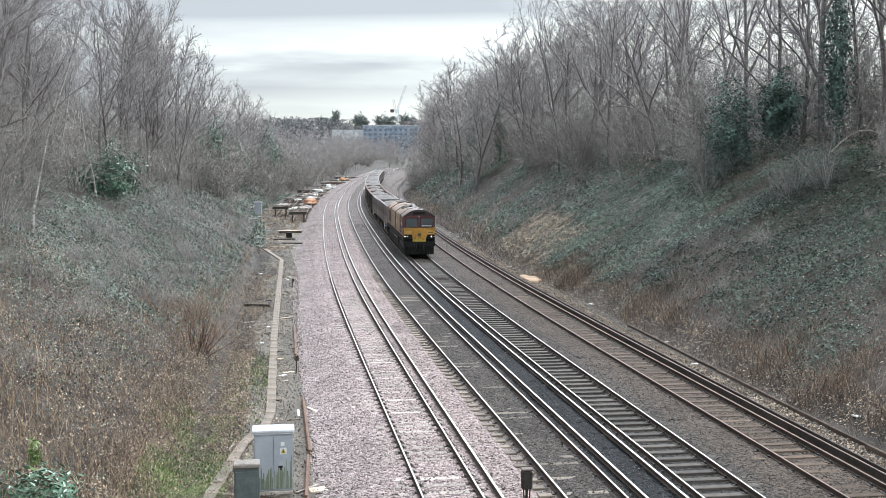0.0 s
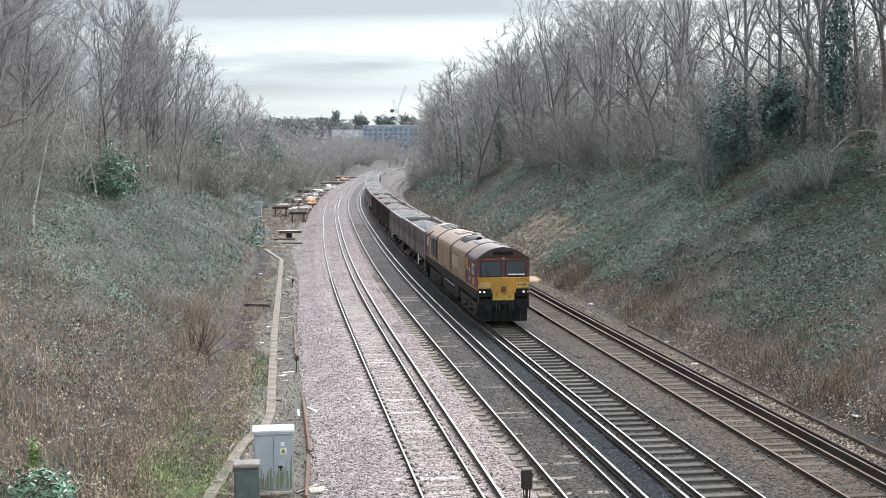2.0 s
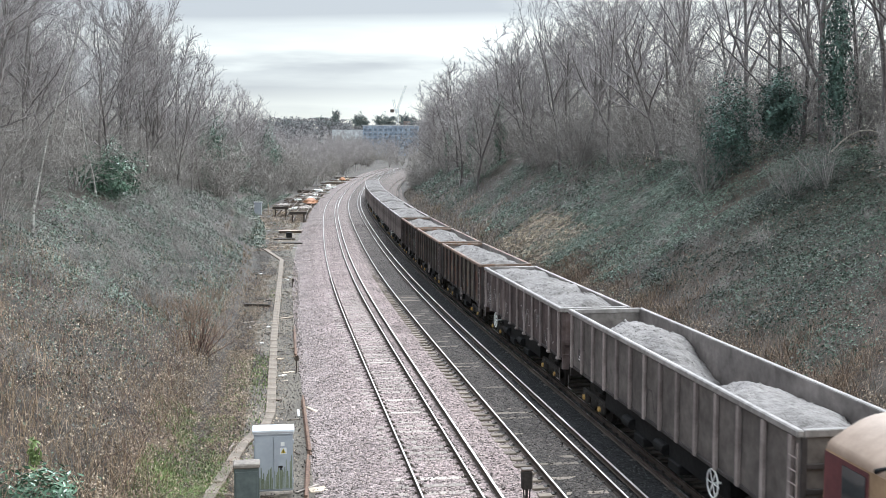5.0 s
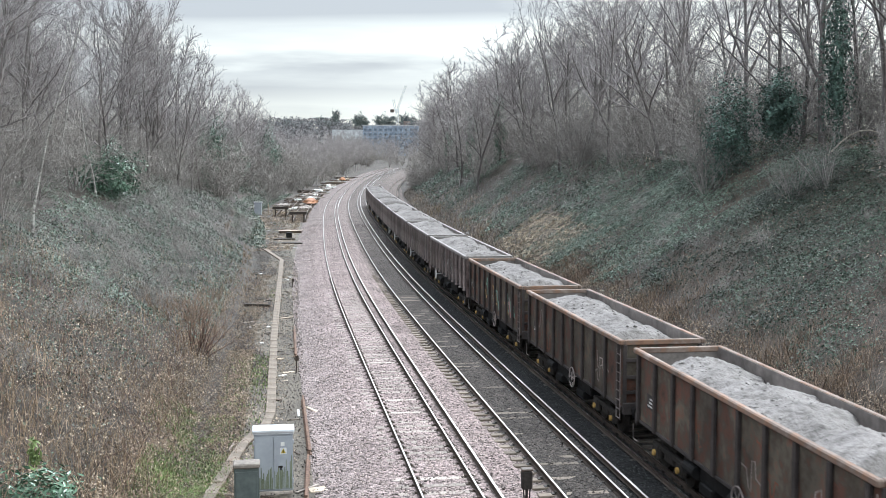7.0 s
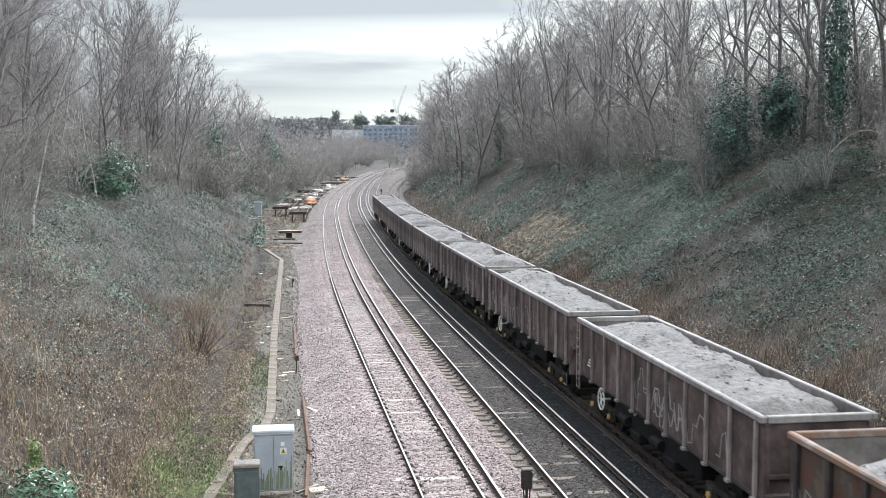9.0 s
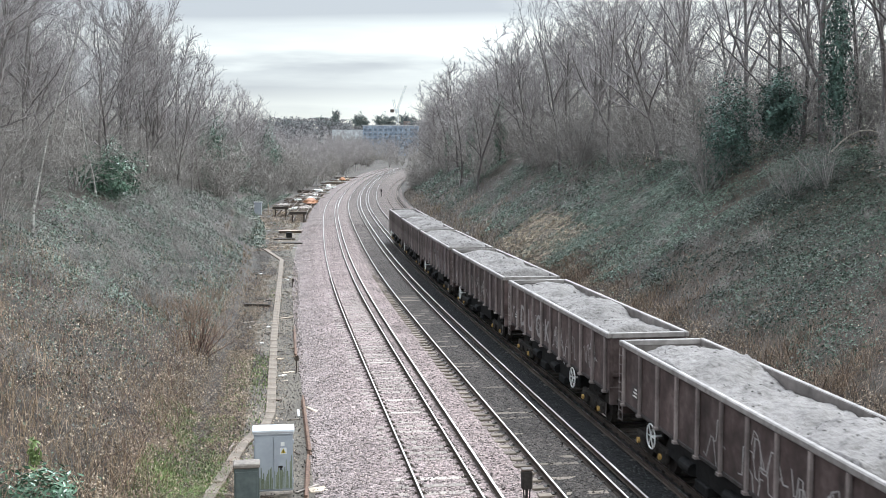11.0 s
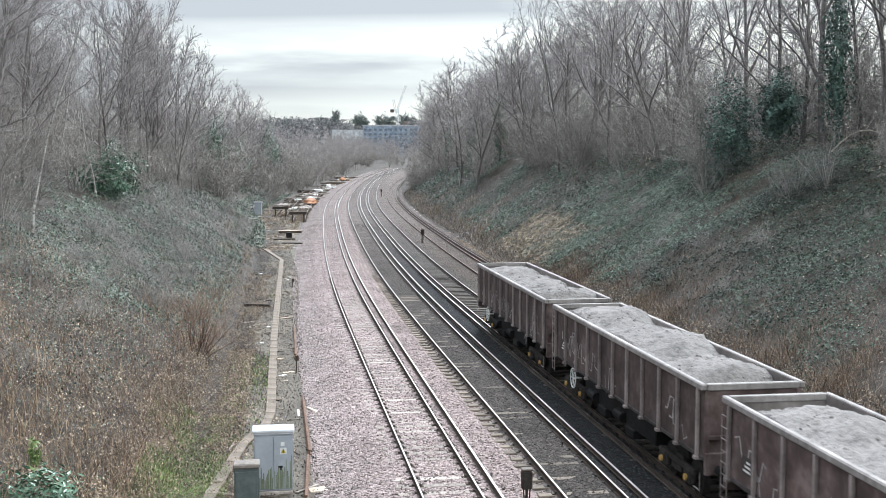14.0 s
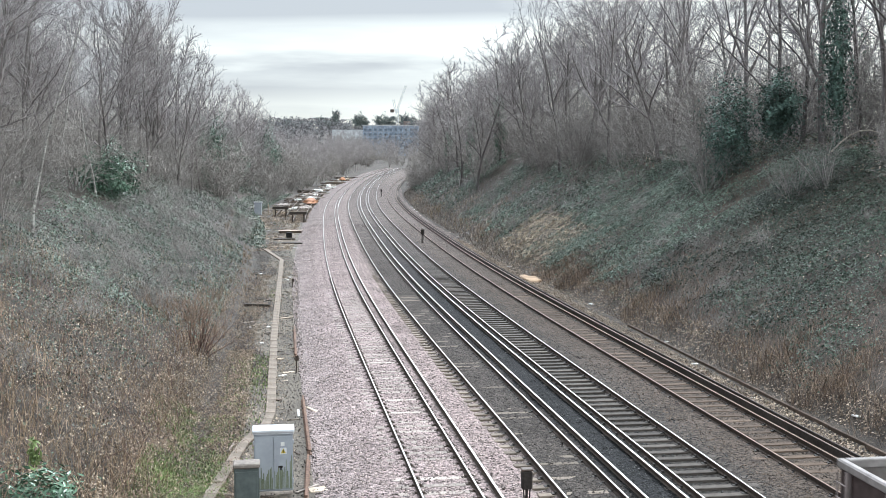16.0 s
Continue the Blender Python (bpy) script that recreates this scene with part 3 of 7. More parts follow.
def blades(name, label, n, s0, s1, d0, d1, side, h, w, mat, mask=None, seed=1, bend=0.4, category="grass", power=1.0, clump=0.0):
    """Upright stalks and blades, bent over at the tip."""
    rs = np.random.RandomState(seed)
    s, d, off = slope_points(rs, n, s0, s1, d0, d1, side, mask, power)
    m = len(s)
    P = at(s, off, land(s, off) - 0.02)
    H = h * rs.uniform(0.45, 1.25, m) * (1 + clump * wave(s * 4, off * 4, seed))
    H = np.maximum(H, 0.05)[:, None]
    a = rs.uniform(0, 6.283, m)
    D = np.stack([np.cos(a), np.sin(a), np.zeros(m)], 1)
    b = rs.uniform(0, 6.283, m)
    Wv = np.stack([np.cos(b), np.sin(b), np.zeros(m)], 1) * (w * rs.uniform(0.6, 1.4, m))[:, None]
    k = (bend * rs.uniform(0.2, 1.3, m))[:, None]
    Z = np.array([[0, 0, 1.0]])
    mid = P + Z * H * 0.6 + D * H * k * 0.3
    tip = P + Z * H * (1 - 0.3 * k) + D * H * k
    v = np.stack([P - Wv, P + Wv, mid + Wv * 0.7, mid - Wv * 0.7, tip], 1).reshape(-1, 3)
    i = np.arange(m) * 5
    f = np.concatenate([np.stack([i, i + 1, i + 2], 1), np.stack([i, i + 2, i + 3], 1), np.stack([i + 3, i + 2, i + 4], 1)], 0)
    return tagged(new(name, fast_mesh(name, v, f, mat)), label, category, kind="stuff")


def canes(name, label, n, s0, s1, d0, d1, side, h, r, mat, seed, arch=0.8, mask=None, category="brambles"):
    """Arching bramble canes and thin dead stems."""
    rs = np.random.RandomState(seed)
    s, d, off = slope_points(rs, n, s0, s1, d0, d1, side, mask)
    P = at(s, off, land(s, off) - 0.03)
    limbs = []
    for p in P:
        a, hh = rs.uniform(0, 6.283), h * rs.uniform(0.5, 1.3)
        dx = Vector((math.cos(a), math.sin(a), 0)) * hh * arch * rs.uniform(0.1, 1.2)
        q = Vector(p)
        limbs.append([(q, r), (q + dx * 0.3 + Vector((0, 0, hh * 0.6)), r * 0.8), (q + dx * 0.75 + Vector((0, 0, hh * 0.95)), r * 0.6), (q + dx * 1.3 + Vector((0, 0, hh * (1.0 - 0.4 * arch))), r * 0.4)])
    return tagged(new(name, tubes(name, [(limbs, 3, 0.004)], mat)), label, category, kind="stuff")


# materials of the plants
M["ivy"] = surf("ivy_leaves", [(0.3, (0.07, 0.098, 0.073)), (0.7, (0.195, 0.228, 0.178))], scale=3, rough=0.5, bump=0, patch=0.5, pscale=0.13, island=0.6, spec=0.3)
M["holly"] = surf("glossy_evergreen_leaves", [(0.3, (0.055, 0.11, 0.075)), (0.7, (0.14, 0.215, 0.15))], scale=3, rough=0.36, bump=0, patch=0.25, island=0.5)
# bluer leaf copy for the right bank, its shade and haze put into the colour
M["ivy_dark"] = surf("shaded_evergreen_leaves", [(0.3, (0.052, 0.095, 0.078)), (0.7, (0.13, 0.19, 0.155))], scale=3, rough=0.5, bump=0, patch=0.3, island=0.6)
M["laurel"] = surf("laurel_leaves", [(0.3, (0.06, 0.12, 0.075)), (0.7, (0.16, 0.25, 0.17))], scale=3, rough=0.22, bump=0, patch=0.25, island=0.5)
M["straw"] = surf("dead_grass", [(0.3, (0.17, 0.125, 0.083)), (0.7, (0.4, 0.31, 0.215))], scale=3, rough=0.8, bump=0, patch=0.35, pscale=0.4, island=0.4)
M["cane"] = surf("reddish_dead_stems", [(0.3, (0.16, 0.108, 0.08)), (0.7, (0.36, 0.255, 0.19))], scale=3, rough=0.75, bump=0, patch=0.3, island=0.4)
M["dead_leaf"] = surf("fallen_brown_leaves", [(0.3, (0.18, 0.135, 0.095)), (0.7, (0.47, 0.385, 0.3))], scale=3, rough=0.75, bump=0, patch=0.35, island=0.6)
M["grass"] = surf("winter_grass", [(0.3, (0.11, 0.165, 0.05)), (0.7, (0.26, 0.32, 0.13))], scale=3, rough=0.6, bump=0, patch=0.35, island=0.4)
M["birch"] = surf("white_birch_bark", [(0.42, (0.1, 0.09, 0.085)), (0.5, (0.42, 0.4, 0.38)), (0.7, (0.6, 0.58, 0.55))], scale=6, rough=0.7, bump=0.2, stretch=(1, 1, 3))
# scrub stems lightened too, haze put into their colour
M["scrub"] = surf("brown_grey_scrub_stems", [(0.3, (0.22, 0.2, 0.19)), (0.7, (0.4, 0.37, 0.35))], scale=2, rough=0.85, bump=0, rnd=0.3)
M["withered"] = surf("withered_bramble_leaves", [(0.3, (0.17, 0.132, 0.096)), (0.7, (0.54, 0.45, 0.35))], scale=3, rough=0.7, bump=0, patch=0.4, island=0.75)
M["red_bark"] = surf("dark_reddish_stems", [(0.3, (0.085, 0.05, 0.042)), (0.7, (0.21, 0.135, 0.11))], scale=3, rough=0.7, bump=0, patch=0.3, island=0.4)
M["pale_wood"] = surf("pale_dead_branch", [(0.3, (0.35, 0.31, 0.26)), (0.7, (0.55, 0.5, 0.43))], scale=6, rough=0.8, bump=0.2)

TREES = [tree_kit(11 + i, 15 + i % 3, (1, 11, 7, 6, 6), 0.95 - 0.12 * (i % 2), 0.25 + 0.15 * (i % 3), M["bark"], M["twig"], rmin=0.009, r0=0.11 + 0.025 * (i % 3), lean=0.03 * (i % 2)) for i in range(3)]
SPREADING = [tree_kit(111 + i, 12.5 + i % 2, (1, 9, 8, 7, 7), 0.72, 0.45, M["bark"], M["twig"], rmin=0.010, r0=0.2, form=(0.24, 0.74, 0.42), wiggle=0.2) for i in range(4)]
SPREAD_FAR = [tree_kit(131 + i, 12.5 + i % 2, (1, 10, 10, 16), 0.7, 0.45, M["bark"], M["twig"], rmin=0.024, r0=0.2, form=(0.22, 0.74, 0.42), wiggle=0.2) for i in range(3)]
TREES = TREES + SPREADING + SPREADING[:2]
FAR_TREES = [tree_kit(31 + i, 14 + i, (1, 12, 8, 12), 0.92, 0.35, M["bark"], M["twig"], rmin=0.022, r0=0.17) for i in range(3)]
SHRUBS = [tree_kit(51 + i, 5, (1, 10, 10), 0.9, 0.2, M["scrub"], M["scrub"], rmin=0.009, r0=0.03, stems=14, tilt=0.65) for i in range(4)]
FAR_TREES = FAR_TREES + SPREAD_FAR[:2]
FAR_SHRUBS = [tree_kit(61 + i, 6, (1, 9, 9), 0.9, 0.2, M["scrub"], M["scrub"], rmin=0.022, r0=0.05, stems=10, tilt=0.6) for i in range(2)]
RED_SHRUB = tree_kit(71, 2.7, (1, 5, 4), 0.45, 0.8, M["cane"], M["cane"], rmin=0.007, r0=0.018, stems=26, tilt=0.6)
RED_BUSH = tree_kit(72, 2.4, (1, 6, 4), 0.4, 0.7, M["red_bark"], M["cane"], rmin=0.007, r0=0.026, stems=30, tilt=0.75)
BIRCH = tree_kit(84, 14, (1, 15, 7, 5, 5), 0.62, 0.3, M["birch"], M["twig"], r0=0.085, lean=0.055, form=(0.4, 0.36, 0.6), limbs=False)


def plant(kit, s, off, size, turn, label, name="tree", category="tree", group="bare trees on the banks", sink=0.1, extra=None):
    p = at(s, off, float(land(s, off)) - sink)
    t = thing(name, label, category, group)
    t.matrix_basis = pose(p[0], p[1], p[2], 0, 0, turn) @ Matrix.Diagonal((size[0], size[0], size[1], 1))
    part("trunk" if name != "shrub" else "stem_clump", kit[0], None, t)
    part("crown", kit[1], None, t)
    if extra is not None:
        part("foliage", extra, None, t)
    return t


def foliage(name, n, rx, rz, z0, size, mat, seed, lump=0.35, slim=0.55):
    """Leaves through a lumpy upright mass, thinner inside, with gaps."""
    rs = np.random.RandomState(seed)
    d = rs.normal(0, 1, (n, 3))
    d /= np.linalg.norm(d, axis=1, keepdims=True)
    bumps = 1 + lump * np.sin(d[:, 0] * 5 + seed) * np.sin(d[:, 1] * 4 + 2 * seed) + lump * 0.8 * np.sin(d[:, 2] * 7 + d[:, 0] * 6)
    r = bumps * rs.uniform(0.2, 1, n) ** 0.35 * (1 + 0.4 * rs.uniform(0, 1, n) ** 7)
    P = d * r[:, None] * np.array([rx, rx, rz]) + np.array([0, 0, z0])
    L = size * rs.uniform(0.6, 1.4, n)
    v, f = leaf_quads(P, d + rs.normal(0, 0.6, (n, 3)) + np.array([0, 0, 0.5]), rs.normal(0, 1, (n, 3)), L, L * slim)
    return fast_mesh(name, v, f, mat)


rg = random.Random(5)
BARE = "bare winter tree with grey-brown trunk and fine twigs on the bank"
IVIED = "bare winter tree with its trunk wrapped in dark ivy"
IVY_SLEEVE = [foliage("foliage", 1500, 0.75, 4.2, 4.2, 0.22, M["holly"], 3 + i, 0.3) for i in range(2)]
TREE_ROWS = ((14, 118, 34, 17.5, 34, TREES, 0.85, 1.25), (112, 235, 44, 12, 30, FAR_TREES, 0.9, 1.25), (24, 132, 52, -42, -23.5, TREES, 0.7, 1.08),
             (126, 250, 44, -46, -24, FAR_TREES, 0.6, 0.95))
for s0, s1, n, lo, hi, kits, h0, h1 in TREE_ROWS:
    for i in range(n):
        s = s0 + (s1 - s0) * (i + rg.random()) / n
        h = rg.uniform(h0, h1)
        iv = rg.random() < 0.1 and lo > 0
        plant(rg.choice(kits), s, rg.uniform(lo, hi), (h * rg.uniform(0.85, 1.2), h), rg.uniform(0, 360), IVIED if iv else BARE, extra=rg.choice(IVY_SLEEVE) if iv else None)
for s, off, w, h, k in ((127, -26.5, 1.05, 1.34, 0), (121, -29, 1.0, 1.34, 1), (138, -26.5, 0.95, 1.15, 2), (132, -31, 0.95, 1.3, 0), (200, -25.5, 1.0, 1.0, 2), (190, -27, 0.95, 1.02, 1), (212, -27, 0.85, 0.95, 1), (160, -26, 0.9, 1.05, 0), (104, -30, 1.0, 1.3, 2), (112, -27, 0.95, 1.3, 1), (96, -27.5, 0.9, 1.2, 0)):
    plant(SPREAD_FAR[k], s, off, (w, h), 77 * k + s, "broad bare winter tree with spreading limbs and fine twigs")
for s, off, w, h, k in ((44, 23, 1.2, 1.5, 0), (37, 24.5, 1.3, 1.5, 2), (53, 21.5, 1.0, 1.35, 1), (33, 21, 0.9, 1.3, 3), (66, 20.5, 1.0, 1.3, 2), (80, 19, 1.0, 1.25, 0), (95, 17.5, 0.95, 1.2, 1)):
    plant(SPREADING[k], s, off, (w, h), 61 * k + s, "broad bare winter tree with dark spreading limbs")
SLOPE_SHRUBS = ((28, 112, 70, -22.5, -15.5, 0.16, 0.42), (6, 40, 26, -24, -16, 0.18, 0.36), (12, 110, 44, 9.0, 17.0, 0.15, 0.36))
for s0, s1, n, lo, hi, h0, h1 in SLOPE_SHRUBS:
    for i in range(n):
        s, h = s0 + (s1 - s0) * (i + rg.random()) / n, rg.uniform(h0, h1)
        off = rg.uniform(lo, hi)
        if off < 0:
            off = min(off, float(toe_left(s)) - 0.8)
        plant(rg.choice(SHRUBS), s, off, (h * 1.3, h), rg.uniform(0, 360), "small leafless brown shrub among ivy", "shrub", "shrub", "small shrubs on the slopes")
SHRUB_ROWS = ((10, 120, 70, 16.5, 30, SHRUBS, 0.9, 1.9), (110, 235, 40, 12, 26, FAR_SHRUBS, 0.7, 1.7), (186, 236, 22, 8.2, 11.5, FAR_SHRUBS, 0.5, 1.1), (20, 130, 64, -36, -23.2, SHRUBS, 0.7, 1.5),
              (126, 262, 48, -34, -19.5, FAR_SHRUBS, 0.7, 1.5))
for s0, s1, n, lo, hi, kits, h0, h1 in SHRUB_ROWS:
    for i in range(n):
        s = s0 + (s1 - s0) * (i + rg.random()) / n
        h = rg.uniform(h0, h1)
        off = rg.uniform(lo, hi)
        if 26 < s < 43 and 0 < off < 22:
            h = h * 0.4
        plant(rg.choice(kits), s, off, (h * 1.1, h), rg.uniform(0, 360), "leafless grey-brown thicket of thin stems on the bank", "shrub", "shrub", "bare thickets on the banks")
# the depth of the wood behind the first rows
WOOD = ((235, 470, 80, -46, -15.2, FAR_TREES, 0.55, 0.78), (215, 330, 20, 12, 34, FAR_TREES, 0.9, 1.2), (20, 130, 7, 32, 50, FAR_TREES, 0.8, 1.0), (30, 140, 34, -60, -34, FAR_TREES, 0.75, 1.05),
        (230, 470, 84, -32, -14.8, FAR_SHRUBS, 0.8, 1.35), (215, 330, 14, 11, 22, FAR_SHRUBS, 0.8, 1.5), (15, 125, 40, 22, 40, SHRUBS, 1.0, 1.7), (15, 135, 40, -50, -28, SHRUBS, 1.1, 1.9),
        (165, 480, 120, -30, -16.2, FAR_SHRUBS, 0.75, 1.35), (160, 330, 40, -32, -20, FAR_TREES, 0.5, 0.75), (330, 560, 46, -50, -12.5, FAR_TREES, 0.6, 0.85), (470, 600, 34, -60, 30, FAR_TREES, 0.6, 0.82), (460, 600, 56, -50, 30, FAR_SHRUBS, 1.0, 1.6))
for s0, s1, n, lo, hi, kits, h0, h1 in WOOD:
    VV, FF, base = [], [], 0
    for i in range(n):
        s, off, h, wd, a = s0 + (s1 - s0) * (i + rg.random()) / n, rg.uniform(lo, hi), rg.uniform(h0, h1), rg.uniform(0.85, 1.2), rg.uniform(0, 6.28)
        p = at(s, off, float(land(s, off)) - 0.1)
        for me in rg.choice(kits):
            v = np.empty(len(me.vertices) * 3, np.float32)
            me.vertices.foreach_get("co", v)
            v = v.reshape(-1, 3) * [h * wd, h * wd, h]
            v = np.stack([v[:, 0] * math.cos(a) - v[:, 1] * math.sin(a), v[:, 0] * math.sin(a) + v[:, 1] * math.cos(a), v[:, 2]], 1) + p
            me.calc_loop_triangles()
            f = np.empty(len(me.loop_triangles) * 3, np.int32)
            me.loop_triangles.foreach_get("vertices", f)
            VV.append(v)
            FF.append(f.reshape(-1, 3) + base)
            base += len(v)
    tagged(new("thicket", fast_mesh("thicket", np.concatenate(VV), np.concatenate(FF), M["twig"] if kits is FAR_TREES else M["scrub"])), "depth of bare winter woodland behind the bank's edge", "woodland", kind="stuff")
for s, off, h, turn in ((33.3, -22.9, 0.95, 80), (56, -23.5, 0.9, 200), (60, -27, 1.0, 30)):
    plant(BIRCH, s, off, (h, h), turn, "slender silver birch with white bark, bare of leaves")
for s, off, h, kit in ((24.5, -14.5, 1.0, RED_BUSH), (29, -15.2, 0.8, RED_SHRUB), (27, -16.2, 0.7, RED_SHRUB), (33, -14.8, 0.55, RED_SHRUB), (40, -14.6, 0.5, RED_SHRUB)):
    plant(kit, s, off, (h * 1.15, h), 40 * s, "leafless reddish-brown bush of upright stems", "shrub", "shrub", "reddish bushes")
EVERGREENS = ((59, -23.2, 1.75, 1.7, 1.6, "dark green holly bush on the ivy-covered bank"), (47.5, 18.2, 1.5, 3.0, 2.9, "tall dark green holly tree among bare trees"), (45, 20.5, 1.1, 1.9, 3.2, "tall dark green holly tree among bare trees"),
              (150, -25, 2.2, 5.0, 4.6, "dark ivy-covered tree at the edge of the wood"), (168, -24, 2.6, 4.0, 3.8, "dark green evergreen at the edge of the wood"), (215, -22, 2.2, 5.5, 5, "pale green ivy-covered tree at the edge of the wood"),
              (40, 21.8, 0.7, 5.6, 6.2, "dark ivy-covered tree among bare trees"))
for i, (s, off, rx, rz, zc, label) in enumerate(EVERGREENS):
    p = at(s, off, float(land(s, off)) - 0.2)
    t = thing("evergreen", label, "evergreen tree", "evergreens", m=pose(p[0], p[1], p[2], 0, 0, 50 * i))
    part("trunk", SHRUBS[i % 4][0], None, t, m=pose(0, 0, 0) @ Matrix.Diagonal((rx * 0.35, rx * 0.35, zc / 5, 1)))
    part("foliage", foliage("foliage", 5200, rx, rz, zc, 0.2 if abs(s) < 100 else 0.34, M["ivy_dark"] if off > 0 else M["holly"], 20 + i, 0.45), None, t)


# ---- low growth ----
def ivy_mask_right(s, d, off):
    return np.clip((d - 1.2 + 1.8 * wave(s * 2.5, d * 3, 4)) * 0.8, 0.05, 1) * np.clip(0.62 + 1.5 * wave(s * 2, off * 2.5, 6), 0.08, 1) * np.where((np.abs(s - 66) < 9) & (d < 5.5), 0.15, 1)


def ivy_mask_left(s, d, off):
    return np.clip((d - 2.2 + 1.5 * wave(s * 2, d * 3, 5)) * 0.5, 0.05, 1) * np.clip(0.6 + 1.4 * wave(s * 2.2, off * 2.2, 7), 0.1, 1) * np.clip((s - 4 + 3 * wave(s, d * 3, 2)) / 26, 0.1, 1)


IVY = "sprawling ivy and bramble leaves over the bank"
# one ivy in two tones: near bank darkened for shade, far bank paled for haze
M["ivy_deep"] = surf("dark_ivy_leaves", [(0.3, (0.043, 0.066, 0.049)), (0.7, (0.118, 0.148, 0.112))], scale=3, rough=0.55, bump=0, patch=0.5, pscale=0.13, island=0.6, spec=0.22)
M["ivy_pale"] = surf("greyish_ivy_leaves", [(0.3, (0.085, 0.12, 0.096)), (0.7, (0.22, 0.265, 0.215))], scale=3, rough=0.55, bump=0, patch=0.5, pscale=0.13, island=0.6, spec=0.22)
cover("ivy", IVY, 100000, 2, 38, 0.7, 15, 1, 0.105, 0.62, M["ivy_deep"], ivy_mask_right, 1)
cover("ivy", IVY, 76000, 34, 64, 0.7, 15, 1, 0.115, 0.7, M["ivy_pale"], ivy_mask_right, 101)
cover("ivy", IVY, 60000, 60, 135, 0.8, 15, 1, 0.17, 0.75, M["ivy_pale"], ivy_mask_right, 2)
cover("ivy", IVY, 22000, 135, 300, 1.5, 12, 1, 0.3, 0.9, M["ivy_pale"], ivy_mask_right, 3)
cover("ivy", IVY, 95000, -6, 55, 0.4, 14, -1, 0.095, 0.55, M["ivy"], ivy_mask_left, 4)
cover("ivy", IVY, 40000, 55, 125, -0.5, 14, -1, 0.15, 0.6, M["ivy"], ivy_mask_left, 5)
cover("ivy", IVY, 20000, 125, 300, 0.6, 12, -1, 0.28, 0.8, M["ivy"], ivy_mask_left, 6)
LIT = "scattered brown fallen leaves"
cover("leaf_litter", LIT, 24000, 0, 90, -0.9, 1.8, 1, 0.085, 0.05, M["dead_leaf"], None, 7, category="leaf litter")
cover("leaf_litter", LIT, 24000, -8, 60, -2.4, 6, -1, 0.065, 0.1, M["dead_leaf"], lambda s, d, o: np.clip(0.45 + 1.2 * wave(s * 3, d * 3, 53), 0.05, 1), 8, category="leaf litter")
cover("leaf_litter", LIT, 26000, -6, 34, 0.2, 9, -1, 0.065, 0.5, M["dead_leaf"], lambda s, d, o: np.clip(0.7 - (s - 4) / 26 + 1.2 * wave(s * 3, d * 3, 52), 0.03, 1), 9, category="leaf litter")
cover("leaf_litter", LIT, 9000, -4, 70, -3.1, -0.4, -1, 0.07, 0.04, M["dead_leaf"], lambda s, d, o: np.clip(0.4 + 1.2 * wave(s * 3, d * 5, 43), 0.05, 1), 44, category="leaf litter")
cover("leaf_litter", LIT, 8000, 2, 62, 0.8, 14, 1, 0.09, 0.25, M["dead_leaf"], lambda s, d, o: np.clip(-0.05 - 1.3 * wave(s * 2, o * 2.5, 6), 0, 0.8), 47, category="leaf litter")
cover("cess_gravel", "loose brown gravel and chippings on the cess", 14000, -2, 80, -3.2, 0.2, -1, 0.06, 0.02, M["stone_old"], None, 45, category="gravel", tip=0.9)
cover("cess_gravel", "loose brown gravel and chippings on the verge", 6000, -2, 70, -1.2, 0.6, 1, 0.06, 0.02, M["stone_old"], None, 46, category="gravel", tip=0.9)
cover("leaf_litter", LIT, 9000, 50, 150, 0.5, 6, 1, 0.14, 0.2, M["dead_leaf"], None, 10, category="leaf litter")
cover("ivy", IVY, 26000, 5, 75, 14, 30, 1, 0.16, 0.5, M["ivy"], None, 61)
cover("leaf_litter", LIT, 9000, 5, 75, 13, 30, 1, 0.14, 0.4, M["dead_leaf"], None, 62, category="leaf litter")
DRY = "dry brown grass and dead stalks along the foot of the bank"


def dry_mask(s, d, off):
    return np.clip(0.75 - np.abs(d - 1.5) / 1.3 + 1.3 * wave(s * 3, d * 2, 12), 0, 1)


M["brown_straw"] = surf("brown_dead_grass", [(0.3, (0.12, 0.086, 0.062)), (0.7, (0.29, 0.22, 0.165))], scale=3, rough=0.8, bump=0, patch=0.4, pscale=0.4, island=0.45)
M["grey_straw"] = surf("greyed_dead_grass", [(0.3, (0.17, 0.145, 0.125)), (0.7, (0.34, 0.3, 0.265))], scale=3, rough=0.8, bump=0, patch=0.4, pscale=0.4, island=0.45)
M["bleached"] = surf("bleached_grass", [(0.3, (0.27, 0.215, 0.15)), (0.7, (0.5, 0.42, 0.32))], scale=3, rough=0.8, bump=0, patch=0.3, island=0.4)
blades("dry_grass", DRY, 30000, 0, 70, 0.3, 4.5, 1, 0.5, 0.009, M["brown_straw"], dry_mask, 11, 1.3, clump=0.9)
blades("dry_grass", "tall drooping bleached grass in tussocks at the bank's foot", 17000, 0, 62, 0.2, 3.6, 1, 0.85, 0.009, M["brown_straw"], lambda s, d, o: np.clip(0.15 + 2.2 * wave(s * 6, d * 2, 112) - np.abs(d - 1.2) * 0.25, 0, 1), 111, 1.2, clump=0.8)
blades("dry_grass", DRY, 16000, 62, 215, 0.0, 3.6, 1, 0.55, 0.028, M["grey_straw"], lambda s, d, o: np.clip(0.8 - d * 0.15 + 1.2 * wave(s * 3, d * 2, 114), 0.1, 1), 113, 1.0, clump=0.6)
blades("dry_grass", DRY, 6000, 70, 180, 0.3, 4.5, 1, 0.6, 0.025, M["straw"], dry_mask, 12, 0.7, clump=0.6)
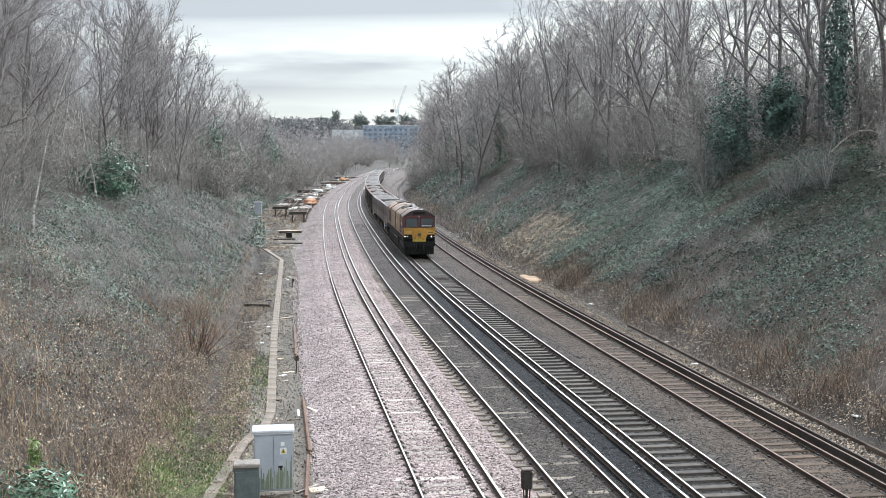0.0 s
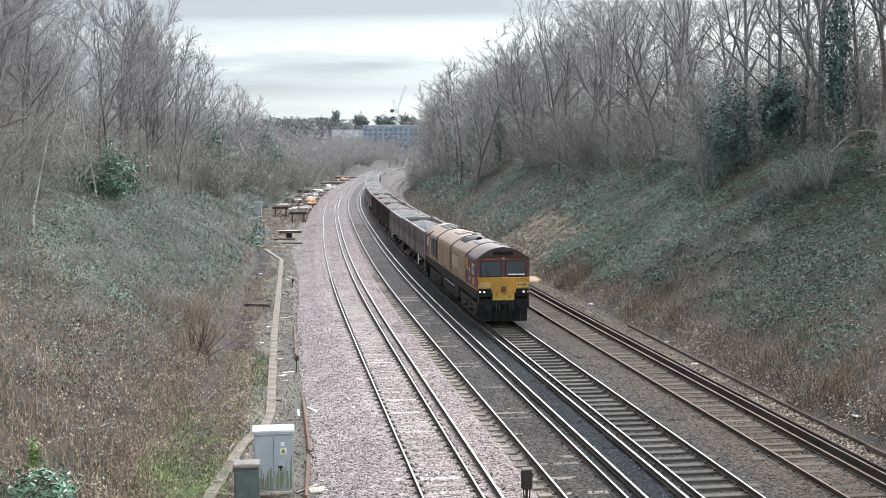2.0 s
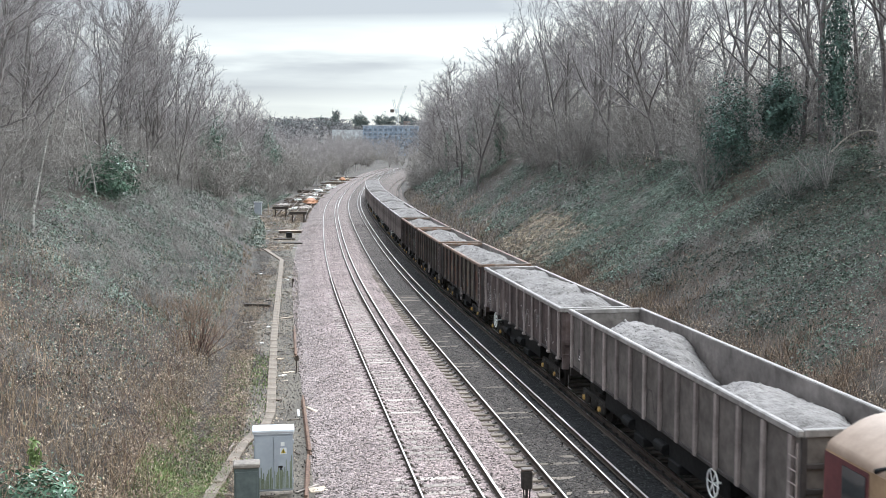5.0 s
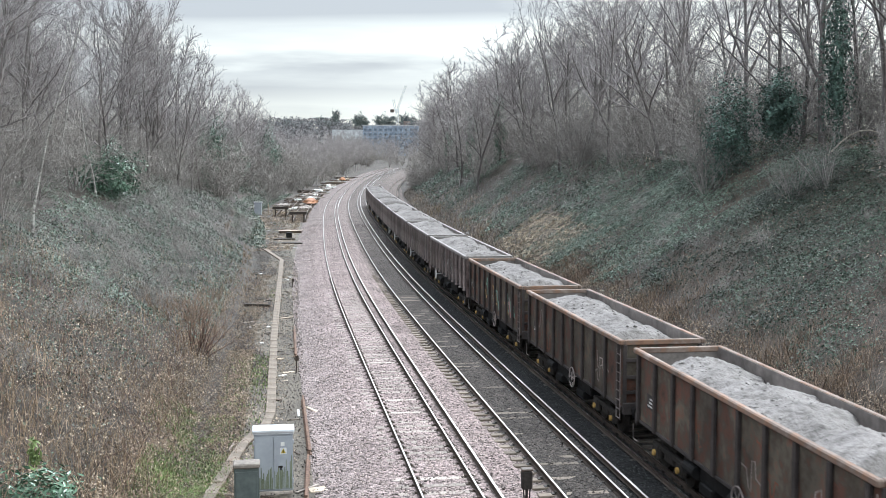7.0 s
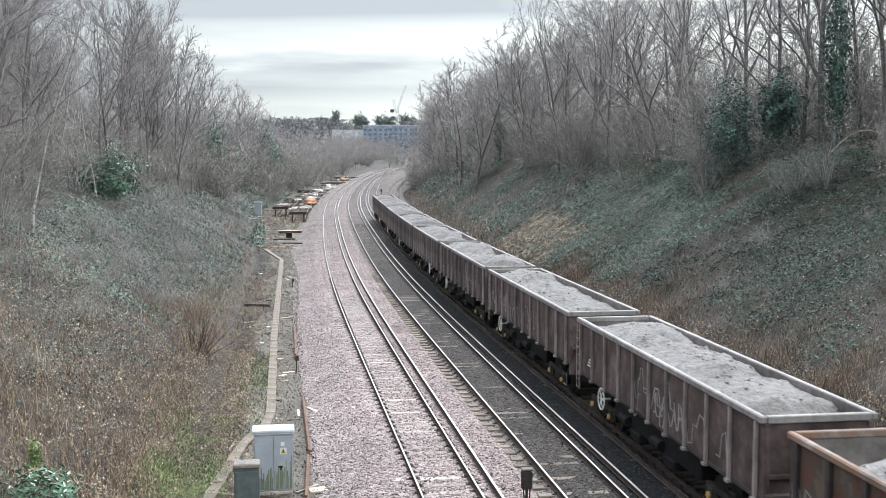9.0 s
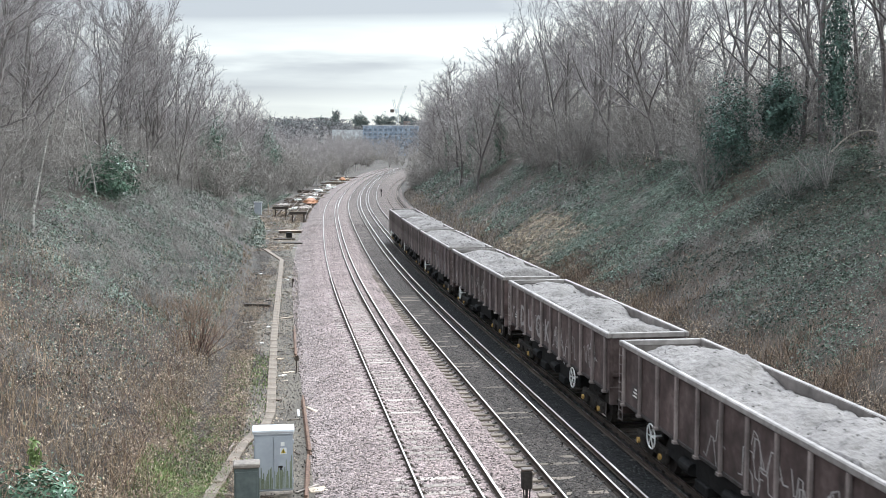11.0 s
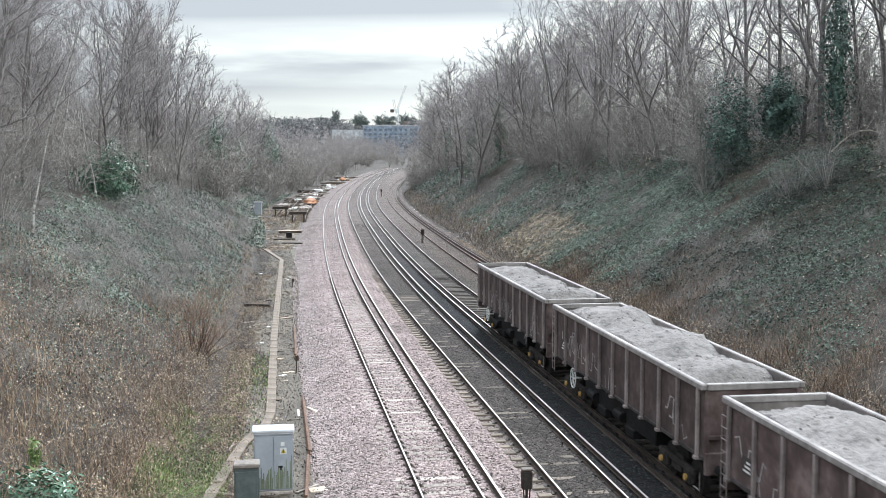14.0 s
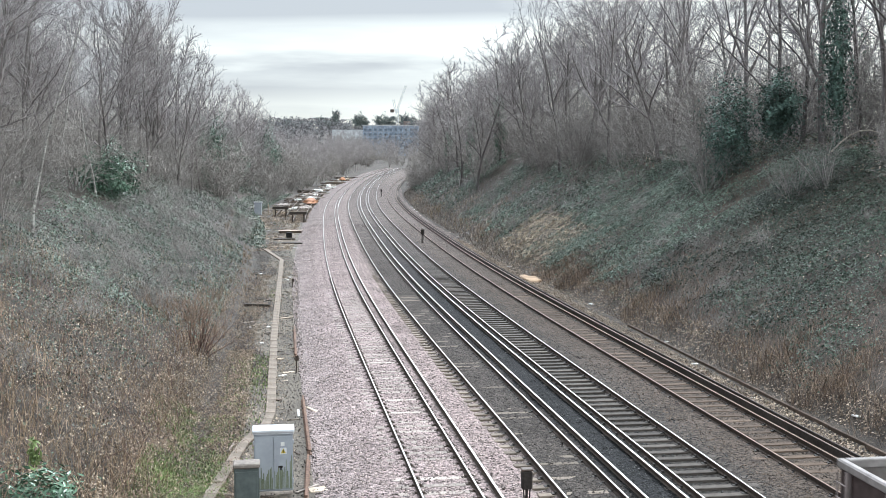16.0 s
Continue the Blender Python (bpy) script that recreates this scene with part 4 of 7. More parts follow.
cover("dry_grass", "pale bleached grass lying in a patch on the bank", 9000, 54, 84, 0.8, 6.5, 1, 0.6, 0.45, M["bleached"], lambda s, d, o: np.clip(1.25 - np.hypot((s - 68) / 10, (d - 3.6) / 2.8) + 0.5 * wave(s * 4, d * 4, 116), 0, 1), 115, tip=0.22, slim=0.1, category="grass")
blades("dry_grass", DRY, 17000, -6, 26, 0.8, 10, -1, 0.5, 0.008, M["straw"], lambda s, d, o: np.clip(0.9 - (s - 2) / 20 + wave(s * 3, d * 3, 31), 0.05, 1), 14, 1.1, clump=0.9)
blades("dry_grass", DRY, 7000, 30, 130, 0.2, 3.0, -1, 0.45, 0.018, M["straw"], lambda s, d, o: np.clip(0.3 + 1.3 * wave(s * 2, d * 3, 33), 0, 1), 15, 1.2)
blades("grass", "short green winter grass beside the cable trough", 12000, 2, 15, -0.7, 1.9, -1, 0.14, 0.013, M["grass"], lambda s, d, o: np.clip(0.25 + 1.6 * wave(s * 4, d * 6, 16), 0, 1), 16, 0.8)
blades("grass", "short green winter grass beside the cable trough", 9000, 9, 55, -1.7, 0.9, -1, 0.15, 0.02, M["grass"], lambda s, d, o: np.clip(-0.2 + 2.2 * wave(s * 2, d * 3, 17), 0, 1), 17, 0.8)
CANE = "tangled bare bramble canes"
canes("brambles", CANE, 700, 0, 50, 0.9, 4.5, 1, 0.8, 0.007, M["cane"], 21)
canes("brambles", CANE, 1400, 10, 120, 3, 14, 1, 0.9, 0.009, M["cane"], 22, arch=1.3, mask=lambda s, d, o: np.clip(0.35 - 1.2 * wave(s * 2, o * 2.5, 6), 0.05, 1))
canes("brambles", CANE, 1500, -6, 24, 1.2, 9, -1, 0.95, 0.006, M["cane"], 23, arch=1.1)
canes("brambles", CANE, 1300, 20, 110, 0.8, 9, -1, 1.2, 0.008, M["twig"], 24, arch=1.0)
canes("dead_twigs", "tangle of dead twigs lying at the foot of the bank", 1600, 0, 60, -1.3, 2.4, -1, 0.32, 0.007, M["cane"], 26, arch=1.6, category="twigs")
canes("brambles", CANE, 900, 60, 180, 0.6, 8, 1, 1.5, 0.016, M["twig"], 25)

M["red_stem"] = surf("tan_red_dead_stalks", [(0.3, (0.23, 0.16, 0.1)), (0.7, (0.54, 0.405, 0.28))], scale=3, rough=0.75, bump=0, patch=0.4, pscale=0.5, island=0.5)
M["dark_cane"] = surf("dark_bramble_canes", [(0.3, (0.045, 0.032, 0.028)), (0.7, (0.13, 0.095, 0.08))], scale=3, rough=0.7, bump=0, patch=0.4, pscale=0.5, island=0.5)
canes("dead_stalks", "dense upright tan and reddish dead stalks on the bank", 5200, -7, 17, 1.4, 11, -1, 0.85, 0.007, M["red_stem"], 63, arch=0.9, category="dead stalks", mask=lambda s, d, o: np.clip(1.2 - (s - 3) / 9 + (d - 4) * 0.12 + 1.0 * wave(s * 3, d * 3, 64), 0.04, 1))
canes("dead_stalks", "thin reddish dead stalks among ivy", 1500, 8, 40, 0.8, 9, -1, 0.9, 0.006, M["red_stem"], 65, arch=0.5, category="dead stalks", mask=lambda s, d, o: np.clip(0.2 + 1.5 * wave(s * 2.5, d * 3, 66), 0.02, 1))
canes("brambles", "dark tangled bramble canes lying over the slope", 1000, 1, 30, -0.2, 5.5, -1, 0.42, 0.007, M["dark_cane"], 67, arch=2.2, mask=lambda s, d, o: np.clip(0.45 + 1.4 * wave(s * 3, d * 4, 68), 0.03, 1))
canes("brambles", "dark tangled bramble canes lying over the slope", 1500, 4, 60, 0.4, 7, 1, 0.55, 0.008, M["dark_cane"], 69, arch=1.8)
blades("grass", "fresh green grass and weeds beside the cable trough", 21000, 1.5, 12, -0.75, 1.6, -1, 0.17, 0.018, M["grass"], lambda s, d, o: np.clip(0.9 - np.abs(d - 0.2) * 0.6 - np.abs(s - 6) * 0.08 + 1.2 * wave(s * 4, d * 6, 70), 0, 1), 71, 0.9)
cover("leaf_litter", LIT, 14000, 2, 50, -1.2, 2.6, -1, 0.06, 0.06, M["dead_leaf"], lambda s, d, o: np.clip(0.55 + 1.2 * wave(s * 3, d * 4, 72), 0.1, 1), 73, category="leaf litter")
canes("dead_twigs", "tangle of dead twigs lying at the foot of the bank", 1400, 3, 40, -1.0, 2.4, -1, 0.2, 0.006, M["dark_cane"], 74, arch=2.6, category="twigs")
blades("dry_grass", "short dead grass on the cess", 12000, 1, 60, -1.0, 1.6, -1, 0.17, 0.008, M["straw"], lambda s, d, o: np.clip(0.6 + 1.2 * wave(s * 3, d * 4, 75), 0.1, 1), 76, 1.3)
cover("ivy", IVY, 9000, 82, 210, -1.0, 2.5, -1, 0.22, 0.4, M["ivy"], None, 77)
blades("dry_grass", "short dead grass on the cess", 15000, 0, 28, -1.0, 2.2, -1, 0.2, 0.007, M["straw"], lambda s, d, o: np.clip(0.7 + 1.2 * wave(s * 3, d * 4, 78), 0.15, 1), 79, 1.4)
cover("leaf_litter", LIT, 14000, 0, 28, -1.0, 2.2, -1, 0.06, 0.08, M["dead_leaf"], None, 80, category="leaf litter")
canes("dead_twigs", "tangle of dead twigs lying at the foot of the bank", 1500, 0, 24, -0.8, 3.0, -1, 0.22, 0.006, M["dark_cane"], 81, arch=2.6, category="twigs")
cover("ivy", IVY, 22000, 25, 75, 1.0, 11, -1, 0.13, 0.35, M["ivy_pale"], None, 82)
cover("bramble_leaves", "withered pale brown bramble leaves over tangled stems", 22000, -6, 50, 1.0, 11, -1, 0.066, 0.95, M["withered"], lambda s, d, o: np.clip(0.75 - (s - 6) / 44 + 2.2 * wave(s * 5, d * 5, 84), 0.04, 1), 85, tip=0.8, category="brambles")
canes("brambles", "dark reddish bramble canes arching over the slope", 700, -6, 30, 1.0, 11, -1, 0.9, 0.008, M["red_bark"], 86, arch=1.5)
cover("bramble_leaves", "withered brown bramble leaves among the ivy", 9000, 2, 62, 0.8, 12, 1, 0.075, 0.8, M["withered"], lambda s, d, o: np.clip(-0.1 + 1.9 * wave(s * 2.2, o * 2.2, 88), 0, 0.8), 87, tip=0.8, category="brambles")
cover("leaf_litter", LIT, 9000, 80, 150, -6.5, 0.3, -1, 0.15, 0.06, M["dead_leaf"], lambda s, d, o: np.where(o > -10.6, 0, np.clip(0.5 + 1.3 * wave(s * 2, d * 3, 90), 0.1, 1)), 91, category="leaf litter")
blades("dry_grass", "short dead grass on the cess", 7000, 80, 175, -6.5, 0.5, -1, 0.22, 0.03, M["straw"], lambda s, d, o: np.where(toe_left(s) - d > -10.6, 0, np.clip(0.35 + 1.5 * wave(s * 2, d * 3, 92), 0, 1)), 93, 1.2)
blades("grass", "patches of green grass by the sidings", 3000, 90, 170, -6.0, 0.5, -1, 0.16, 0.035, M["grass"], lambda s, d, o: np.where(toe_left(s) - d > -10.8, 0, np.clip(-0.25 + 2.0 * wave(s * 2, d * 3, 94), 0, 1)), 95, 0.9)
# a laurel at the near corner
rs = np.random.RandomState(4)
lp = at(0.6, -16.3, float(land(0.6, -16.3)))
laurel = thing("laurel_bush", "glossy dark green laurel bush with long leaves", "bush", m=pose(lp[0], lp[1], lp[2] - 0.1))
part("stems", RED_SHRUB[0], None, laurel, m=Matrix.Diagonal((0.55, 0.55, 0.42, 1)))
part("foliage", foliage("foliage", 1500, 0.9, 0.72, 0.6, 0.19, M["laurel"], 9, 0.25, 0.3), None, laurel)
part("shoot", foliage("shoot", 60, 0.1, 0.38, 1.65, 0.18, M["grass"], 5, 0.1, 0.35), None, laurel, "fresh light green upright shoot")
# an arched bare branch over the bank
bb = at(38.4, 20.2, float(land(38.4, 20.2)) - 0.2)
bp = [(bb[0] + 0.5 * k, bb[1] - 0.1 * k, bb[2] + 0.35 + 1.75 * math.sin(0.335 * k) + 0.02 * k) for k in range(-1, 10)]
branch = tagged(new("bent_branch", tubes("bent_branch", [([[(Vector(p), 0.055 - 0.004 * i) for i, p in enumerate(bp)]], 6, 0.008)], M["pale_wood"])), "pale bare branch arched over the ivy bank", "branch")
# ---- the train ----
M["pale_board0"] = surf("pale_gold_lettering", [(0.3, (0.6, 0.47, 0.27)), (0.7, (0.74, 0.61, 0.4))], scale=4, rough=0.6, bump=0)
M["maroon"] = surf("dusty_maroon_paint", [(0.3, (0.075, 0.02, 0.026)), (0.7, (0.135, 0.043, 0.045))], scale=3, rough=0.5, bump=0.05, patch=0.3, pscale=0.8)
M["gold"] = surf("dirty_gold_paint", [(0.3, (0.22, 0.145, 0.082)), (0.7, (0.34, 0.235, 0.143))], scale=4, rough=0.55, bump=0.08, patch=0.35, pscale=0.5)
M["gold_line"] = surf("gold_line", [(0.3, (0.42, 0.26, 0.07)), (0.7, (0.55, 0.36, 0.12))], scale=4, rough=0.5, bump=0)
M["roof"] = surf("dusty_tan_roof", [(0.3, (0.22, 0.158, 0.118)), (0.7, (0.32, 0.24, 0.188))], scale=2.5, rough=0.6, bump=0.05, patch=0.16, pscale=0.35)
M["soot"] = surf("sooty_grey_steel", [(0.3, (0.055, 0.04, 0.033)), (0.7, (0.13, 0.097, 0.08))], scale=3, rough=0.6, bump=0.1, patch=0.4)
M["brow"] = surf("dark_brown_brow", [(0.3, (0.035, 0.026, 0.026)), (0.7, (0.06, 0.044, 0.043))], scale=4, rough=0.6, bump=0.05, spec=0.12)
M["cab_roof"] = surf("sooty_maroon_roof", [(0.3, (0.12, 0.082, 0.072)), (0.7, (0.22, 0.165, 0.145))], scale=2.5, rough=0.6, bump=0.05, patch=0.25, pscale=0.6)
M["slate"] = surf("dark_slate_panel", [(0.3, (0.03, 0.033, 0.036)), (0.7, (0.06, 0.064, 0.07))], scale=4, rough=0.5, bump=0.05, spec=0.2)
M["black"] = surf("greasy_black_steel", [(0.3, (0.007, 0.007, 0.008)), (0.7, (0.022, 0.021, 0.021))], scale=6, rough=0.7, bump=0.15, spec=0.12)
M["frame"] = surf("dusty_bogie_steel", [(0.3, (0.016, 0.014, 0.013)), (0.7, (0.06, 0.052, 0.047))], scale=6, rough=0.8, bump=0.2, spec=0.15)
M["dusty"] = surf("dust_grey_steel", [(0.3, (0.03, 0.026, 0.024)), (0.7, (0.1, 0.087, 0.078))], scale=5, rough=0.75, bump=0.15, patch=0.4, spec=0.2)
M["white"] = surf("white_paint", [(0.3, (0.6, 0.6, 0.58)), (0.7, (0.8, 0.8, 0.78))], scale=5, rough=0.6, bump=0)
M["lemon"] = surf("bright_yellow_paint", [(0.3, (0.5, 0.38, 0.03)), (0.7, (0.7, 0.55, 0.06))], scale=5, rough=0.6, bump=0)
M["rust_red"] = surf("rusted_red_steel", [(0.3, (0.12, 0.04, 0.025)), (0.7, (0.24, 0.09, 0.05))], scale=5, rough=0.7, bump=0.1)
M["silver_rim"] = surf("worn_pale_steel_rim", [(0.3, (0.18, 0.163, 0.156)), (0.7, (0.34, 0.315, 0.305))], scale=4, rough=0.6, metal=0.15, bump=0.1, patch=0.3)
M["rust_rim"] = surf("orange_rusty_rim", [(0.3, (0.14, 0.085, 0.062)), (0.42, (0.25, 0.15, 0.1)), (0.52, (0.2, 0.145, 0.118)), (0.7, (0.31, 0.25, 0.215))], scale=2.2, rough=0.7, bump=0.15, patch=0.4)
M["inner"] = surf("scoured_grey_steel", [(0.3, (0.12, 0.105, 0.098)), (0.7, (0.25, 0.225, 0.213))], scale=3, rough=0.55, metal=0.2, bump=0.1, patch=0.4)
M["rib_pale"] = surf("dusty_rib_steel", [(0.3, (0.19, 0.158, 0.147)), (0.7, (0.36, 0.31, 0.294))], scale=3, rough=0.7, bump=0.1, patch=0.4, rnd=0.25)
M["brown_wagon"] = surf("rust_brown_wagon_steel", [(0.3, (0.05, 0.035, 0.033)), (0.5, (0.088, 0.062, 0.058)), (0.7, (0.15, 0.116, 0.11))], scale=2.0, rough=0.65, bump=0.1, patch=0.5, pscale=0.5, rnd=0.25)
M["grey_wagon"] = surf("dusty_grey_wagon_steel", [(0.3, (0.07, 0.06, 0.055)), (0.7, (0.16, 0.14, 0.13))], scale=2.5, rough=0.7, bump=0.1, patch=0.4, pscale=0.5, rnd=0.2)
M["olive_wagon"] = surf("grimy_olive_wagon_steel", [(0.3, (0.03, 0.022, 0.019)), (0.42, (0.1, 0.046, 0.032)), (0.48, (0.066, 0.052, 0.04)), (0.56, (0.1, 0.088, 0.068)), (0.64, (0.14, 0.068, 0.046)), (0.75, (0.08, 0.045, 0.035))], scale=1.1, rough=0.7, bump=0.1, patch=0.5, pscale=0.5, rnd=0.25)
M["rib_dark"] = surf("dark_rib_steel", [(0.3, (0.03, 0.026, 0.026)), (0.7, (0.075, 0.062, 0.06))], scale=3, rough=0.7, bump=0.1)
M["stone"] = surf("crushed_grey_aggregate", [(0.3, (0.125, 0.114, 0.11)), (0.4, (0.2, 0.185, 0.181)), (0.5, (0.25, 0.232, 0.228)), (0.75, (0.31, 0.29, 0.285))], scale=4, detail=9, rough=0.95, bump=0.8, bscale=9, bdist=0.1, patch=0.2, pscale=0.8, spec=0.1)
M["clod"] = surf("broken_stone_lumps", [(0.3, (0.15, 0.137, 0.132)), (0.7, (0.3, 0.28, 0.272))], scale=3, rough=0.9, bump=0, island=0.4)
M["roof_film"] = surf("grey_dusted_roof", [(0.3, (0.12, 0.096, 0.085)), (0.7, (0.24, 0.195, 0.17))], scale=2, rough=0.6, bump=0.05, patch=0.3, pscale=0.7)
M["mesh_grille"] = surf("dark_fan_grille", [(0.3, (0.03, 0.027, 0.025)), (0.7, (0.07, 0.063, 0.056))], scale=30, rough=0.6, metal=0.3, bump=0.5, bscale=60)
M["tag_pink"] = surf("pink_spray_paint", [(0.3, (0.4, 0.16, 0.17)), (0.7, (0.5, 0.22, 0.22))], scale=5, rough=0.6, bump=0)
M["tag_green"] = surf("green_spray_paint", [(0.3, (0.16, 0.3, 0.24)), (0.7, (0.22, 0.38, 0.3))], scale=5, rough=0.6, bump=0)


def glass_material():
    m, n, l, b = tree_of("dark_cab_glass")
    b.inputs["Base Color"].default_value = (0.014, 0.02, 0.024, 1)
    b.inputs["Roughness"].default_value = 0.08
    b.inputs["Specular IOR Level"].default_value = 0.5
    return m


def lamp_material():
    m, n, l, b = tree_of("lit_headlamp")
    b.inputs["Emission Color"].default_value = (1, 0.74, 0.4, 1)
    b.inputs["Emission Strength"].default_value = 2.5
    return m


def exhaust_soot(m):
    """Soot that the exhaust has laid on the roof, thick at the front cab and thin behind."""
    n, l = m.node_tree.nodes, m.node_tree.links
    b = n["Principled BSDF"]
    src = b.inputs["Base Color"].links[0].from_socket
    tc, sep, mr, mix, no, ad = n.new("ShaderNodeTexCoord"), n.new("ShaderNodeSeparateXYZ"), n.new("ShaderNodeMapRange"), n.new("ShaderNodeMix"), n.new("ShaderNodeTexNoise"), n.new("ShaderNodeMath")
    l.new(tc.outputs["Object"], sep.inputs["Vector"])
    l.new(tc.outputs["Object"], no.inputs["Vector"])
    no.inputs["Scale"].default_value = 1.3
    ad.operation = "MULTIPLY_ADD"
    ad.inputs[1].default_value = 3.0
    l.new(no.outputs["Fac"], ad.inputs[0])
    l.new(sep.outputs["Y"], ad.inputs[2])
    mr.inputs["From Min"].default_value, mr.inputs["From Max"].default_value = -9.0, 0.5
    l.new(ad.outputs[0], mr.inputs["Value"])
    r = ramp_of(n, [(0.0, (0.7,) * 3), (0.25, (0.36,) * 3), (0.55, (0.28,) * 3), (0.8, (0.1,) * 3), (1.0, (0.0,) * 3)])
    l.new(mr.outputs["Result"], r.inputs["Fac"])
    mix.data_type = "RGBA"
    mix.inputs["B"].default_value = (0.085, 0.064, 0.052, 1)
    l.new(r.outputs["Color"], mix.inputs["Factor"])
    l.new(src, mix.inputs["A"])
    l.new(mix.outputs["Result"], b.inputs["Base Color"])


exhaust_soot(M["roof"])
M["cab_glass"], M["lit"] = glass_material(), lamp_material()
M["rim_pale"] = surf("faded_white_spray", [(0.3, (0.3, 0.285, 0.275)), (0.7, (0.46, 0.44, 0.43))], scale=5, rough=0.7, bump=0)
M["smeared"] = surf("yellow_paint_smeared_with_rust", [(0.3, (0.1, 0.05, 0.03)), (0.42, (0.26, 0.11, 0.03)), (0.5, (0.36, 0.22, 0.03)), (0.6, (0.42, 0.33, 0.05)), (0.7, (0.2, 0.08, 0.035))], scale=2.2, rough=0.6, bump=0.1)
SPIN = []


def wheelset(r, parent, y):
    """An axle with two flanged wheels, under a bogie."""
    bm = bmesh.new()
    for x in (-0.75, 0.75):
        sgn = 1 if x > 0 else -1
        cyl(bm, (x - 0.065, 0, 0), (x + 0.065, 0, 0), r, seg=20)
        cyl(bm, (x - sgn * 0.085, 0, 0), (x - sgn * 0.055, 0, 0), r + 0.03, seg=20)
        cyl(bm, (x + sgn * 0.06, 0, 0), (x + sgn * 0.1, 0, 0), 0.16, seg=12)
        cyl(bm, (x + sgn * 0.06, 0, 0), (x + sgn * 0.07, 0, 0), r * 0.8, seg=20)
        for k in range(6):
            a = k * 1.047
            box(bm, x + sgn * 0.065 - 0.008, x + sgn * 0.065 + 0.008, math.cos(a) * r * 0.5 - 0.03, math.cos(a) * r * 0.5 + 0.03, math.sin(a) * r * 0.5 - 0.03, math.sin(a) * r * 0.5 + 0.03)
    cyl(bm, (-0.95, 0, 0), (0.95, 0, 0), 0.08, seg=10)
    ob = part("wheelset", bm, M["frame"], parent, m=pose(0, y, r))
    SPIN.append((ob, y, r))
    return ob


def wagon_bogie(parent, y, wheelbase=1.8, r=0.46):
    b = part("bogie", boxed(-0.95, 0.95, -0.22, 0.22, 0.5, 0.78, bevel=0.03), M["frame"], parent, m=pose(0, y, 0))
    for x in (-1, 1):
        bm = bmesh.new()
        box(bm, x * 1.0 - 0.06, x * 1.0 + 0.06, -1.25, 1.25, 0.56, 0.72, bevel=0.02)
        for q in (-wheelbase / 2, wheelbase / 2):
            box(bm, x * 1.0 - 0.11, x * 1.0 + 0.11, q - 0.2, q + 0.2, 0.3, 0.66, bevel=0.03)
            for w in (-0.27, 0.27):
                cyl(bm, (x * 1.02, q + w, 0.36), (x * 1.02, q + w, 0.62), 0.075, seg=8)
        box(bm, x * 1.0 - 0.05, x * 1.0 + 0.05, -0.35, 0.35, 0.38, 0.58, bevel=0.03)
        part("side_frame", bm, M["frame"], b)
        for q in (-wheelbase / 2, wheelbase / 2):
            part("axle_cap", cyl(bmesh.new(), (x * 1.1, q, r), (x * 1.17, q, r), 0.085, seg=12), M["gold_line"] if x < 0 else M["frame"], b, "yellow axle cap" if x < 0 else "")
    for q in (-wheelbase / 2, wheelbase / 2):
        wheelset(r, b, q)
    return b


def buffers(parent, y, out, z=1.05):
    for x in (-0.87, 0.87):
        bm = bmesh.new()
        cyl(bm, (x, y, z), (x, y + out * 0.36, z), 0.11, seg=12)
        cyl(bm, (x, y + out * 0.36, z), (x, y + out * 0.55, z), 0.08, seg=12)
        cyl(bm, (x, y + out * 0.55, z), (x, y + out * 0.58, z), 0.24, seg=18)
        part("buffer", bm, M["black"], parent)
    bm = bmesh.new()
    box(bm, -0.12, 0.12, min(y, y + out * 0.3), max(y, y + out * 0.3), z - 0.12, z + 0.1, bevel=0.03)
    for k in range(3):
        box(bm, -0.03, 0.03, y + out * (0.3 + 0.08 * k) - 0.05, y + out * (0.3 + 0.08 * k) + 0.05, z - 0.1 - 0.07 * k, z - 0.02 - 0.05 * k, bevel=0.01)
    part("coupling", bm, M["black"], parent)


def shell(W, L, z0, z1, t):
    """The plates of an open box."""
    return [("side_wall", boxed(-W, -W + t, -L / 2, L / 2, z0, z1)), ("side_wall", boxed(W - t, W, -L / 2, L / 2, z0, z1)),
            ("end_wall", boxed(-W + t, W - t, -L / 2, -L / 2 + t, z0, z1)), ("end_wall", boxed(-W + t, W - t, L / 2 - t, L / 2, z0, z1)),
            ("floor", boxed(-W + t, W - t, -L / 2 + t, L / 2 - t, z0, z0 + t))]


def rim_ring(W, L, z0, z1, w, bevel=0.03):
    bm = bmesh.new()
    box(bm, -W, -W + w, -L / 2, L / 2, z0, z1, bevel=bevel)
    box(bm, W - w, W, -L / 2, L / 2, z0, z1, bevel=bevel)
    box(bm, -W + w + 0.002, W - w - 0.002, -L / 2, -L / 2 + w, z0, z1 - 0.003, bevel=bevel * 0.6)
    box(bm, -W + w + 0.002, W - w - 0.002, L / 2 - w, L / 2, z0, z1 - 0.003, bevel=bevel * 0.6)
    return bm


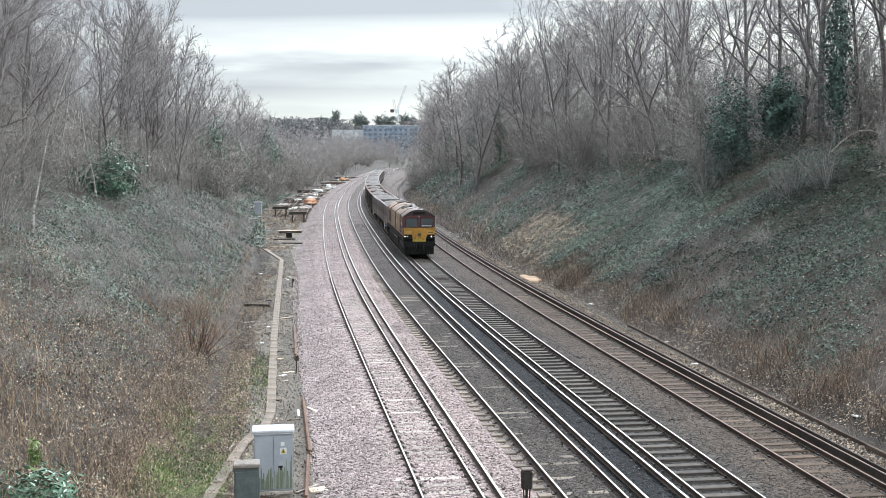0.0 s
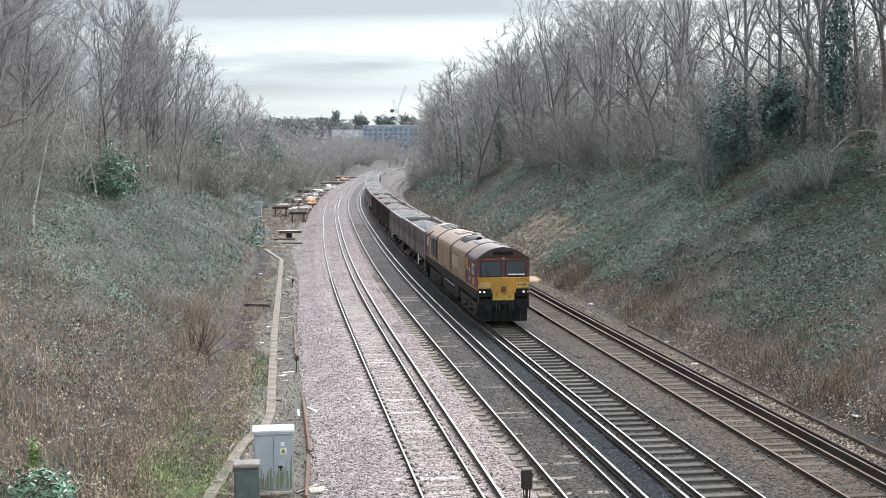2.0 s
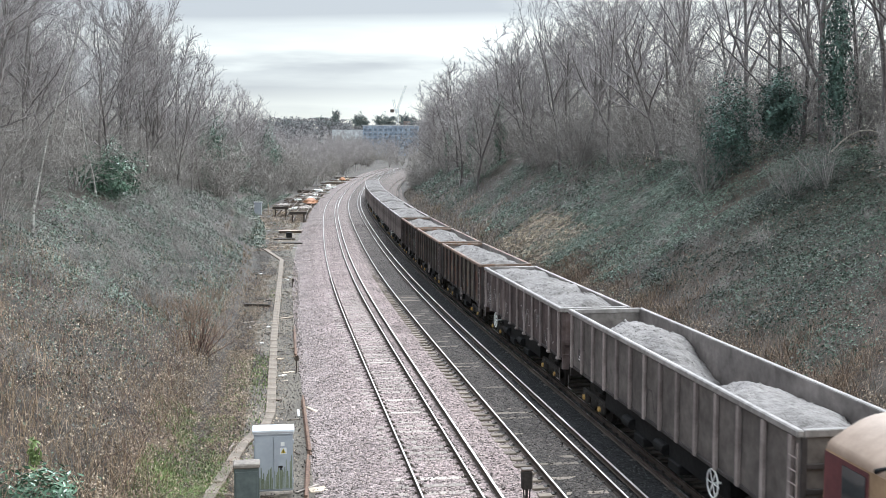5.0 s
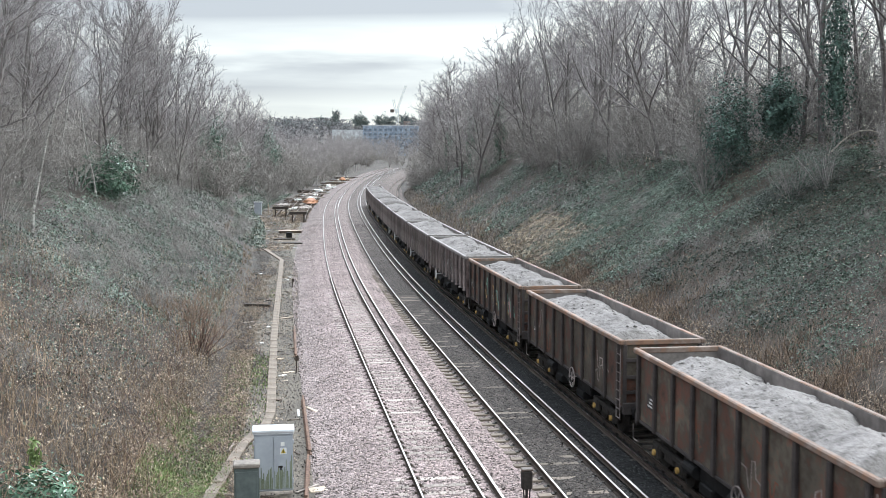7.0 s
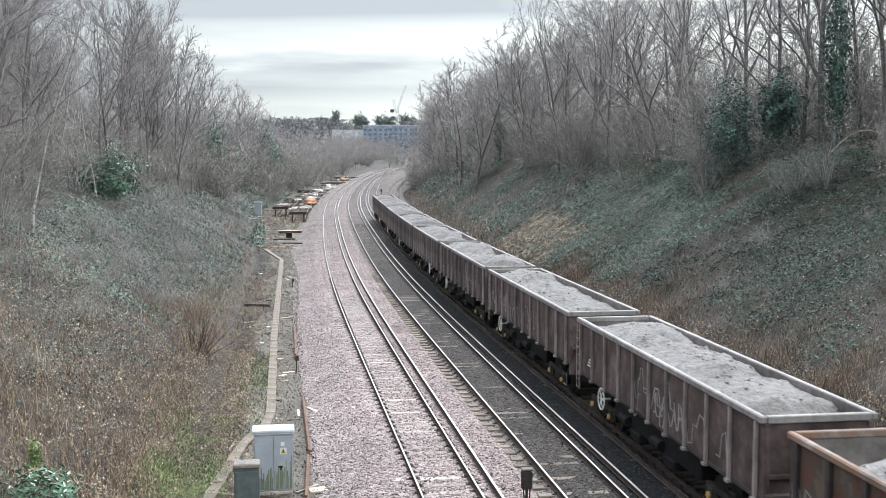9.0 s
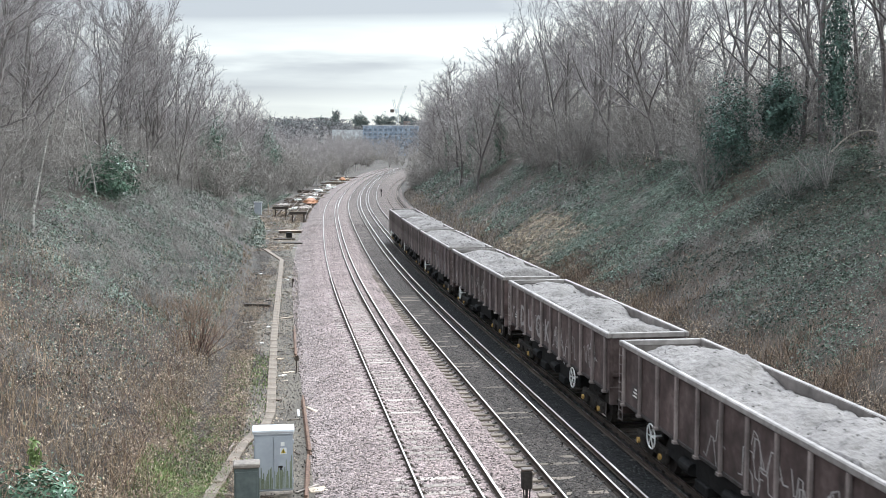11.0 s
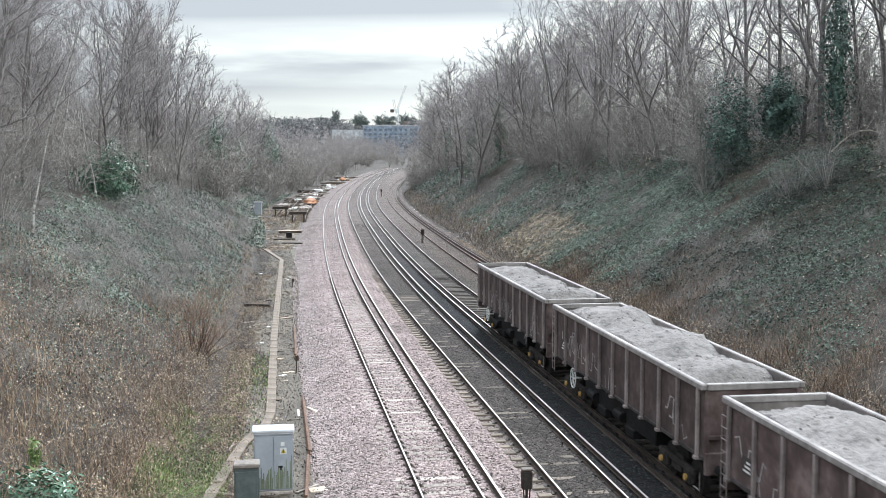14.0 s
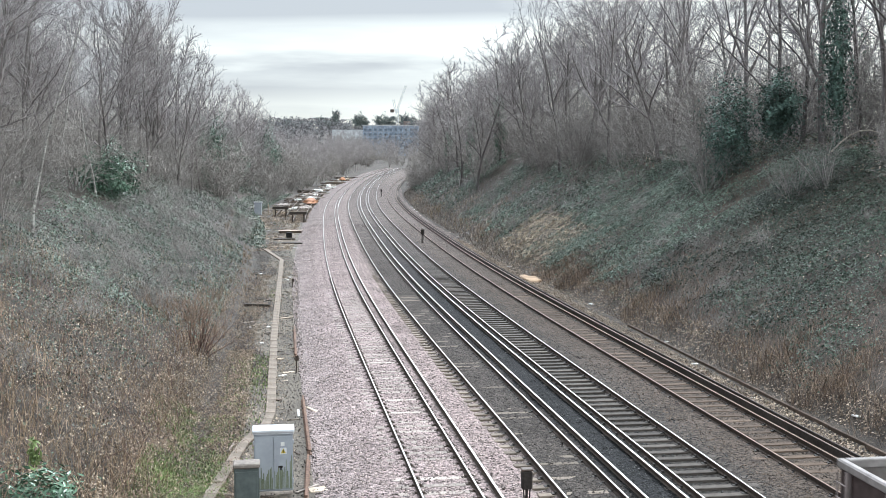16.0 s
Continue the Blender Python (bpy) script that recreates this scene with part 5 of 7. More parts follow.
def tag_bars(parent, rg, L, x, n, mats):
    """Sprayed scrawl on a side, as plain strokes that cannot be read."""
    for k in range(n):
        bm = bmesh.new()
        y, z = rg.uniform(-L / 2 + 1.0, L / 2 - 1.0), rg.uniform(1.55, 2.05)
        mat = rg.choice(mats)
        wide = 0.12 if mat in (M["tag_pink"], M["tag_green"], M["gold_line"]) else 0.045
        p = Vector((x, y, z))
        way = [p]
        for q in range(rg.randint(5, 9)):
            a = (1.45 if q % 2 else -0.2) * rg.choice((1, -1, 1)) + rg.uniform(-0.4, 0.4)
            ln = rg.uniform(0.3, 0.75) if q % 2 else rg.uniform(0.12, 0.3)
            d = Vector((0, abs(math.cos(a)) * ln, math.sin(a) * ln))
            if not 1.42 < p.z + d.z < 2.4:
                d.z = -d.z
            p = p + d
            way.append(p)
        pairs = []
        for k2, c in enumerate(way):
            d = way[min(k2 + 1, len(way) - 1)] - way[max(k2 - 1, 0)]
            nv = Vector((0, -d.z, d.y)).normalized() * wide * rg.uniform(0.4, 0.7)
            pairs.append((bm.verts.new(c - nv), bm.verts.new(c + nv)))
        for (a0, a1), (b0, b1) in zip(pairs, pairs[1:]):
            bm.faces.new((a0, b0, b1, a1))
        part("spray_scrawl", bm, mat, parent)


def wagon(kind, seed, L, turned=False):
    rg = random.Random(seed)
    side, rim, rib, n, top, rw, W, label = {
        "silver": (M["brown_wagon"], M["silver_rim"], M["rib_pale"], 10, 3.1, 0.165, 1.31, "rust-brown ribbed box wagon with pale steel rim and aggregate load"),
        "rusty": (M["olive_wagon"], M["rust_rim"], M["rib_dark"], 9, 3.1, 0.15, 1.31, "grimy dark-ribbed box wagon with orange rusty rim and aggregate load"),
        "grey": (M["grey_wagon"], M["silver_rim"], M["rib_pale"], 13, 3.23, 0.16, 1.33, "dusty grey ribbed box wagon, part loaded with aggregate")}[kind]
    w = thing("box_wagon", label, "wagon", "wagons of the train")
    Wp, zb = W - 0.1, 1.14 if kind == "rusty" else 1.34
    for nm, plate in shell(Wp, L - 0.1, zb, top - 0.02, 0.05):
        part(nm, plate, side, w)
    for nm, plate in shell(Wp - 0.053, L - 0.21, zb + 0.055, top - 0.03, 0.01):
        part("inner_plate", plate, M["inner"], w, "scoured grey inside plate")
    part("rim", rim_ring(W, L, top - rw, top, 0.15), rim, w)
    part("sill", boxed(-Wp - 0.03, Wp + 0.03, -L / 2 + 0.02, L / 2 - 0.02, zb - 0.1, zb, bevel=0.015), M["rib_dark"], w)
    bm = bmesh.new()
    box(bm, -0.35, 0.35, -L / 2 + 0.1, L / 2 - 0.1, 0.66, zb - 0.104)
    box(bm, -1.1, 1.1, -L / 2 + 3.75, L / 2 - 3.75, 0.62, zb - 0.104, bevel=0.03)
    for q in (-L / 2 + 2.3, L / 2 - 2.3):
        box(bm, -0.9, 0.9, q - 0.5, q + 0.5, 0.8, zb - 0.104, bevel=0.03)
    for q in (-1.9, 0.9):
        box(bm, -1.2, -0.7, q, q + 0.8, 0.4, 0.66, bevel=0.03)
        cyl(bm, (-1.15, q + 1.0, 0.8), (-1.15, q + 1.7, 0.8), 0.16, seg=12)
    part("underframe", bm, M["black"], w)
    wd = 0.1 if kind == "silver" else 0.15
    bm = boxed(-0.09, 0, -wd / 2, wd / 2, zb - 0.07, top - rw - 0.004, bevel=0.012)
    if kind == "silver":
        box(bm, -0.13, 0.02, -0.09, 0.09, zb - 0.13, zb - 0.05, bevel=0.01)
    rib_me = bpy.data.meshes.new("rib")
    bm.to_mesh(rib_me)
    bm.free()
    rib_me.materials.append(rib)
    for sx in (-1, 1):
        for k in range(n + 1):
            y = -L / 2 + 0.35 + (L - 0.7) * k / n
            part("rib", rib_me, None, w, m=pose(sx * (Wp + 0.002), y, 0, 0, 0, 0 if sx < 0 else 180))
    for e in (-1, 1):
        y = e * (L / 2 - 0.05)
        bm = bmesh.new()
        for z in (1.5, 1.95, 2.45) if kind != "silver" else (1.75,):
            box(bm, -Wp + 0.1, Wp - 0.1, min(y, y + e * 0.07), max(y, y + e * 0.07), z, z + 0.1, bevel=0.01)
        for x in (-Wp + 0.06, Wp - 0.06):
            box(bm, x - 0.06, x + 0.06, min(y, y + e * 0.06), max(y, y + e * 0.06), zb, top - rw, bevel=0.01)
        box(bm, -Wp, Wp, min(y, y + e * 0.12), max(y, y + e * 0.12), 0.9, zb + 0.1, bevel=0.02)
        part("end_frame", bm, M["rib_dark"] if kind != "silver" else side, w)
        buffers(w, y + e * 0.1, e, 1.03)
        bm = bmesh.new()
        yl = e * (L / 2 + 0.04)
        lad = -1 if (e > 0) == (kind == "silver") else 1
        for q in (0, 0.34):
            cyl(bm, (-Wp - 0.08, yl - e * q - e * 0.06, 0.75), (-Wp - 0.08, yl - e * q - e * 0.06, top - 0.25), 0.014, seg=6)
        for k in range(8):
            cyl(bm, (-Wp - 0.09, yl - e * 0.06, 0.78 + 0.27 * k), (-Wp - 0.09, yl - e * 0.4, 0.78 + 0.27 * k), 0.014, seg=6)
        if (kind == "silver") == (e > 0):
            part("ladder", bm, M["rib_pale"], w, "pale steel rung ladder at the corner")
        else:
            bm.free()
            part("step", cyl(cyl(bmesh.new(), (-Wp - 0.08, yl - e * 0.1, 0.5), (-Wp - 0.08, yl - e * 0.1, 0.95), 0.014, seg=6), (-Wp - 0.08, yl - e * 0.1, 0.52), (-Wp - 0.08, yl - e * 0.5, 0.52), 0.02, seg=6), M["inner"], w)
    for y in (-L / 2 + 2.3, L / 2 - 2.3):
        wagon_bogie(w, y)
    hy = {"silver": L / 2 - (4.0 if turned else 2.9), "rusty": -0.8, "grey": -L / 2 + 4.2}[kind]
    hy = -hy if turned else hy
    bm = bmesh.new()
    for k in range(16):
        a, b = k * math.pi / 8, (k + 1) * math.pi / 8
        cyl(bm, (0, 0.33 * math.cos(a), 0.33 * math.sin(a)), (0, 0.33 * math.cos(b), 0.33 * math.sin(b)), 0.022, seg=6)
    for k in range(3):
        a = k * math.pi / 3
        cyl(bm, (0, 0.33 * math.cos(a), 0.33 * math.sin(a)), (0, -0.33 * math.cos(a), -0.33 * math.sin(a)), 0.016, seg=6)
    cyl(bm, (0, 0, 0), (0.3, 0, 0), 0.03, seg=8)
    part("handwheel", bm, M["white"] if kind != "rusty" else M["rib_pale"], w, "spoked brake handwheel", m=pose(-Wp - 0.08, hy, 0.95))
    part("data_plate", boxed(-Wp - 0.009, -Wp - 0.003, L / 2 - 1.5, L / 2 - 1.0, 1.6, 2.0), M["rib_dark"], w, "dark panel of small unreadable lettering")
    bm = bmesh.new()
    for k in range(3):
        box(bm, -Wp - 0.013, -Wp - 0.0095, L / 2 - 1.45, L / 2 - 1.08 - 0.08 * k, 1.66 + 0.1 * k, 1.71 + 0.1 * k)
    part("plate_text", bm, M["white"], w)
    if kind == "silver":
        tag_bars(w, rg, L, -Wp - 0.006, rg.randint(9, 13), [M["rim_pale"]])
    elif kind == "rusty":
        tag_bars(w, rg, L, -Wp - 0.006, 14 if seed == 44 else 4, [M["rim_pale"], M["rim_pale"], M["tag_pink"], M["tag_green"], M["gold_line"]] if seed == 44 else [M["rib_pale"], M["rust_red"]])
    else:
        tag_bars(w, rg, L, -Wp - 0.006, 2, [M["rib_dark"]])
    return w


def sprayed_word(parent, word, x, y, z, size):
    """Sprayed capitals on a side, read from the line's left."""
    cu = bpy.data.curves.new("sprayed_word", "FONT")
    cu.body, cu.size, cu.extrude, cu.space_character = word, size, 0.002, 1.0
    cu.offset = 0.02
    ob = bpy.data.objects.new("sprayed_word", cu)
    me = bpy.data.meshes.new_from_object(ob)
    bpy.data.objects.remove(ob)
    me.materials.append(M["rim_pale"])
    m = Matrix(((0, 0, -1, x), (-1, 0, 0, y), (0, 1, 0, z), (0, 0, 0, 1)))
    return part("sprayed_word", me, None, parent, "faded white sprayed capitals", m=m)


def heap(L, W, seed, low, mounds, steep=0.42):
    """A load of broken stone lying in a wagon: humps, hollows and a steep face at each end."""
    rs = np.random.RandomState(seed)
    ny, nx = 150, 30
    X, Y = np.meshgrid(np.linspace(-W, W, nx), np.linspace(-L / 2, L / 2, ny), indexing="ij")
    Z = np.full(X.shape, low)
    for k in range(mounds):
        yc = -L / 2 + L * (k + 0.5 + rs.uniform(-0.15, 0.15)) / mounds
        Z = np.maximum(Z, 3.16 + rs.uniform(-0.06, 0.2) - steep * np.abs(X * 0.75 - rs.uniform(-0.2, 0.2)) - 0.3 * np.maximum(0, np.abs(Y - yc) - 1.2 - 0.3 * np.sin(3 * X + k)) - 0.05 * X * X)
    Z = softmin(Z, 0 * Z + 3.36, 6)
    Z = np.minimum(Z, (1.3 if steep > 0.35 else 1.65) + (L / 2 - np.abs(Y)) * 0.95 + 0.25 * rs.rand())
    Z += 0.12 * wave(X * 5, Y * 5, seed) + 0.14 * np.abs(wave(X * 14, Y * 14, seed + 3)) - 0.11 * np.abs(wave(X * 3, Y * 3, seed + 5)) + rs.normal(0, 0.012, Z.shape)
    Z = np.clip(Z, 1.5, 3.3)
    v = np.stack([X, Y, Z], -1).reshape(-1, 3)
    i, j = np.meshgrid(np.arange(nx - 1), np.arange(ny - 1), indexing="ij")
    a = (i * ny + j).ravel()
    f = [tuple(q) for q in np.stack([a, a + ny, a + ny + 1, a + 1], 1)]
    ring = [j * 1 for j in range(ny)] + [i * ny + ny - 1 for i in range(1, nx)] + [(nx - 1) * ny + j for j in range(ny - 2, -1, -1)] + [i * ny for i in range(nx - 2, 0, -1)]
    base = len(v)
    v = np.concatenate([v, v[ring] * [1, 1, 0] + [0, 0, 1.42]])
    m = len(ring)
    f += [(ring[k], ring[(k + 1) % m], base + (k + 1) % m, base + k) for k in range(m)]
    f.append(tuple(base + k for k in range(m)))
    load = mesh_of("aggregate_load", v, f, M["stone"], smooth=True)
    n = 260
    ci, cj = rs.randint(2, nx - 2, n), rs.randint(6, ny - 6, n)
    gather = np.abs(wave(X[ci, cj] * 6, Y[ci, cj] * 6, seed + 7)) > 0.2
    ci, cj = ci[gather], cj[gather]
    c = np.stack([X[ci, cj], Y[ci, cj], Z[ci, cj]], -1)
    r = 0.02 + 0.045 * rs.rand(len(c)) ** 2
    A = np.array([[1, 0, 0], [0, 1, 0], [-1, 0.2, 0], [0.1, -1, 0], [0, 0, 0.9], [0, 0, -0.9]])
    cv = (c[:, None, :] + r[:, None, None] * (A[None] + rs.normal(0, 0.22, (len(c), 6, 3)))).reshape(-1, 3)
    tri = np.array([[0, 1, 4], [1, 2, 4], [2, 3, 4], [3, 0, 4], [1, 0, 5], [2, 1, 5], [3, 2, 5], [0, 3, 5]])
    cf = (np.arange(len(c))[:, None, None] * 6 + tri[None]).reshape(-1, 3)
    return load, fast_mesh("clods", cv, cf, M["clod"])


# ---- locomotive: front towards -y, one side towards -x ----
def profile(inset=0.0):
    half = [(1.325 - inset, 1.72), (1.325 - inset, 3.18), (1.305 - inset, 3.28), (1.24 - inset, 3.36), (0.94 - inset, 3.57), (0.74 - inset, 3.69), (0.6, 3.755 - inset), (0.45, 3.8 - inset), (0.0, 3.88 - inset)]
    return [(-x, z) for x, z in half] + [(x, z) for x, z in reversed(half[:-1])]


def hull(y0, y1, mats, rake0=0.0, rake1=0.0, inset=0.0):
    """A stretch of the body between two ends; a raked end leans back above the windscreen sill."""
    pr = profile(inset)
    bm = bmesh.new()
    rows = []
    for y, rk, sg in ((y0, rake0, 1), (y1, rake1, -1)):
        rows.append([bm.verts.new((x, y + sg * rk * max(0, z - 2.4), z)) for x, z in pr])
    n = len(pr)
    for k in range(n):
        q = (k + 1) % n
        f = bm.faces.new((rows[0][k], rows[1][k], rows[1][q], rows[0][q]))
        f.material_index = 1 if 1 <= k <= n - 3 else 0
        f.smooth = k < n - 1
    bm.faces.new(rows[0])
    bm.faces.new(list(reversed(rows[1])))
    bmesh.ops.recalc_face_normals(bm, faces=bm.faces)
    bmesh.ops.split_edges(bm, edges=[e for e in bm.edges if e.calc_face_angle(0) > 0.6])
    return bm


def roof_sheet(x0, x1, y0, y1, lift, bm=None):
    """A plate that lies on the roof and follows its fall."""
    bm = bm or bmesh.new()
    pr = [(x, z) for x, z in profile() if z > 3.05]
    xs = sorted({x0, x1} | {x for x, z in pr if x0 < x < x1})
    rows = []
    for y in (y0, y1):
        for d in (lift, -0.03):
            rows.append([bm.verts.new((x, y, float(np.interp(x, [p[0] for p in pr], [p[1] for p in pr])) + d)) for x in xs])
    a, b, c, d = rows
    for k in range(len(xs) - 1):
        for p, q in ((a, c), (c, d), (d, b), (b, a)):
            bm.faces.new((p[k], p[k + 1], q[k + 1], q[k]))
    bm.faces.new((a[0], c[0], d[0], b[0]))
    bm.faces.new((a[-1], b[-1], d[-1], c[-1]))
    bmesh.ops.recalc_face_normals(bm, faces=bm.faces)
    return bm


def locomotive():
    lo = thing("locomotive", "dusty maroon and gold diesel freight locomotive with yellow front, headlamps lit", "locomotive")
    part("front_cab", hull(-10.15, -6.78, None, rake0=0.13), [M["maroon"], M["cab_roof"]], lo, "maroon cab with sooty brown roof")
    part("engine_body", hull(-6.72, 4.66, None, inset=0.03), [M["gold"], M["roof"]], lo, "dirty gold engine casing")
    part("rear_cab", hull(4.72, 10.15, None, rake1=0.13), [M["gold"], M["roof"]], lo, "dust-covered gold and brown rear cab")
    for y in (-6.75, -1.35, 4.69):
        bm = bmesh.new()
        pr = profile(-0.012)
        for k in range(len(pr) - 1):
            a, b = pr[k], pr[k + 1]
            cyl(bm, (a[0], y, a[1]), (b[0], y, b[1]), 0.022, seg=6)
        part("body_joint", bm, M["black"], lo, "black joint strip round the body")
    for x in (-1, 1):
        part("gold_stripe", boxed(x * 1.345 - 0.015, x * 1.345 + 0.015, -10.1, 10.1, 1.76, 1.815, bevel=0.006), M["gold"], lo, "gold stripe along the sill")
        part("sole_bar", boxed(x * 1.27 - 0.06, x * 1.27 + 0.06, -10.0, 10.0, 1.3, 1.716, bevel=0.02), M["frame"], lo)
        slat = boxed(-0.02, 0.02, -2.45, 2.45, -0.015, 0.015, bevel=0.006)
        sm = bpy.data.meshes.new("louvre")
        slat.to_mesh(sm)
        slat.free()
        sm.materials.append(M["gold"])
        for yc, n in ((-4.05, 19), (1.66, 19)):
            part("louvre_panel", boxed(x * 1.298 - 0.004, x * 1.298 + 0.004, yc - 2.5, yc + 2.5, 1.92, 3.12), M["soot"], lo, "dark panel behind the louvres")
            for k in range(n):
                part("louvre", sm, None, lo, m=pose(x * 1.315, yc, 1.95 + 1.15 * k / (n - 1), 0, 28 * x))
        # doors, windows and panels of the side
        part("cab_door", boxed(x * 1.33 - 0.01, x * 1.33 + 0.01, -7.3, -6.86, 2.5, 3.12, bevel=0.006), M["gold_line"], lo, "yellow upper half of the cab door")
        part("cab_door", boxed(x * 1.33 - 0.009, x * 1.33 + 0.009, -7.3, -6.86, 1.9, 2.49, bevel=0.006), M["maroon"], lo, "maroon lower half of the cab door")
        part("door_edge", boxed(x * 1.335 - 0.015, x * 1.335 + 0.015, -7.4, -7.31, 1.86, 3.12), M["black"], lo)
        part("handrail", cyl(bmesh.new(), (x * 1.37, -7.62, 1.9), (x * 1.37, -7.62, 2.7), 0.014, seg=6), M["inner"], lo)
        part("side_window_frame", boxed(x * 1.33 - 0.012, x * 1.33 + 0.012, -9.58, -8.5, 2.38, 3.08, bevel=0.01), M["brow"], lo)
        part("side_window", boxed(x * 1.335 - 0.014, x * 1.335 + 0.014, -9.5, -9.08, 2.45, 3.0), M["cab_glass"], lo, "dark side window glass")
        part("side_window", boxed(x * 1.335 - 0.014, x * 1.335 + 0.014, -9.02, -8.58, 2.45, 3.0), M["cab_glass"], lo, "dark side window glass")
        part("emblem", cyl(bmesh.new(), (x * 1.326, -9.0, 2.1), (x * 1.336, -9.0, 2.1), 0.2, seg=7), M["lemon"], lo, "plain yellow emblem")
        part("label_plate", boxed(x * 1.33 - 0.006, x * 1.33 + 0.006, -7.85, -7.72, 2.5, 2.66), M["white"], lo)
        part("label_plate", boxed(x * 1.33 - 0.006, x * 1.33 + 0.006, -7.85, -7.72, 2.05, 2.2), M["white"], lo)
        for k in range(5):
            for j in range(10):
                part("number_bar", boxed(x * 1.34 - 0.003, x * 1.34 + 0.003, -3.9 + 0.42 * k, -3.6 + 0.42 * k, 2.25 + 0.064 * j, 2.275 + 0.064 * j), M["pale_board0"], lo)
        part("radiator_panel", boxed(x * 1.33 - 0.012, x * 1.33 + 0.012, 4.9, 7.45, 2.0, 3.12, bevel=0.01), M["slate"], lo, "dark blue-grey radiator intake panel")
        part("panel_bar", boxed(x * 1.335 - 0.016, x * 1.335 + 0.016, 6.12, 6.2, 2.0, 3.12), M["black"], lo)
        part("rear_door", boxed(x * 1.33 - 0.01, x * 1.33 + 0.01, 7.75, 8.4, 1.9, 3.2, bevel=0.006), M["gold"], lo)
        part("rear_side", boxed(x * 1.328 - 0.004, x * 1.328 + 0.004, 8.5, 10.08, 1.84, 3.14), M["maroon"], lo, "maroon rear cab side")
        part("rear_window", boxed(x * 1.335 - 0.014, x * 1.335 + 0.014, 8.6, 9.4, 2.4, 3.05), M["cab_glass"], lo)
        bm = bmesh.new()
        cyl(bm, (x * 1.33, -7.35, 3.24), (x * 1.14, -6.95, 3.45), 0.045, seg=8)
        cyl(bm, (x * 1.33, 8.3, 3.24), (x * 1.14, 7.8, 3.45), 0.045, seg=8)
        part("roof_gutter", bm, M["black"], lo)
    # the front
    yf = -10.15
    part("front_panel", boxed(-1.3, 1.3, yf - 0.035, yf - 0.004, 1.62, 2.36, bevel=0.012), M["yellow"], lo, "yellow warning panel")
    part("front_panel", boxed(-0.55, 0.55, yf - 0.033, yf + 0.06, 1.24, 1.616, bevel=0.012), M["smeared"], lo, "yellow lower panel smeared with rust and lemon paint")
    part("panel_edge", boxed(-1.32, 1.32, yf - 0.05, yf, 2.36, 2.4), M["gold_line"], lo)
    for x in (-0.625, 0.625):
        m = Matrix.Translation((x, yf, 2.4)) @ Matrix.Rotation(math.atan(-0.13), 4, "X")
        part("windscreen_frame", boxed(-0.54, 0.54, -0.025, 0.01, 0.02, 0.8, bevel=0.03), M["brow"], lo, m=m)
        part("windscreen", boxed(-0.5, 0.5, -0.035, 0.0, 0.06, 0.76, bevel=0.01), M["cab_glass"], lo, "dark windscreen glass", m=m)
        part("wiper", cyl(bmesh.new(), (x * 0.1, -0.05, 0.05), (x * 0.5, -0.05, 0.5), 0.012, seg=6), M["black"], lo, m=m)
        part("red_line", boxed(-0.45, 0.45, -0.03, 0.0, 0.87, 0.9), M["rust_red"], lo, m=m)
    part("windscreen_sticker", boxed(0.2, 1.05, yf - 0.03, yf - 0.024, 2.52, 2.57), M["white"], lo, "white sheet behind the windscreen")
    bm = bmesh.new()
    pr = [(x * 1.012, z + 0.02) for x, z in profile() if z > 3.05]
    ring = [(-1.33, 3.22)] + pr[1:-1] + [(1.33, 3.22), (0.85, 3.4), (-0.85, 3.4)]
    fr, bk = [], []
    for x, z in ring:
        fr.append(bm.verts.new((x, yf + 0.13 * (z - 2.4) - 0.05, z)))
        bk.append(bm.verts.new((x, yf + 0.13 * (z - 2.4) + 0.22, z)))
    bm.faces.new(fr)
    bm.faces.new(list(reversed(bk)))
    for k in range(len(ring)):
        q = (k + 1) % len(ring)
        bm.faces.new((fr[k], bk[k], bk[q], fr[q]))
    bmesh.ops.recalc_face_normals(bm, faces=bm.faces)
    part("brow", bm, M["brow"], lo, "dark brown brow panel over the windscreen")
    part("brow_grille", boxed(-0.5, 0.5, yf + 0.075, yf + 0.12, 3.5, 3.7, bevel=0.02), M["black"], lo)
    part("marker_lamp", cyl(cyl(bmesh.new(), (0, yf + 0.03, 3.32), (0, yf + 0.14, 3.32), 0.075, seg=14), (0, yf + 0.02, 3.32), (0, yf + 0.05, 3.32), 0.05, seg=14), M["silver_rim"], lo, "unlit round top lamp")
    for x in (-1, 1):
        part("lamp_box", boxed(x * 0.95 - 0.33, x * 0.95 + 0.33, yf - 0.09, yf - 0.03, 1.42, 1.84, bevel=0.03), M["black"], lo, "black headlamp box")
        part("headlamp", cyl(bmesh.new(), (x * 1.1 - 0.1, yf - 0.095, 1.68), (x * 1.1 - 0.1, yf - 0.12, 1.68), 0.042, seg=14), M["lit"], lo, "lit headlamp")
        part("headlamp", cyl(bmesh.new(), (x * 1.1 + 0.11, yf - 0.095, 1.68), (x * 1.1 + 0.11, yf - 0.12, 1.68), 0.04, seg=14), M["lit"] if x < 0 else M["white"], lo, "lit headlamp" if x < 0 else "unlit pale lamp")
        part("corner_panel", boxed(x * 0.95 - 0.3, x * 0.95 + 0.3, yf - 0.05, yf - 0.036, 1.9, 2.16, bevel=0.01), M["gold_line"], lo)
        bm = bmesh.new()
        cyl(bm, (x * 1.28, yf - 0.1, 1.1), (x * 1.28, yf - 0.1, 1.6), 0.018, seg=6)
        cyl(bm, (x * 1.28, yf - 0.1, 1.1), (x * 1.28, yf + 0.4, 1.1), 0.018, seg=6)
        part("step_rail", bm, M["dusty"], lo)
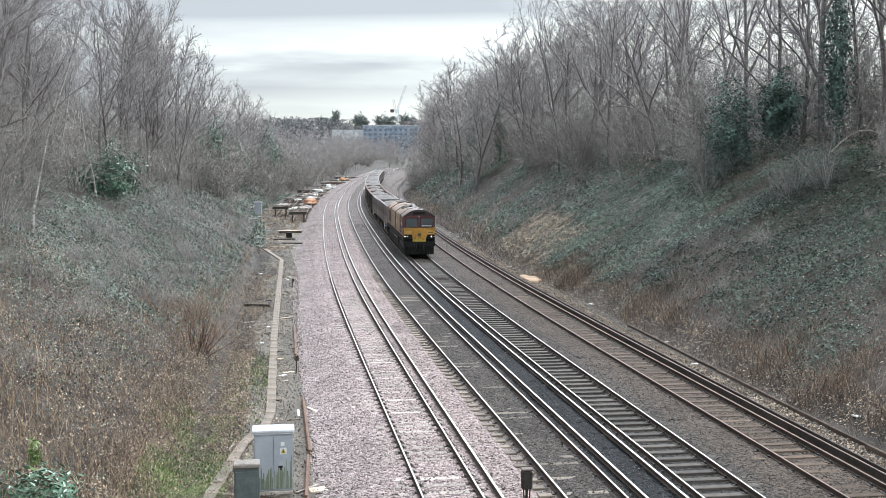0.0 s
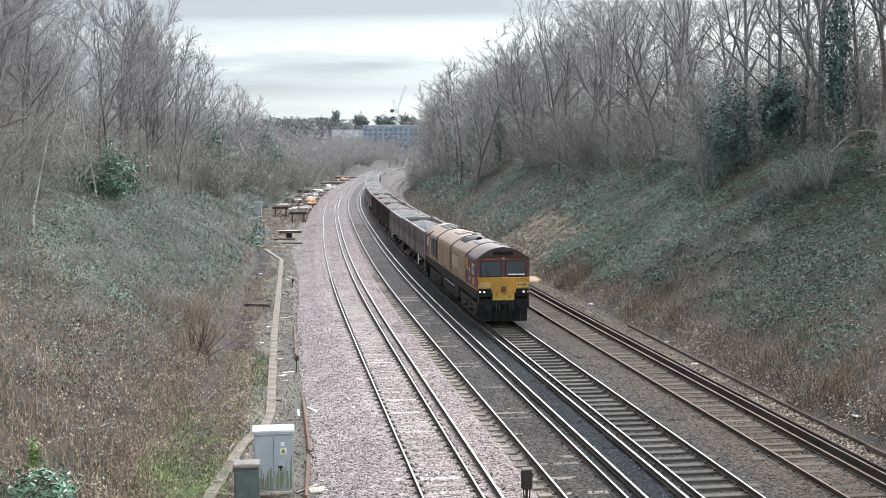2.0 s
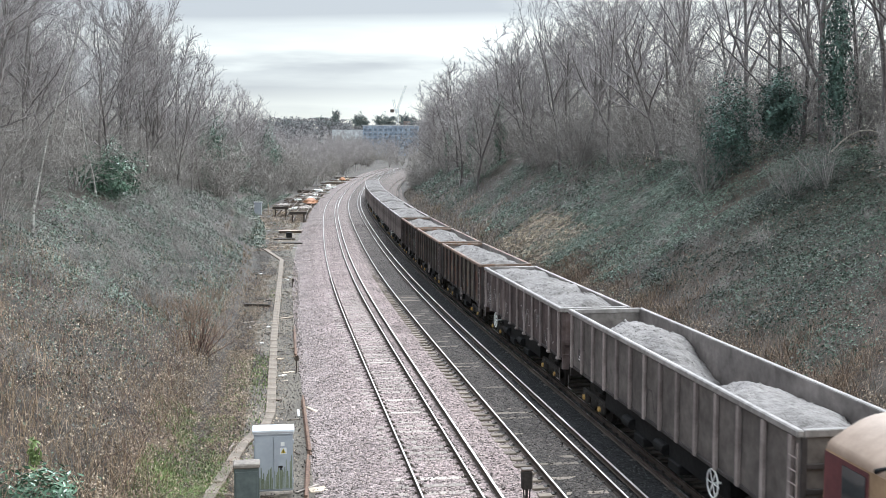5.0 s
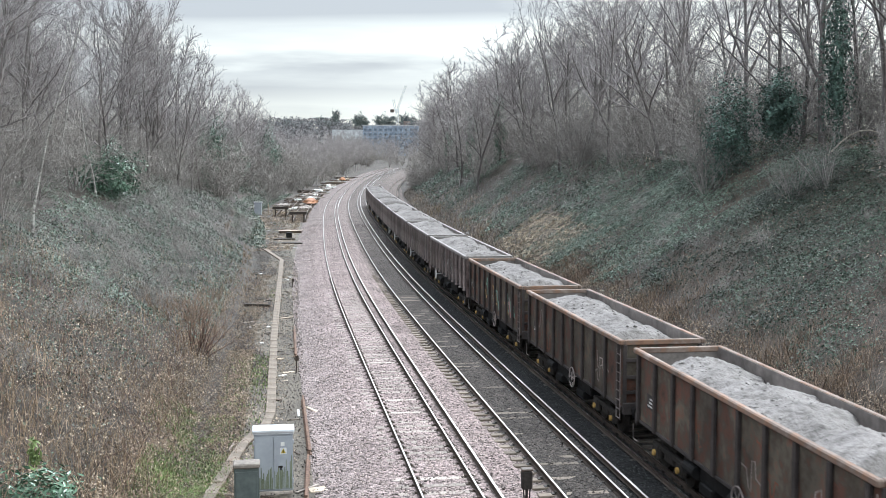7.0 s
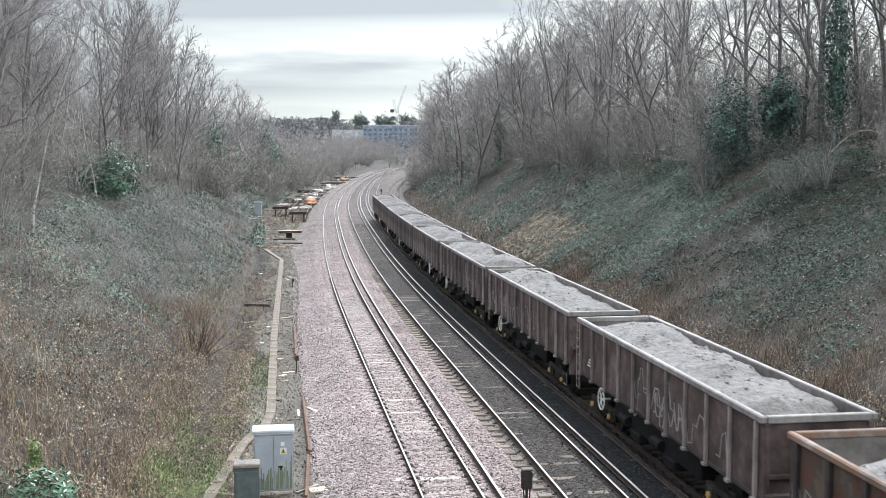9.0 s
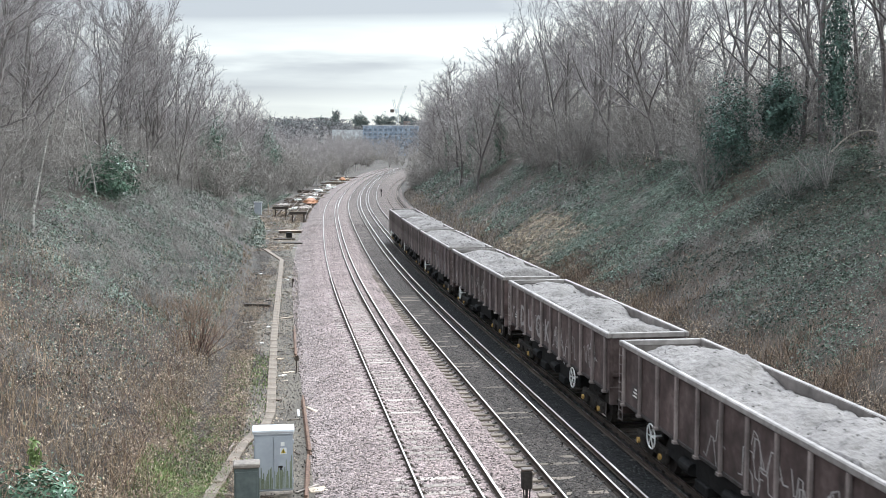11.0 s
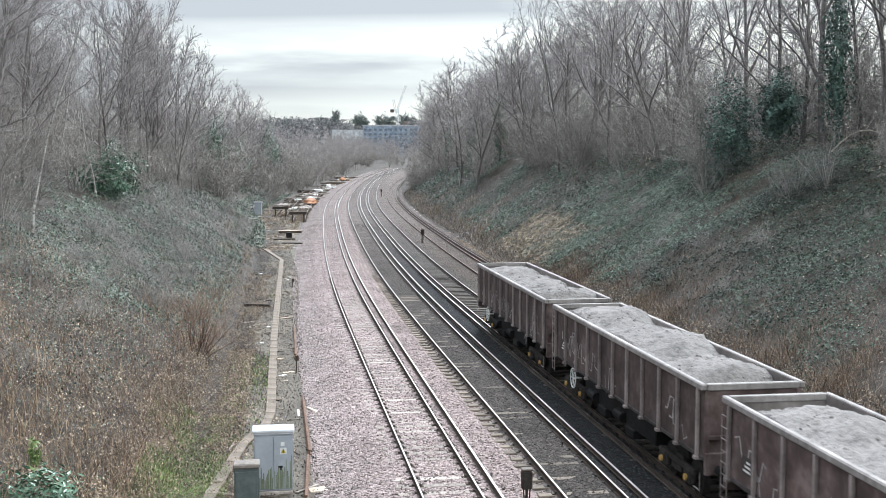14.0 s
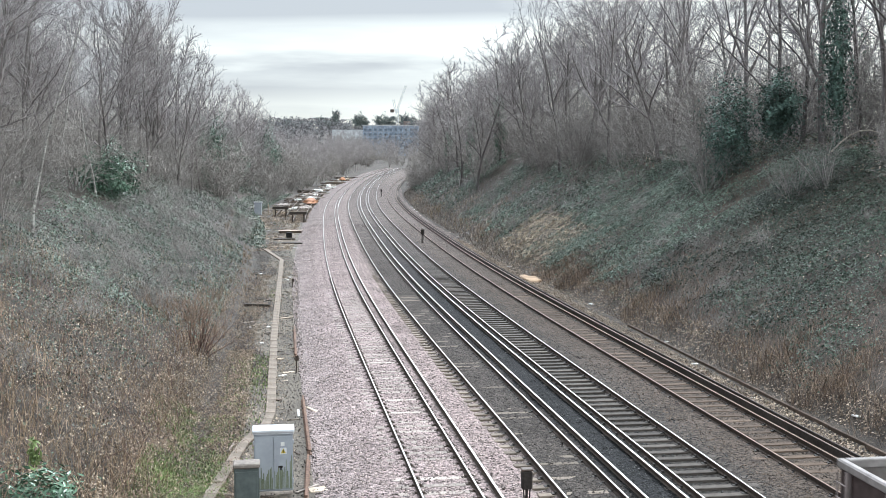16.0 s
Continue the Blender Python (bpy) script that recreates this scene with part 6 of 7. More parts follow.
        for k in range(2):
            part("cab_step", boxed(x * 1.22 - 0.1, x * 1.22 + 0.1, -8.3, -7.6, 0.6 + 0.45 * k, 0.66 + 0.45 * k, bevel=0.01), M["frame"], lo)
    for k in range(5):
        part("number_bar", boxed(0.72 + 0.09 * k, 0.77 + 0.09 * k, yf - 0.056, yf - 0.0505, 1.98, 2.08), M["black"], lo)
    part("lamp_bracket", boxed(-0.12, 0.12, yf - 0.12, yf - 0.03, 1.72, 1.95, bevel=0.02), M["soot"], lo)
    for e in (-1, 1):
        y = e * 10.15
        part("buffer_beam", boxed(-1.3, 1.3, y - 0.13 + (0.1 if e < 0 else -0.1), y + 0.13 + (0.1 if e < 0 else -0.1), 0.85, 1.3 if e < 0 else 1.6, bevel=0.03), M["black"], lo)
        buffers(lo, y, e, 1.05)
        for k in range(7):
            bm = bmesh.new()
            box(bm, -1.22 + 0.35 * k, -0.9 + 0.35 * k, y - 0.04 + e * (0.05 - 0.02 * abs(k - 3)), y + 0.04 + e * (0.05 - 0.02 * abs(k - 3)), 0.2, 0.86, bevel=0.01)
            part("plough_plate", bm, M["black"], lo)
        bm = bmesh.new()
        for x in (-0.4, -0.25, 0.3, 0.45):
            cyl(bm, (x, y + e * 0.12, 1.15), (x, y + e * 0.25, 0.75), 0.03, seg=6)
            cyl(bm, (x, y + e * 0.25, 0.75), (x * 0.8, y + e * 0.15, 0.5), 0.03, seg=6)
        part("brake_hoses", bm, M["frame"], lo)
    # underneath
    bm = bmesh.new()
    box(bm, -1.25, 1.25, -10.0, 10.0, 1.2, 1.5)
    part("underframe", bm, M["black"], lo)
    bm = boxed(-1.22, 1.22, -2.95, 2.85, 0.32, 1.18, bevel=0.12)
    part("fuel_tank", bm, M["frame"], lo, "grey fuel tank with worn paint")
    part("tank_line", boxed(-1.232, -1.222, -1.9, 2.0, 1.02, 1.07), M["white"], lo, "white line on the fuel tank")
    for y in (1.9, 0.2):
        part("air_reservoir", cyl(bmesh.new(), (-1.2, y - 0.5, 1.3), (-1.2, y + 0.5, 1.3), 0.14, seg=14), M["dusty"], lo)
    part("battery_box", boxed(-1.27, -0.9, -3.6, -2.98, 0.55, 1.3, bevel=0.03), M["dusty"], lo, "grimy equipment box")
    for yb in (-6.63, 6.63):
        b = part("bogie", boxed(-0.95, 0.95, -2.5, 2.5, 0.55, 0.85, bevel=0.04), M["frame"], lo, m=pose(0, yb, 0))
        for x in (-1, 1):
            bm = bmesh.new()
            box(bm, x * 1.08 - 0.08, x * 1.08 + 0.08, -2.75, 2.75, 0.72, 0.98, bevel=0.03)
            for q in (-2.0, 0, 2.0):
                box(bm, x * 1.1 - 0.12, x * 1.1 + 0.12, q - 0.2, q + 0.2, 0.32, 0.75, bevel=0.04)
                for w in (-0.33, 0.33):
                    cyl(bm, (x * 1.1, q + w, 0.45), (x * 1.1, q + w, 0.75), 0.1, seg=10)
            for q in (-1.0, 1.0):
                cyl(bm, (x * 1.12, q - 0.25, 0.62), (x * 1.12, q + 0.25, 0.56), 0.11, seg=10)
                box(bm, x * 1.15 - 0.03, x * 1.15 + 0.03, q - 0.4, q + 0.4, 0.3, 0.36, bevel=0.01)
            cyl(bm, (x * 1.22, -2.4, 1.02), (x * 1.22, 2.4, 1.02), 0.03, seg=6)
            part("side_frame", bm, M["dusty"], b)
        for q in (-2.0, 0, 2.0):
            wheelset(0.53, b, q)
    # the roof
    part("fan_grille", roof_sheet(-0.6, 0.6, 5.4, 8.3, 0.02), M["mesh_grille"], lo, "dark wire fan grille")
    bm = bmesh.new()
    for k in range(4):
        roof_sheet(-0.61, 0.61, 5.4 + 0.94 * k, 5.46 + 0.94 * k, 0.035, bm)
    roof_sheet(-0.02, 0.02, 5.4, 8.3, 0.038, bm)
    part("grille_bars", bm, M["soot"], lo)
    for y0, y1 in ((0.6, 1.5), (1.58, 2.5)):
        part("roof_hatch", roof_sheet(-0.55, 0.55, y0, y1, 0.025), M["roof"], lo, "bolted tan roof hatch")
    bm = bmesh.new()
    for k in range(14):
        cyl(bm, (0.75, 0.3 + 0.2 * k, 3.74), (0.75, 0.3 + 0.2 * k, 3.82), 0.03, seg=6)
    part("hatch_bolts", bm, M["frame"], lo)

    def hump(y0, y1, x0, x1, z1):
        b2 = bmesh.new()
        bmesh.ops.create_uvsphere(b2, u_segments=20, v_segments=12, radius=1, matrix=Matrix.Translation(((x0 + x1) / 2, (y0 + y1) / 2, 3.62)) @ Matrix.Diagonal(((x1 - x0) / 2, (y1 - y0) / 2, z1 - 3.62, 1)))
        return b2
    part("roof_well", roof_sheet(-0.86, -0.45, -3.6, -1.7, 0.012), M["black"], lo, "black well beside the silencer")
    part("silencer", hump(-4.2, -1.9, -0.72, 0.5, 3.98), M["soot"], lo, "sooty rounded exhaust silencer", smooth=True)
    part("intake", hump(-1.9, 0.3, -0.1, 0.65, 3.97), M["soot"], lo, smooth=True)
    part("exhaust_outlet", cyl(bmesh.new(), (-0.15, -3.85, 3.8), (-0.15, -4.15, 3.83), 0.17, 0.15, seg=18), M["black"], lo, "black exhaust outlet")
    part("roof_panel", roof_sheet(-0.6, 0.6, -6.5, -4.5, 0.008), M["roof_film"], lo, "sooty grey roof panel")
    part("cab_hatch", roof_sheet(0.1, 0.7, -7.9, -7.2, 0.04), M["roof_film"], lo)
    part("roof_aerial", cyl(bmesh.new(), (0.3, -9.4, 3.8), (0.3, -9.4, 3.95), 0.04, seg=8), M["white"], lo)
    return lo


REARS = [107.25, 123.05, 137.35, 150.95, 164.65, 180.35, 196.1, 212.5, 228.3, 244.2, 259.8, 275.5, 290.95]
KINDS = ["grey", "silver", "rusty", "rusty", "rusty"] + ["silver"] * 8


def run(t):
    """How far the train has come at t seconds."""
    return 18.78 * t - 0.018 * t * t


def train_rows(u, half):
    rows = []
    for k in range(65):
        t = k * 0.25
        a, b = at(u - half - run(t), 0.0), at(u + half - run(t), 0.0)
        d = b - a
        c = (a + b) / 2
        rows.append((t, pose(c[0], c[1], c[2], math.degrees(math.atan2(d[2], math.hypot(d[0], d[1]))), 0, math.degrees(math.atan2(-d[0], d[1])))))
    return rows


MOVING = []
loco = locomotive()
MOVING.append((loco, 68.7 + 10.15, 6.63))
front = 90.05 - 1.2
for i, (r, kind) in enumerate(zip(REARS, KINDS)):
    L = r - front - 1.2
    wg = wagon(kind, 40 + i, L, i == 8)
    if i == 8:
        for q, letter in enumerate("DUCK"):
            sprayed_word(wg, letter, -1.214, L / 2 - 0.35 - (L - 0.7) / 10 * (1.5 + q) + 0.36, 1.52, 1.15)
    MOVING.append((wg, r - L / 2, L / 2 - 2.3))
    top_of_load, clods = heap(L - 0.34, 1.14, 60 + i, {"grey": 2.0, "rusty": 2.7, "silver": 2.9}[kind], 2 if kind == "grey" else 3, 0.16 if kind == "silver" else 0.36)
    ld = tagged(new("aggregate_load", top_of_load), "pale grey crushed stone heaped in a box wagon", "aggregate", "loads of the wagons")
    part("clods", clods, None, ld, "darker broken lumps lying on the load")
    MOVING.append((ld, r - L / 2, L / 2 - 2.3))
    front = r

# ---- beside the line ----
M["grey_paint"] = surf("pale_grey_cabinet_paint", [(0.3, (0.30, 0.32, 0.36)), (0.7, (0.38, 0.40, 0.44))], scale=3, rough=0.5, bump=0.03, patch=0.12, pscale=1.2)
M["white_lid"] = surf("white_cabinet_roof", [(0.3, (0.5, 0.51, 0.55)), (0.7, (0.62, 0.63, 0.67))], scale=5, rough=0.5, bump=0.05)
M["dark_cabinet"] = surf("dark_green_grey_cabinet", [(0.3, (0.07, 0.085, 0.085)), (0.7, (0.13, 0.15, 0.15))], scale=4, rough=0.6, bump=0.1, patch=0.3)
M["algae"] = surf("green_algae_streaks", [(0.3, (0.1, 0.12, 0.07)), (0.7, (0.2, 0.22, 0.15))], scale=9, rough=0.8, bump=0.1, stretch=(3, 3, 0.3))
M["sand"] = surf("orange_builders_sand", [(0.3, (0.34, 0.235, 0.15)), (0.7, (0.47, 0.345, 0.235))], scale=12, rough=0.95, bump=0.5)
M["orange"] = surf("orange_plastic_mesh", [(0.35, (0.13, 0.06, 0.035)), (0.5, (0.36, 0.15, 0.06)), (0.65, (0.48, 0.27, 0.15))], scale=3, rough=0.7, bump=0.3)
M["pale_board"] = surf("pale_sawn_boards", [(0.3, (0.42, 0.34, 0.26)), (0.7, (0.62, 0.53, 0.43))], scale=8, rough=0.8, bump=0.2, rnd=0.2)
M["plastic_white"] = surf("white_sacks", [(0.3, (0.5, 0.49, 0.48)), (0.7, (0.72, 0.71, 0.7))], scale=6, rough=0.7, bump=0.3, rnd=0.2)
M["brick_far"] = surf("distant_brick", [(0.3, (0.25, 0.2, 0.18)), (0.7, (0.36, 0.3, 0.27))], scale=1, rough=0.9, bump=0)
M["blue_sheet"] = surf("blue_grey_scaffold_sheeting", [(0.3, (0.24, 0.3, 0.4)), (0.7, (0.4, 0.46, 0.56))], scale=0.3, rough=0.7, bump=0)
M["pale_wall"] = surf("pale_rendered_wall", [(0.3, (0.45, 0.46, 0.48)), (0.7, (0.6, 0.61, 0.63))], scale=0.4, rough=0.8, bump=0)


def cess(s, off):
    return float(land(s, off))


def relay_cabinet():
    c = thing("relay_cabinet", "pale grey steel relay cabinet with white roof and algae-stained doors", "cabinet", m=place(6.25, -11.36, cess(6.25, -11.36) + 0.02))
    part("plinth", boxed(-0.5, 0.5, -0.26, 0.26, -0.15, 0.08, bevel=0.02), M["concrete"], c)
    part("body", boxed(-0.51, 0.51, -0.25, 0.25, 0.08, 1.62, bevel=0.015), M["grey_paint"], c)
    for x0, x1 in ((-0.485, -0.005), (0.005, 0.485)):
        part("door", boxed(x0, x1, -0.275, -0.252, 0.14, 1.56, bevel=0.008), M["grey_paint"], c)
    bm = boxed(-0.55, 0.55, -0.33, 0.33, 1.66, 1.74, bevel=0.02)
    box(bm, -0.53, 0.53, -0.3, 0.3, 1.622, 1.66)
    part("roof", bm, M["white_lid"], c, "white folded steel roof")
    part("notice", boxed(0.19, 0.29, -0.281, -0.276, 1.3, 1.4), M["white"], c, "small white square label")
    part("warning_sign", boxed(0.17, 0.34, -0.281, -0.276, 1.08, 1.25), M["white"], c, "white label with yellow electricity warning triangle")
    bm = bmesh.new()
    f = [bm.verts.new(v) for v in ((0.185, -0.283, 1.1), (0.325, -0.283, 1.1), (0.255, -0.283, 1.235))]
    bm.faces.new(f)
    bmesh.ops.solidify(bm, geom=bm.faces[:], thickness=0.002)
    part("warning_triangle", bm, M["lemon"], c)
    part("warning_mark", boxed(0.247, 0.263, -0.288, -0.2855, 1.12, 1.2), M["black"], c)
    part("lock", boxed(0.12, 0.24, -0.295, -0.276, 0.72, 0.77, bevel=0.006), M["iron"], c)
    part("lock_handle", boxed(0.17, 0.21, -0.305, -0.2955, 0.66, 0.77, bevel=0.006), M["black"], c)
    rr = random.Random(3)
    for x0, x1 in ((-0.48, -0.01), (0.01, 0.48)):
        for k in range(14):
            x = x0 + (x1 - x0) * (k + 0.5) / 14
            h = rr.uniform(0.25, 0.75) * (1.2 if x > 0.3 else 0.85)
            part("algae_streak", boxed(x - 0.012 * rr.uniform(0.5, 1.4), x + 0.012 * rr.uniform(0.5, 1.4), -0.2775, -0.2755, 0.15, 0.15 + h), M["algae"], c)
    for z in (0.3, 1.35):
        part("hinge", boxed(-0.53, -0.49, -0.285, -0.24, z, z + 0.1), M["grey_paint"], c)
        part("hinge", boxed(0.49, 0.53, -0.285, -0.24, z, z + 0.1), M["grey_paint"], c)


def small_cabinet():
    c = thing("location_box", "small dark grey-green cabinet with stained pale lid", "cabinet", m=place(4.75, -12.03, cess(4.75, -12.03) + 0.02))
    part("body", boxed(-0.31, 0.31, -0.2, 0.2, -0.1, 1.13, bevel=0.015), M["dark_cabinet"], c)
    part("door", boxed(-0.27, 0.27, -0.222, -0.202, 0.05, 1.05, bevel=0.008), M["dark_cabinet"], c)
    part("lid", boxed(-0.335, 0.335, -0.25, 0.25, 1.134, 1.25, bevel=0.03), M["concrete"], c, "pale mossy lid")


def trough():
    t = thing("cable_trough", "line of pale concrete cable trough lids along the cess", "cable trough", kind="structure")
    way = [(-8, -14.6), (4, -13.3), (11.2, -12.3), (13.6, -11.62), (15.2, -11.46), (31.3, -11.34), (71, -11.34), (78.7, -12.57), (88, -14.3)]
    pts = [at(s, o, cess(s, o) + 0.1) for s, o in way]
    lid = boxed(-0.165, 0.165, -0.49, 0.49, -0.2, 0.0, bevel=0.012)
    me = bpy.data.meshes.new("lid")
    lid.to_mesh(me)
    lid.free()
    me.materials.append(M["trough"])
    rr = random.Random(8)
    for a, b in zip(pts, pts[1:]):
        d = b - a
        ln = float(np.hypot(d[0], d[1]))
        n = max(1, round(ln))
        for k in range(n):
            p = a + d * ((k + 0.5) / n)
            ob = part("lid", me, None, t)
            ob.matrix_basis = pose(p[0], p[1], p[2] + rr.uniform(-0.005, 0.005), 0, rr.uniform(-1.0, 1.0), math.degrees(math.atan2(-d[0], d[1])) + rr.uniform(-1.5, 1.5)) @ Matrix.Diagonal((1, ln / n, 1, 1))


M["old_rust"] = surf("flaking_brown_rust", [(0.3, (0.1, 0.058, 0.042)), (0.7, (0.23, 0.145, 0.105))], scale=9, rough=0.85, bump=0.3)
M["trough"] = surf("weathered_trough_concrete", [(0.3, (0.17, 0.138, 0.112)), (0.7, (0.27, 0.226, 0.188))], scale=6, rough=0.9, bump=0.3, rnd=0.06)
relay_cabinet()
small_cabinet()
trough()
for s0, s1, off, ang in ((9.7, 17.4, -10.3, 0.0), (5.2, 9.2, -10.45, 2.5), (26, 34, -10.35, 0.5)):
    sp = [(o, z + 0.16) for o, z in RAIL]
    ss = np.linspace(s0, s1, 6)
    mid = (s0 + s1) / 2
    me = sweep("old_rail", [(o, z - 0.42) for o, z in sp], ss, lambda s: off + np.sin(radians(ang)) * (np.asarray(s) - mid), [M["old_rust"], M["old_rust"]], RAIL_I)
    tagged(new("old_rail", me), "length of rusty old rail lying beside the ballast", "rail", "old rails")


def lineside_post(s, off, h, w, label):
    t = thing("lineside_post", label, "post", "lineside posts", m=place(s, off, -0.26))
    part("post", cyl(bmesh.new(), (0, 0, 0), (0, 0, h - 0.1), 0.035, seg=8), M["iron"], t)
    part("box", boxed(-w / 2, w / 2, -w * 0.4, w * 0.4, h - 0.52, h - 0.05, bevel=0.03), M["iron"], t)
    part("cap", boxed(-w / 2 - 0.02, w / 2 + 0.02, -w * 0.45, w * 0.45, h - 0.05, h, bevel=0.02), M["soot"], t)
    bm = bmesh.new()
    for x in (-w * 0.35, w * 0.3):
        cyl(bm, (x, -0.04, h - 0.5), (x * 0.6, -0.05, 0.02), 0.018, seg=6)
    part("cable", bm, M["black"], t)


lineside_post(3.3, -5.14, 1.02, 0.26, "short dark post with a junction box and cables")
lineside_post(84.2, 1.75, 1.5, 0.34, "short dark post with a box between the tracks")
lineside_post(197, 1.75, 1.5, 0.34, "short dark post with a box between the tracks")
for s, off, h in ((22.3, -10.45, 0.75), (52, -10.3, 0.6)):
    t = thing("marker_stake", "thin rusty stake standing at the ballast edge", "stake", "stakes", m=place(s, off, cess(s, off)))
    part("stake", cyl(bmesh.new(), (0, 0, -0.1), (0.05, 0, h), 0.02, seg=6), M["rail_side"], t)
    part("plate", boxed(-0.02, 0.12, -0.012, 0.012, h - 0.2, h), M["rail_side"], t)


def part_mesh(name, bm, mat):
    me = bpy.data.meshes.new(name)
    bm.to_mesh(me)
    bm.free()
    me.materials.append(mat)
    return me


edge = thing("timber_edging", "weathered brown timber edging along the foot of the bank", "edging", kind="structure")
plank = part_mesh("plank", boxed(-0.05, 0.05, -1.18, 1.18, -0.12, 0.1, bevel=0.012), M["old_timber"])
for k in range(14):
    s = -1 + 2.4 * k
    part("plank", plank, None, edge, m=place(s, 6.15 + 0.012 * s, float(land(s, 6.15)) + 0.1, 0.6 * math.sin(5.0 * k)))


def mound(name, label, s, off, rx, ry, h, mat, seed, category, z=None):
    bm = bmesh.new()
    bmesh.ops.create_icosphere(bm, subdivisions=3, radius=1)
    for v in bm.verts:
        k = 1 + 0.4 * noise.noise(v.co * 1.9 + Vector((seed, 0, 0))) + 0.22 * noise.noise(v.co * 5 + Vector((0, seed, 0)))
        v.co = Vector((v.co.x * rx * k, v.co.y * ry * k, max(-0.1, v.co.z) * h * k))
    me = bpy.data.meshes.new(name)
    bm.to_mesh(me)
    bm.free()
    me.materials.append(mat)
    me.polygons.foreach_set("use_smooth", np.ones(len(me.polygons), bool))
    ob = tagged(new(name, me), label, category)
    ob.matrix_basis = place(s, off, cess(s, off) if z is None else z)
    return ob


mound("sand_pile", "spilled heap of pale orange sand at the bank's foot", 53.5, 6.3, 0.8, 2.2, 0.16, M["sand"], 2, "sand", z=-0.3)


def board(s, off, w, l, h, turn, mat, label, name="board", lift=0.0, category="board", tiltx=0.0):
    ob = tagged(new(name, part_mesh(name, boxed(-w / 2, w / 2, -l / 2, l / 2, 0, h, bevel=0.01), mat)), label, category, "scattered debris")
    ob.matrix_basis = place(s, off, cess(s, off) + lift, turn) @ pose(0, 0, 0, tiltx)
    return ob


for s, off, w, l, turn, mat, lab in ((22.6, -10.75, 0.5, 0.25, 20, "pale_board", "pale broken board lying in the cess"), (22.0, -11.0, 0.35, 0.2, 60, "plastic_white", "scrap of white plastic"), (15.8, -10.05, 0.12, 0.9, 25, "pale_board", "pale splintered plank at the ballast edge"),
                                     (6.2, -10.2, 0.5, 0.4, 15, "pale_board", "pale broken board lying in the cess"), (23.4, -9.95, 0.45, 0.18, 80, "rail_side", "rusty steel plate at the ballast edge"), (43, -12.35, 0.2, 1.6, 70, "black_board", "dark plank lying in the cess"),
                                     (46, -12.0, 0.25, 1.2, 40, "black_board", "dark plank lying in the cess"), (94, -11.7, 0.4, 2.2, 95, "black_board", "dark timber lying in the cess"), (88.5, -10.8, 0.4, 2.0, 80, "black_board", "dark timber lying in the cess"),
                                     (30, -11.9, 0.18, 0.3, 10, "plastic_white", "scrap of white plastic"), (35, -12.6, 0.2, 0.2, 10, "plastic_white", "scrap of white plastic"), (12, -11.6, 0.15, 0.2, 50, "plastic_white", "scrap of white plastic"),
                                     (14.8, 6.4, 0.22, 0.16, 30, "plastic_white", "scrap of white plastic"), (27, 6.6, 0.2, 0.14, 70, "plastic_white", "scrap of white plastic"), (9.5, 7.0, 0.16, 0.28, 10, "plastic_white", "white plastic cup lying in dead leaves"),
                                     (104, -11.4, 2.6, 0.9, 5, "pale_board", "pale slab laid on timbers"), (39, 6.8, 0.25, 0.2, 10, "plastic_white", "scrap of white plastic"), (92, 7.3, 0.5, 0.6, 20, "plastic_white", "white sack at the bank's foot")):
    board(s, off, w, l, 0.05 if l < 1.5 else 0.16, turn, M[mat], lab, lift=0.0 if w < 2 else 0.25)
board(104, -11.4, 2.5, 0.85, 0.245, 5, M["old_timber"], "stack of dark timbers under a slab", "timber_stack", category="timber")
board(96.5, -11.3, 0.55, 0.55, 0.6, 10, M["black"], "small black steel box in the cess", "steel_box", category="box")


def buffer_stop(s, off, turn):
    t = thing("buffer_stop", "old dark timber and rail buffer stop", "buffer stop", "buffer stops", m=place(s, off, -0.3, turn))
    part("beam", boxed(-1.1, 1.1, -0.16, 0.16, 0.95, 1.3, bevel=0.03), M["black_board"], t, "dark timber cross beam")
    for x in (-0.75, 0.75):
        part("upright", boxed(x - 0.08, x + 0.08, 0.1, 0.3, -0.1, 1.2, bevel=0.02), M["rail_side"], t)
        part("strut", cyl(bmesh.new(), (x, 0.3, 1.1), (x, 1.9, 0.05), 0.07, seg=8), M["rail_side"], t)
        part("strut", cyl(bmesh.new(), (x, 0.2, 0.5), (x * 1.05, 1.0, 0.05), 0.05, seg=8), M["rail_side"], t)


buffer_stop(135, -13.7, 0)
buffer_stop(122, -10.9, 0)


def siding(s0, off, s1, drift):
    tr = thing("siding_track", "rusty disused siding track overgrown with weeds", "railway track", "sidings", kind="structure")
    ss = np.arange(s0, s1, 3.0)
    sh = lambda s: off + drift * (np.asarray(s) - s0)
    for d in (-0.7525, 0.7525):
        part("rail", sweep("rail", [(o + d, z - 0.2) for o, z in RAIL], ss, sh, [M["rail_side"], M["rail_dull"]], RAIL_I), None, tr)
    for k in range(int((s1 - s0) / 1.4)):
        s = s0 + 1.4 * k
        part("sleeper", SL_OLD, None, tr, m=place(s, float(sh(s)), -0.22))


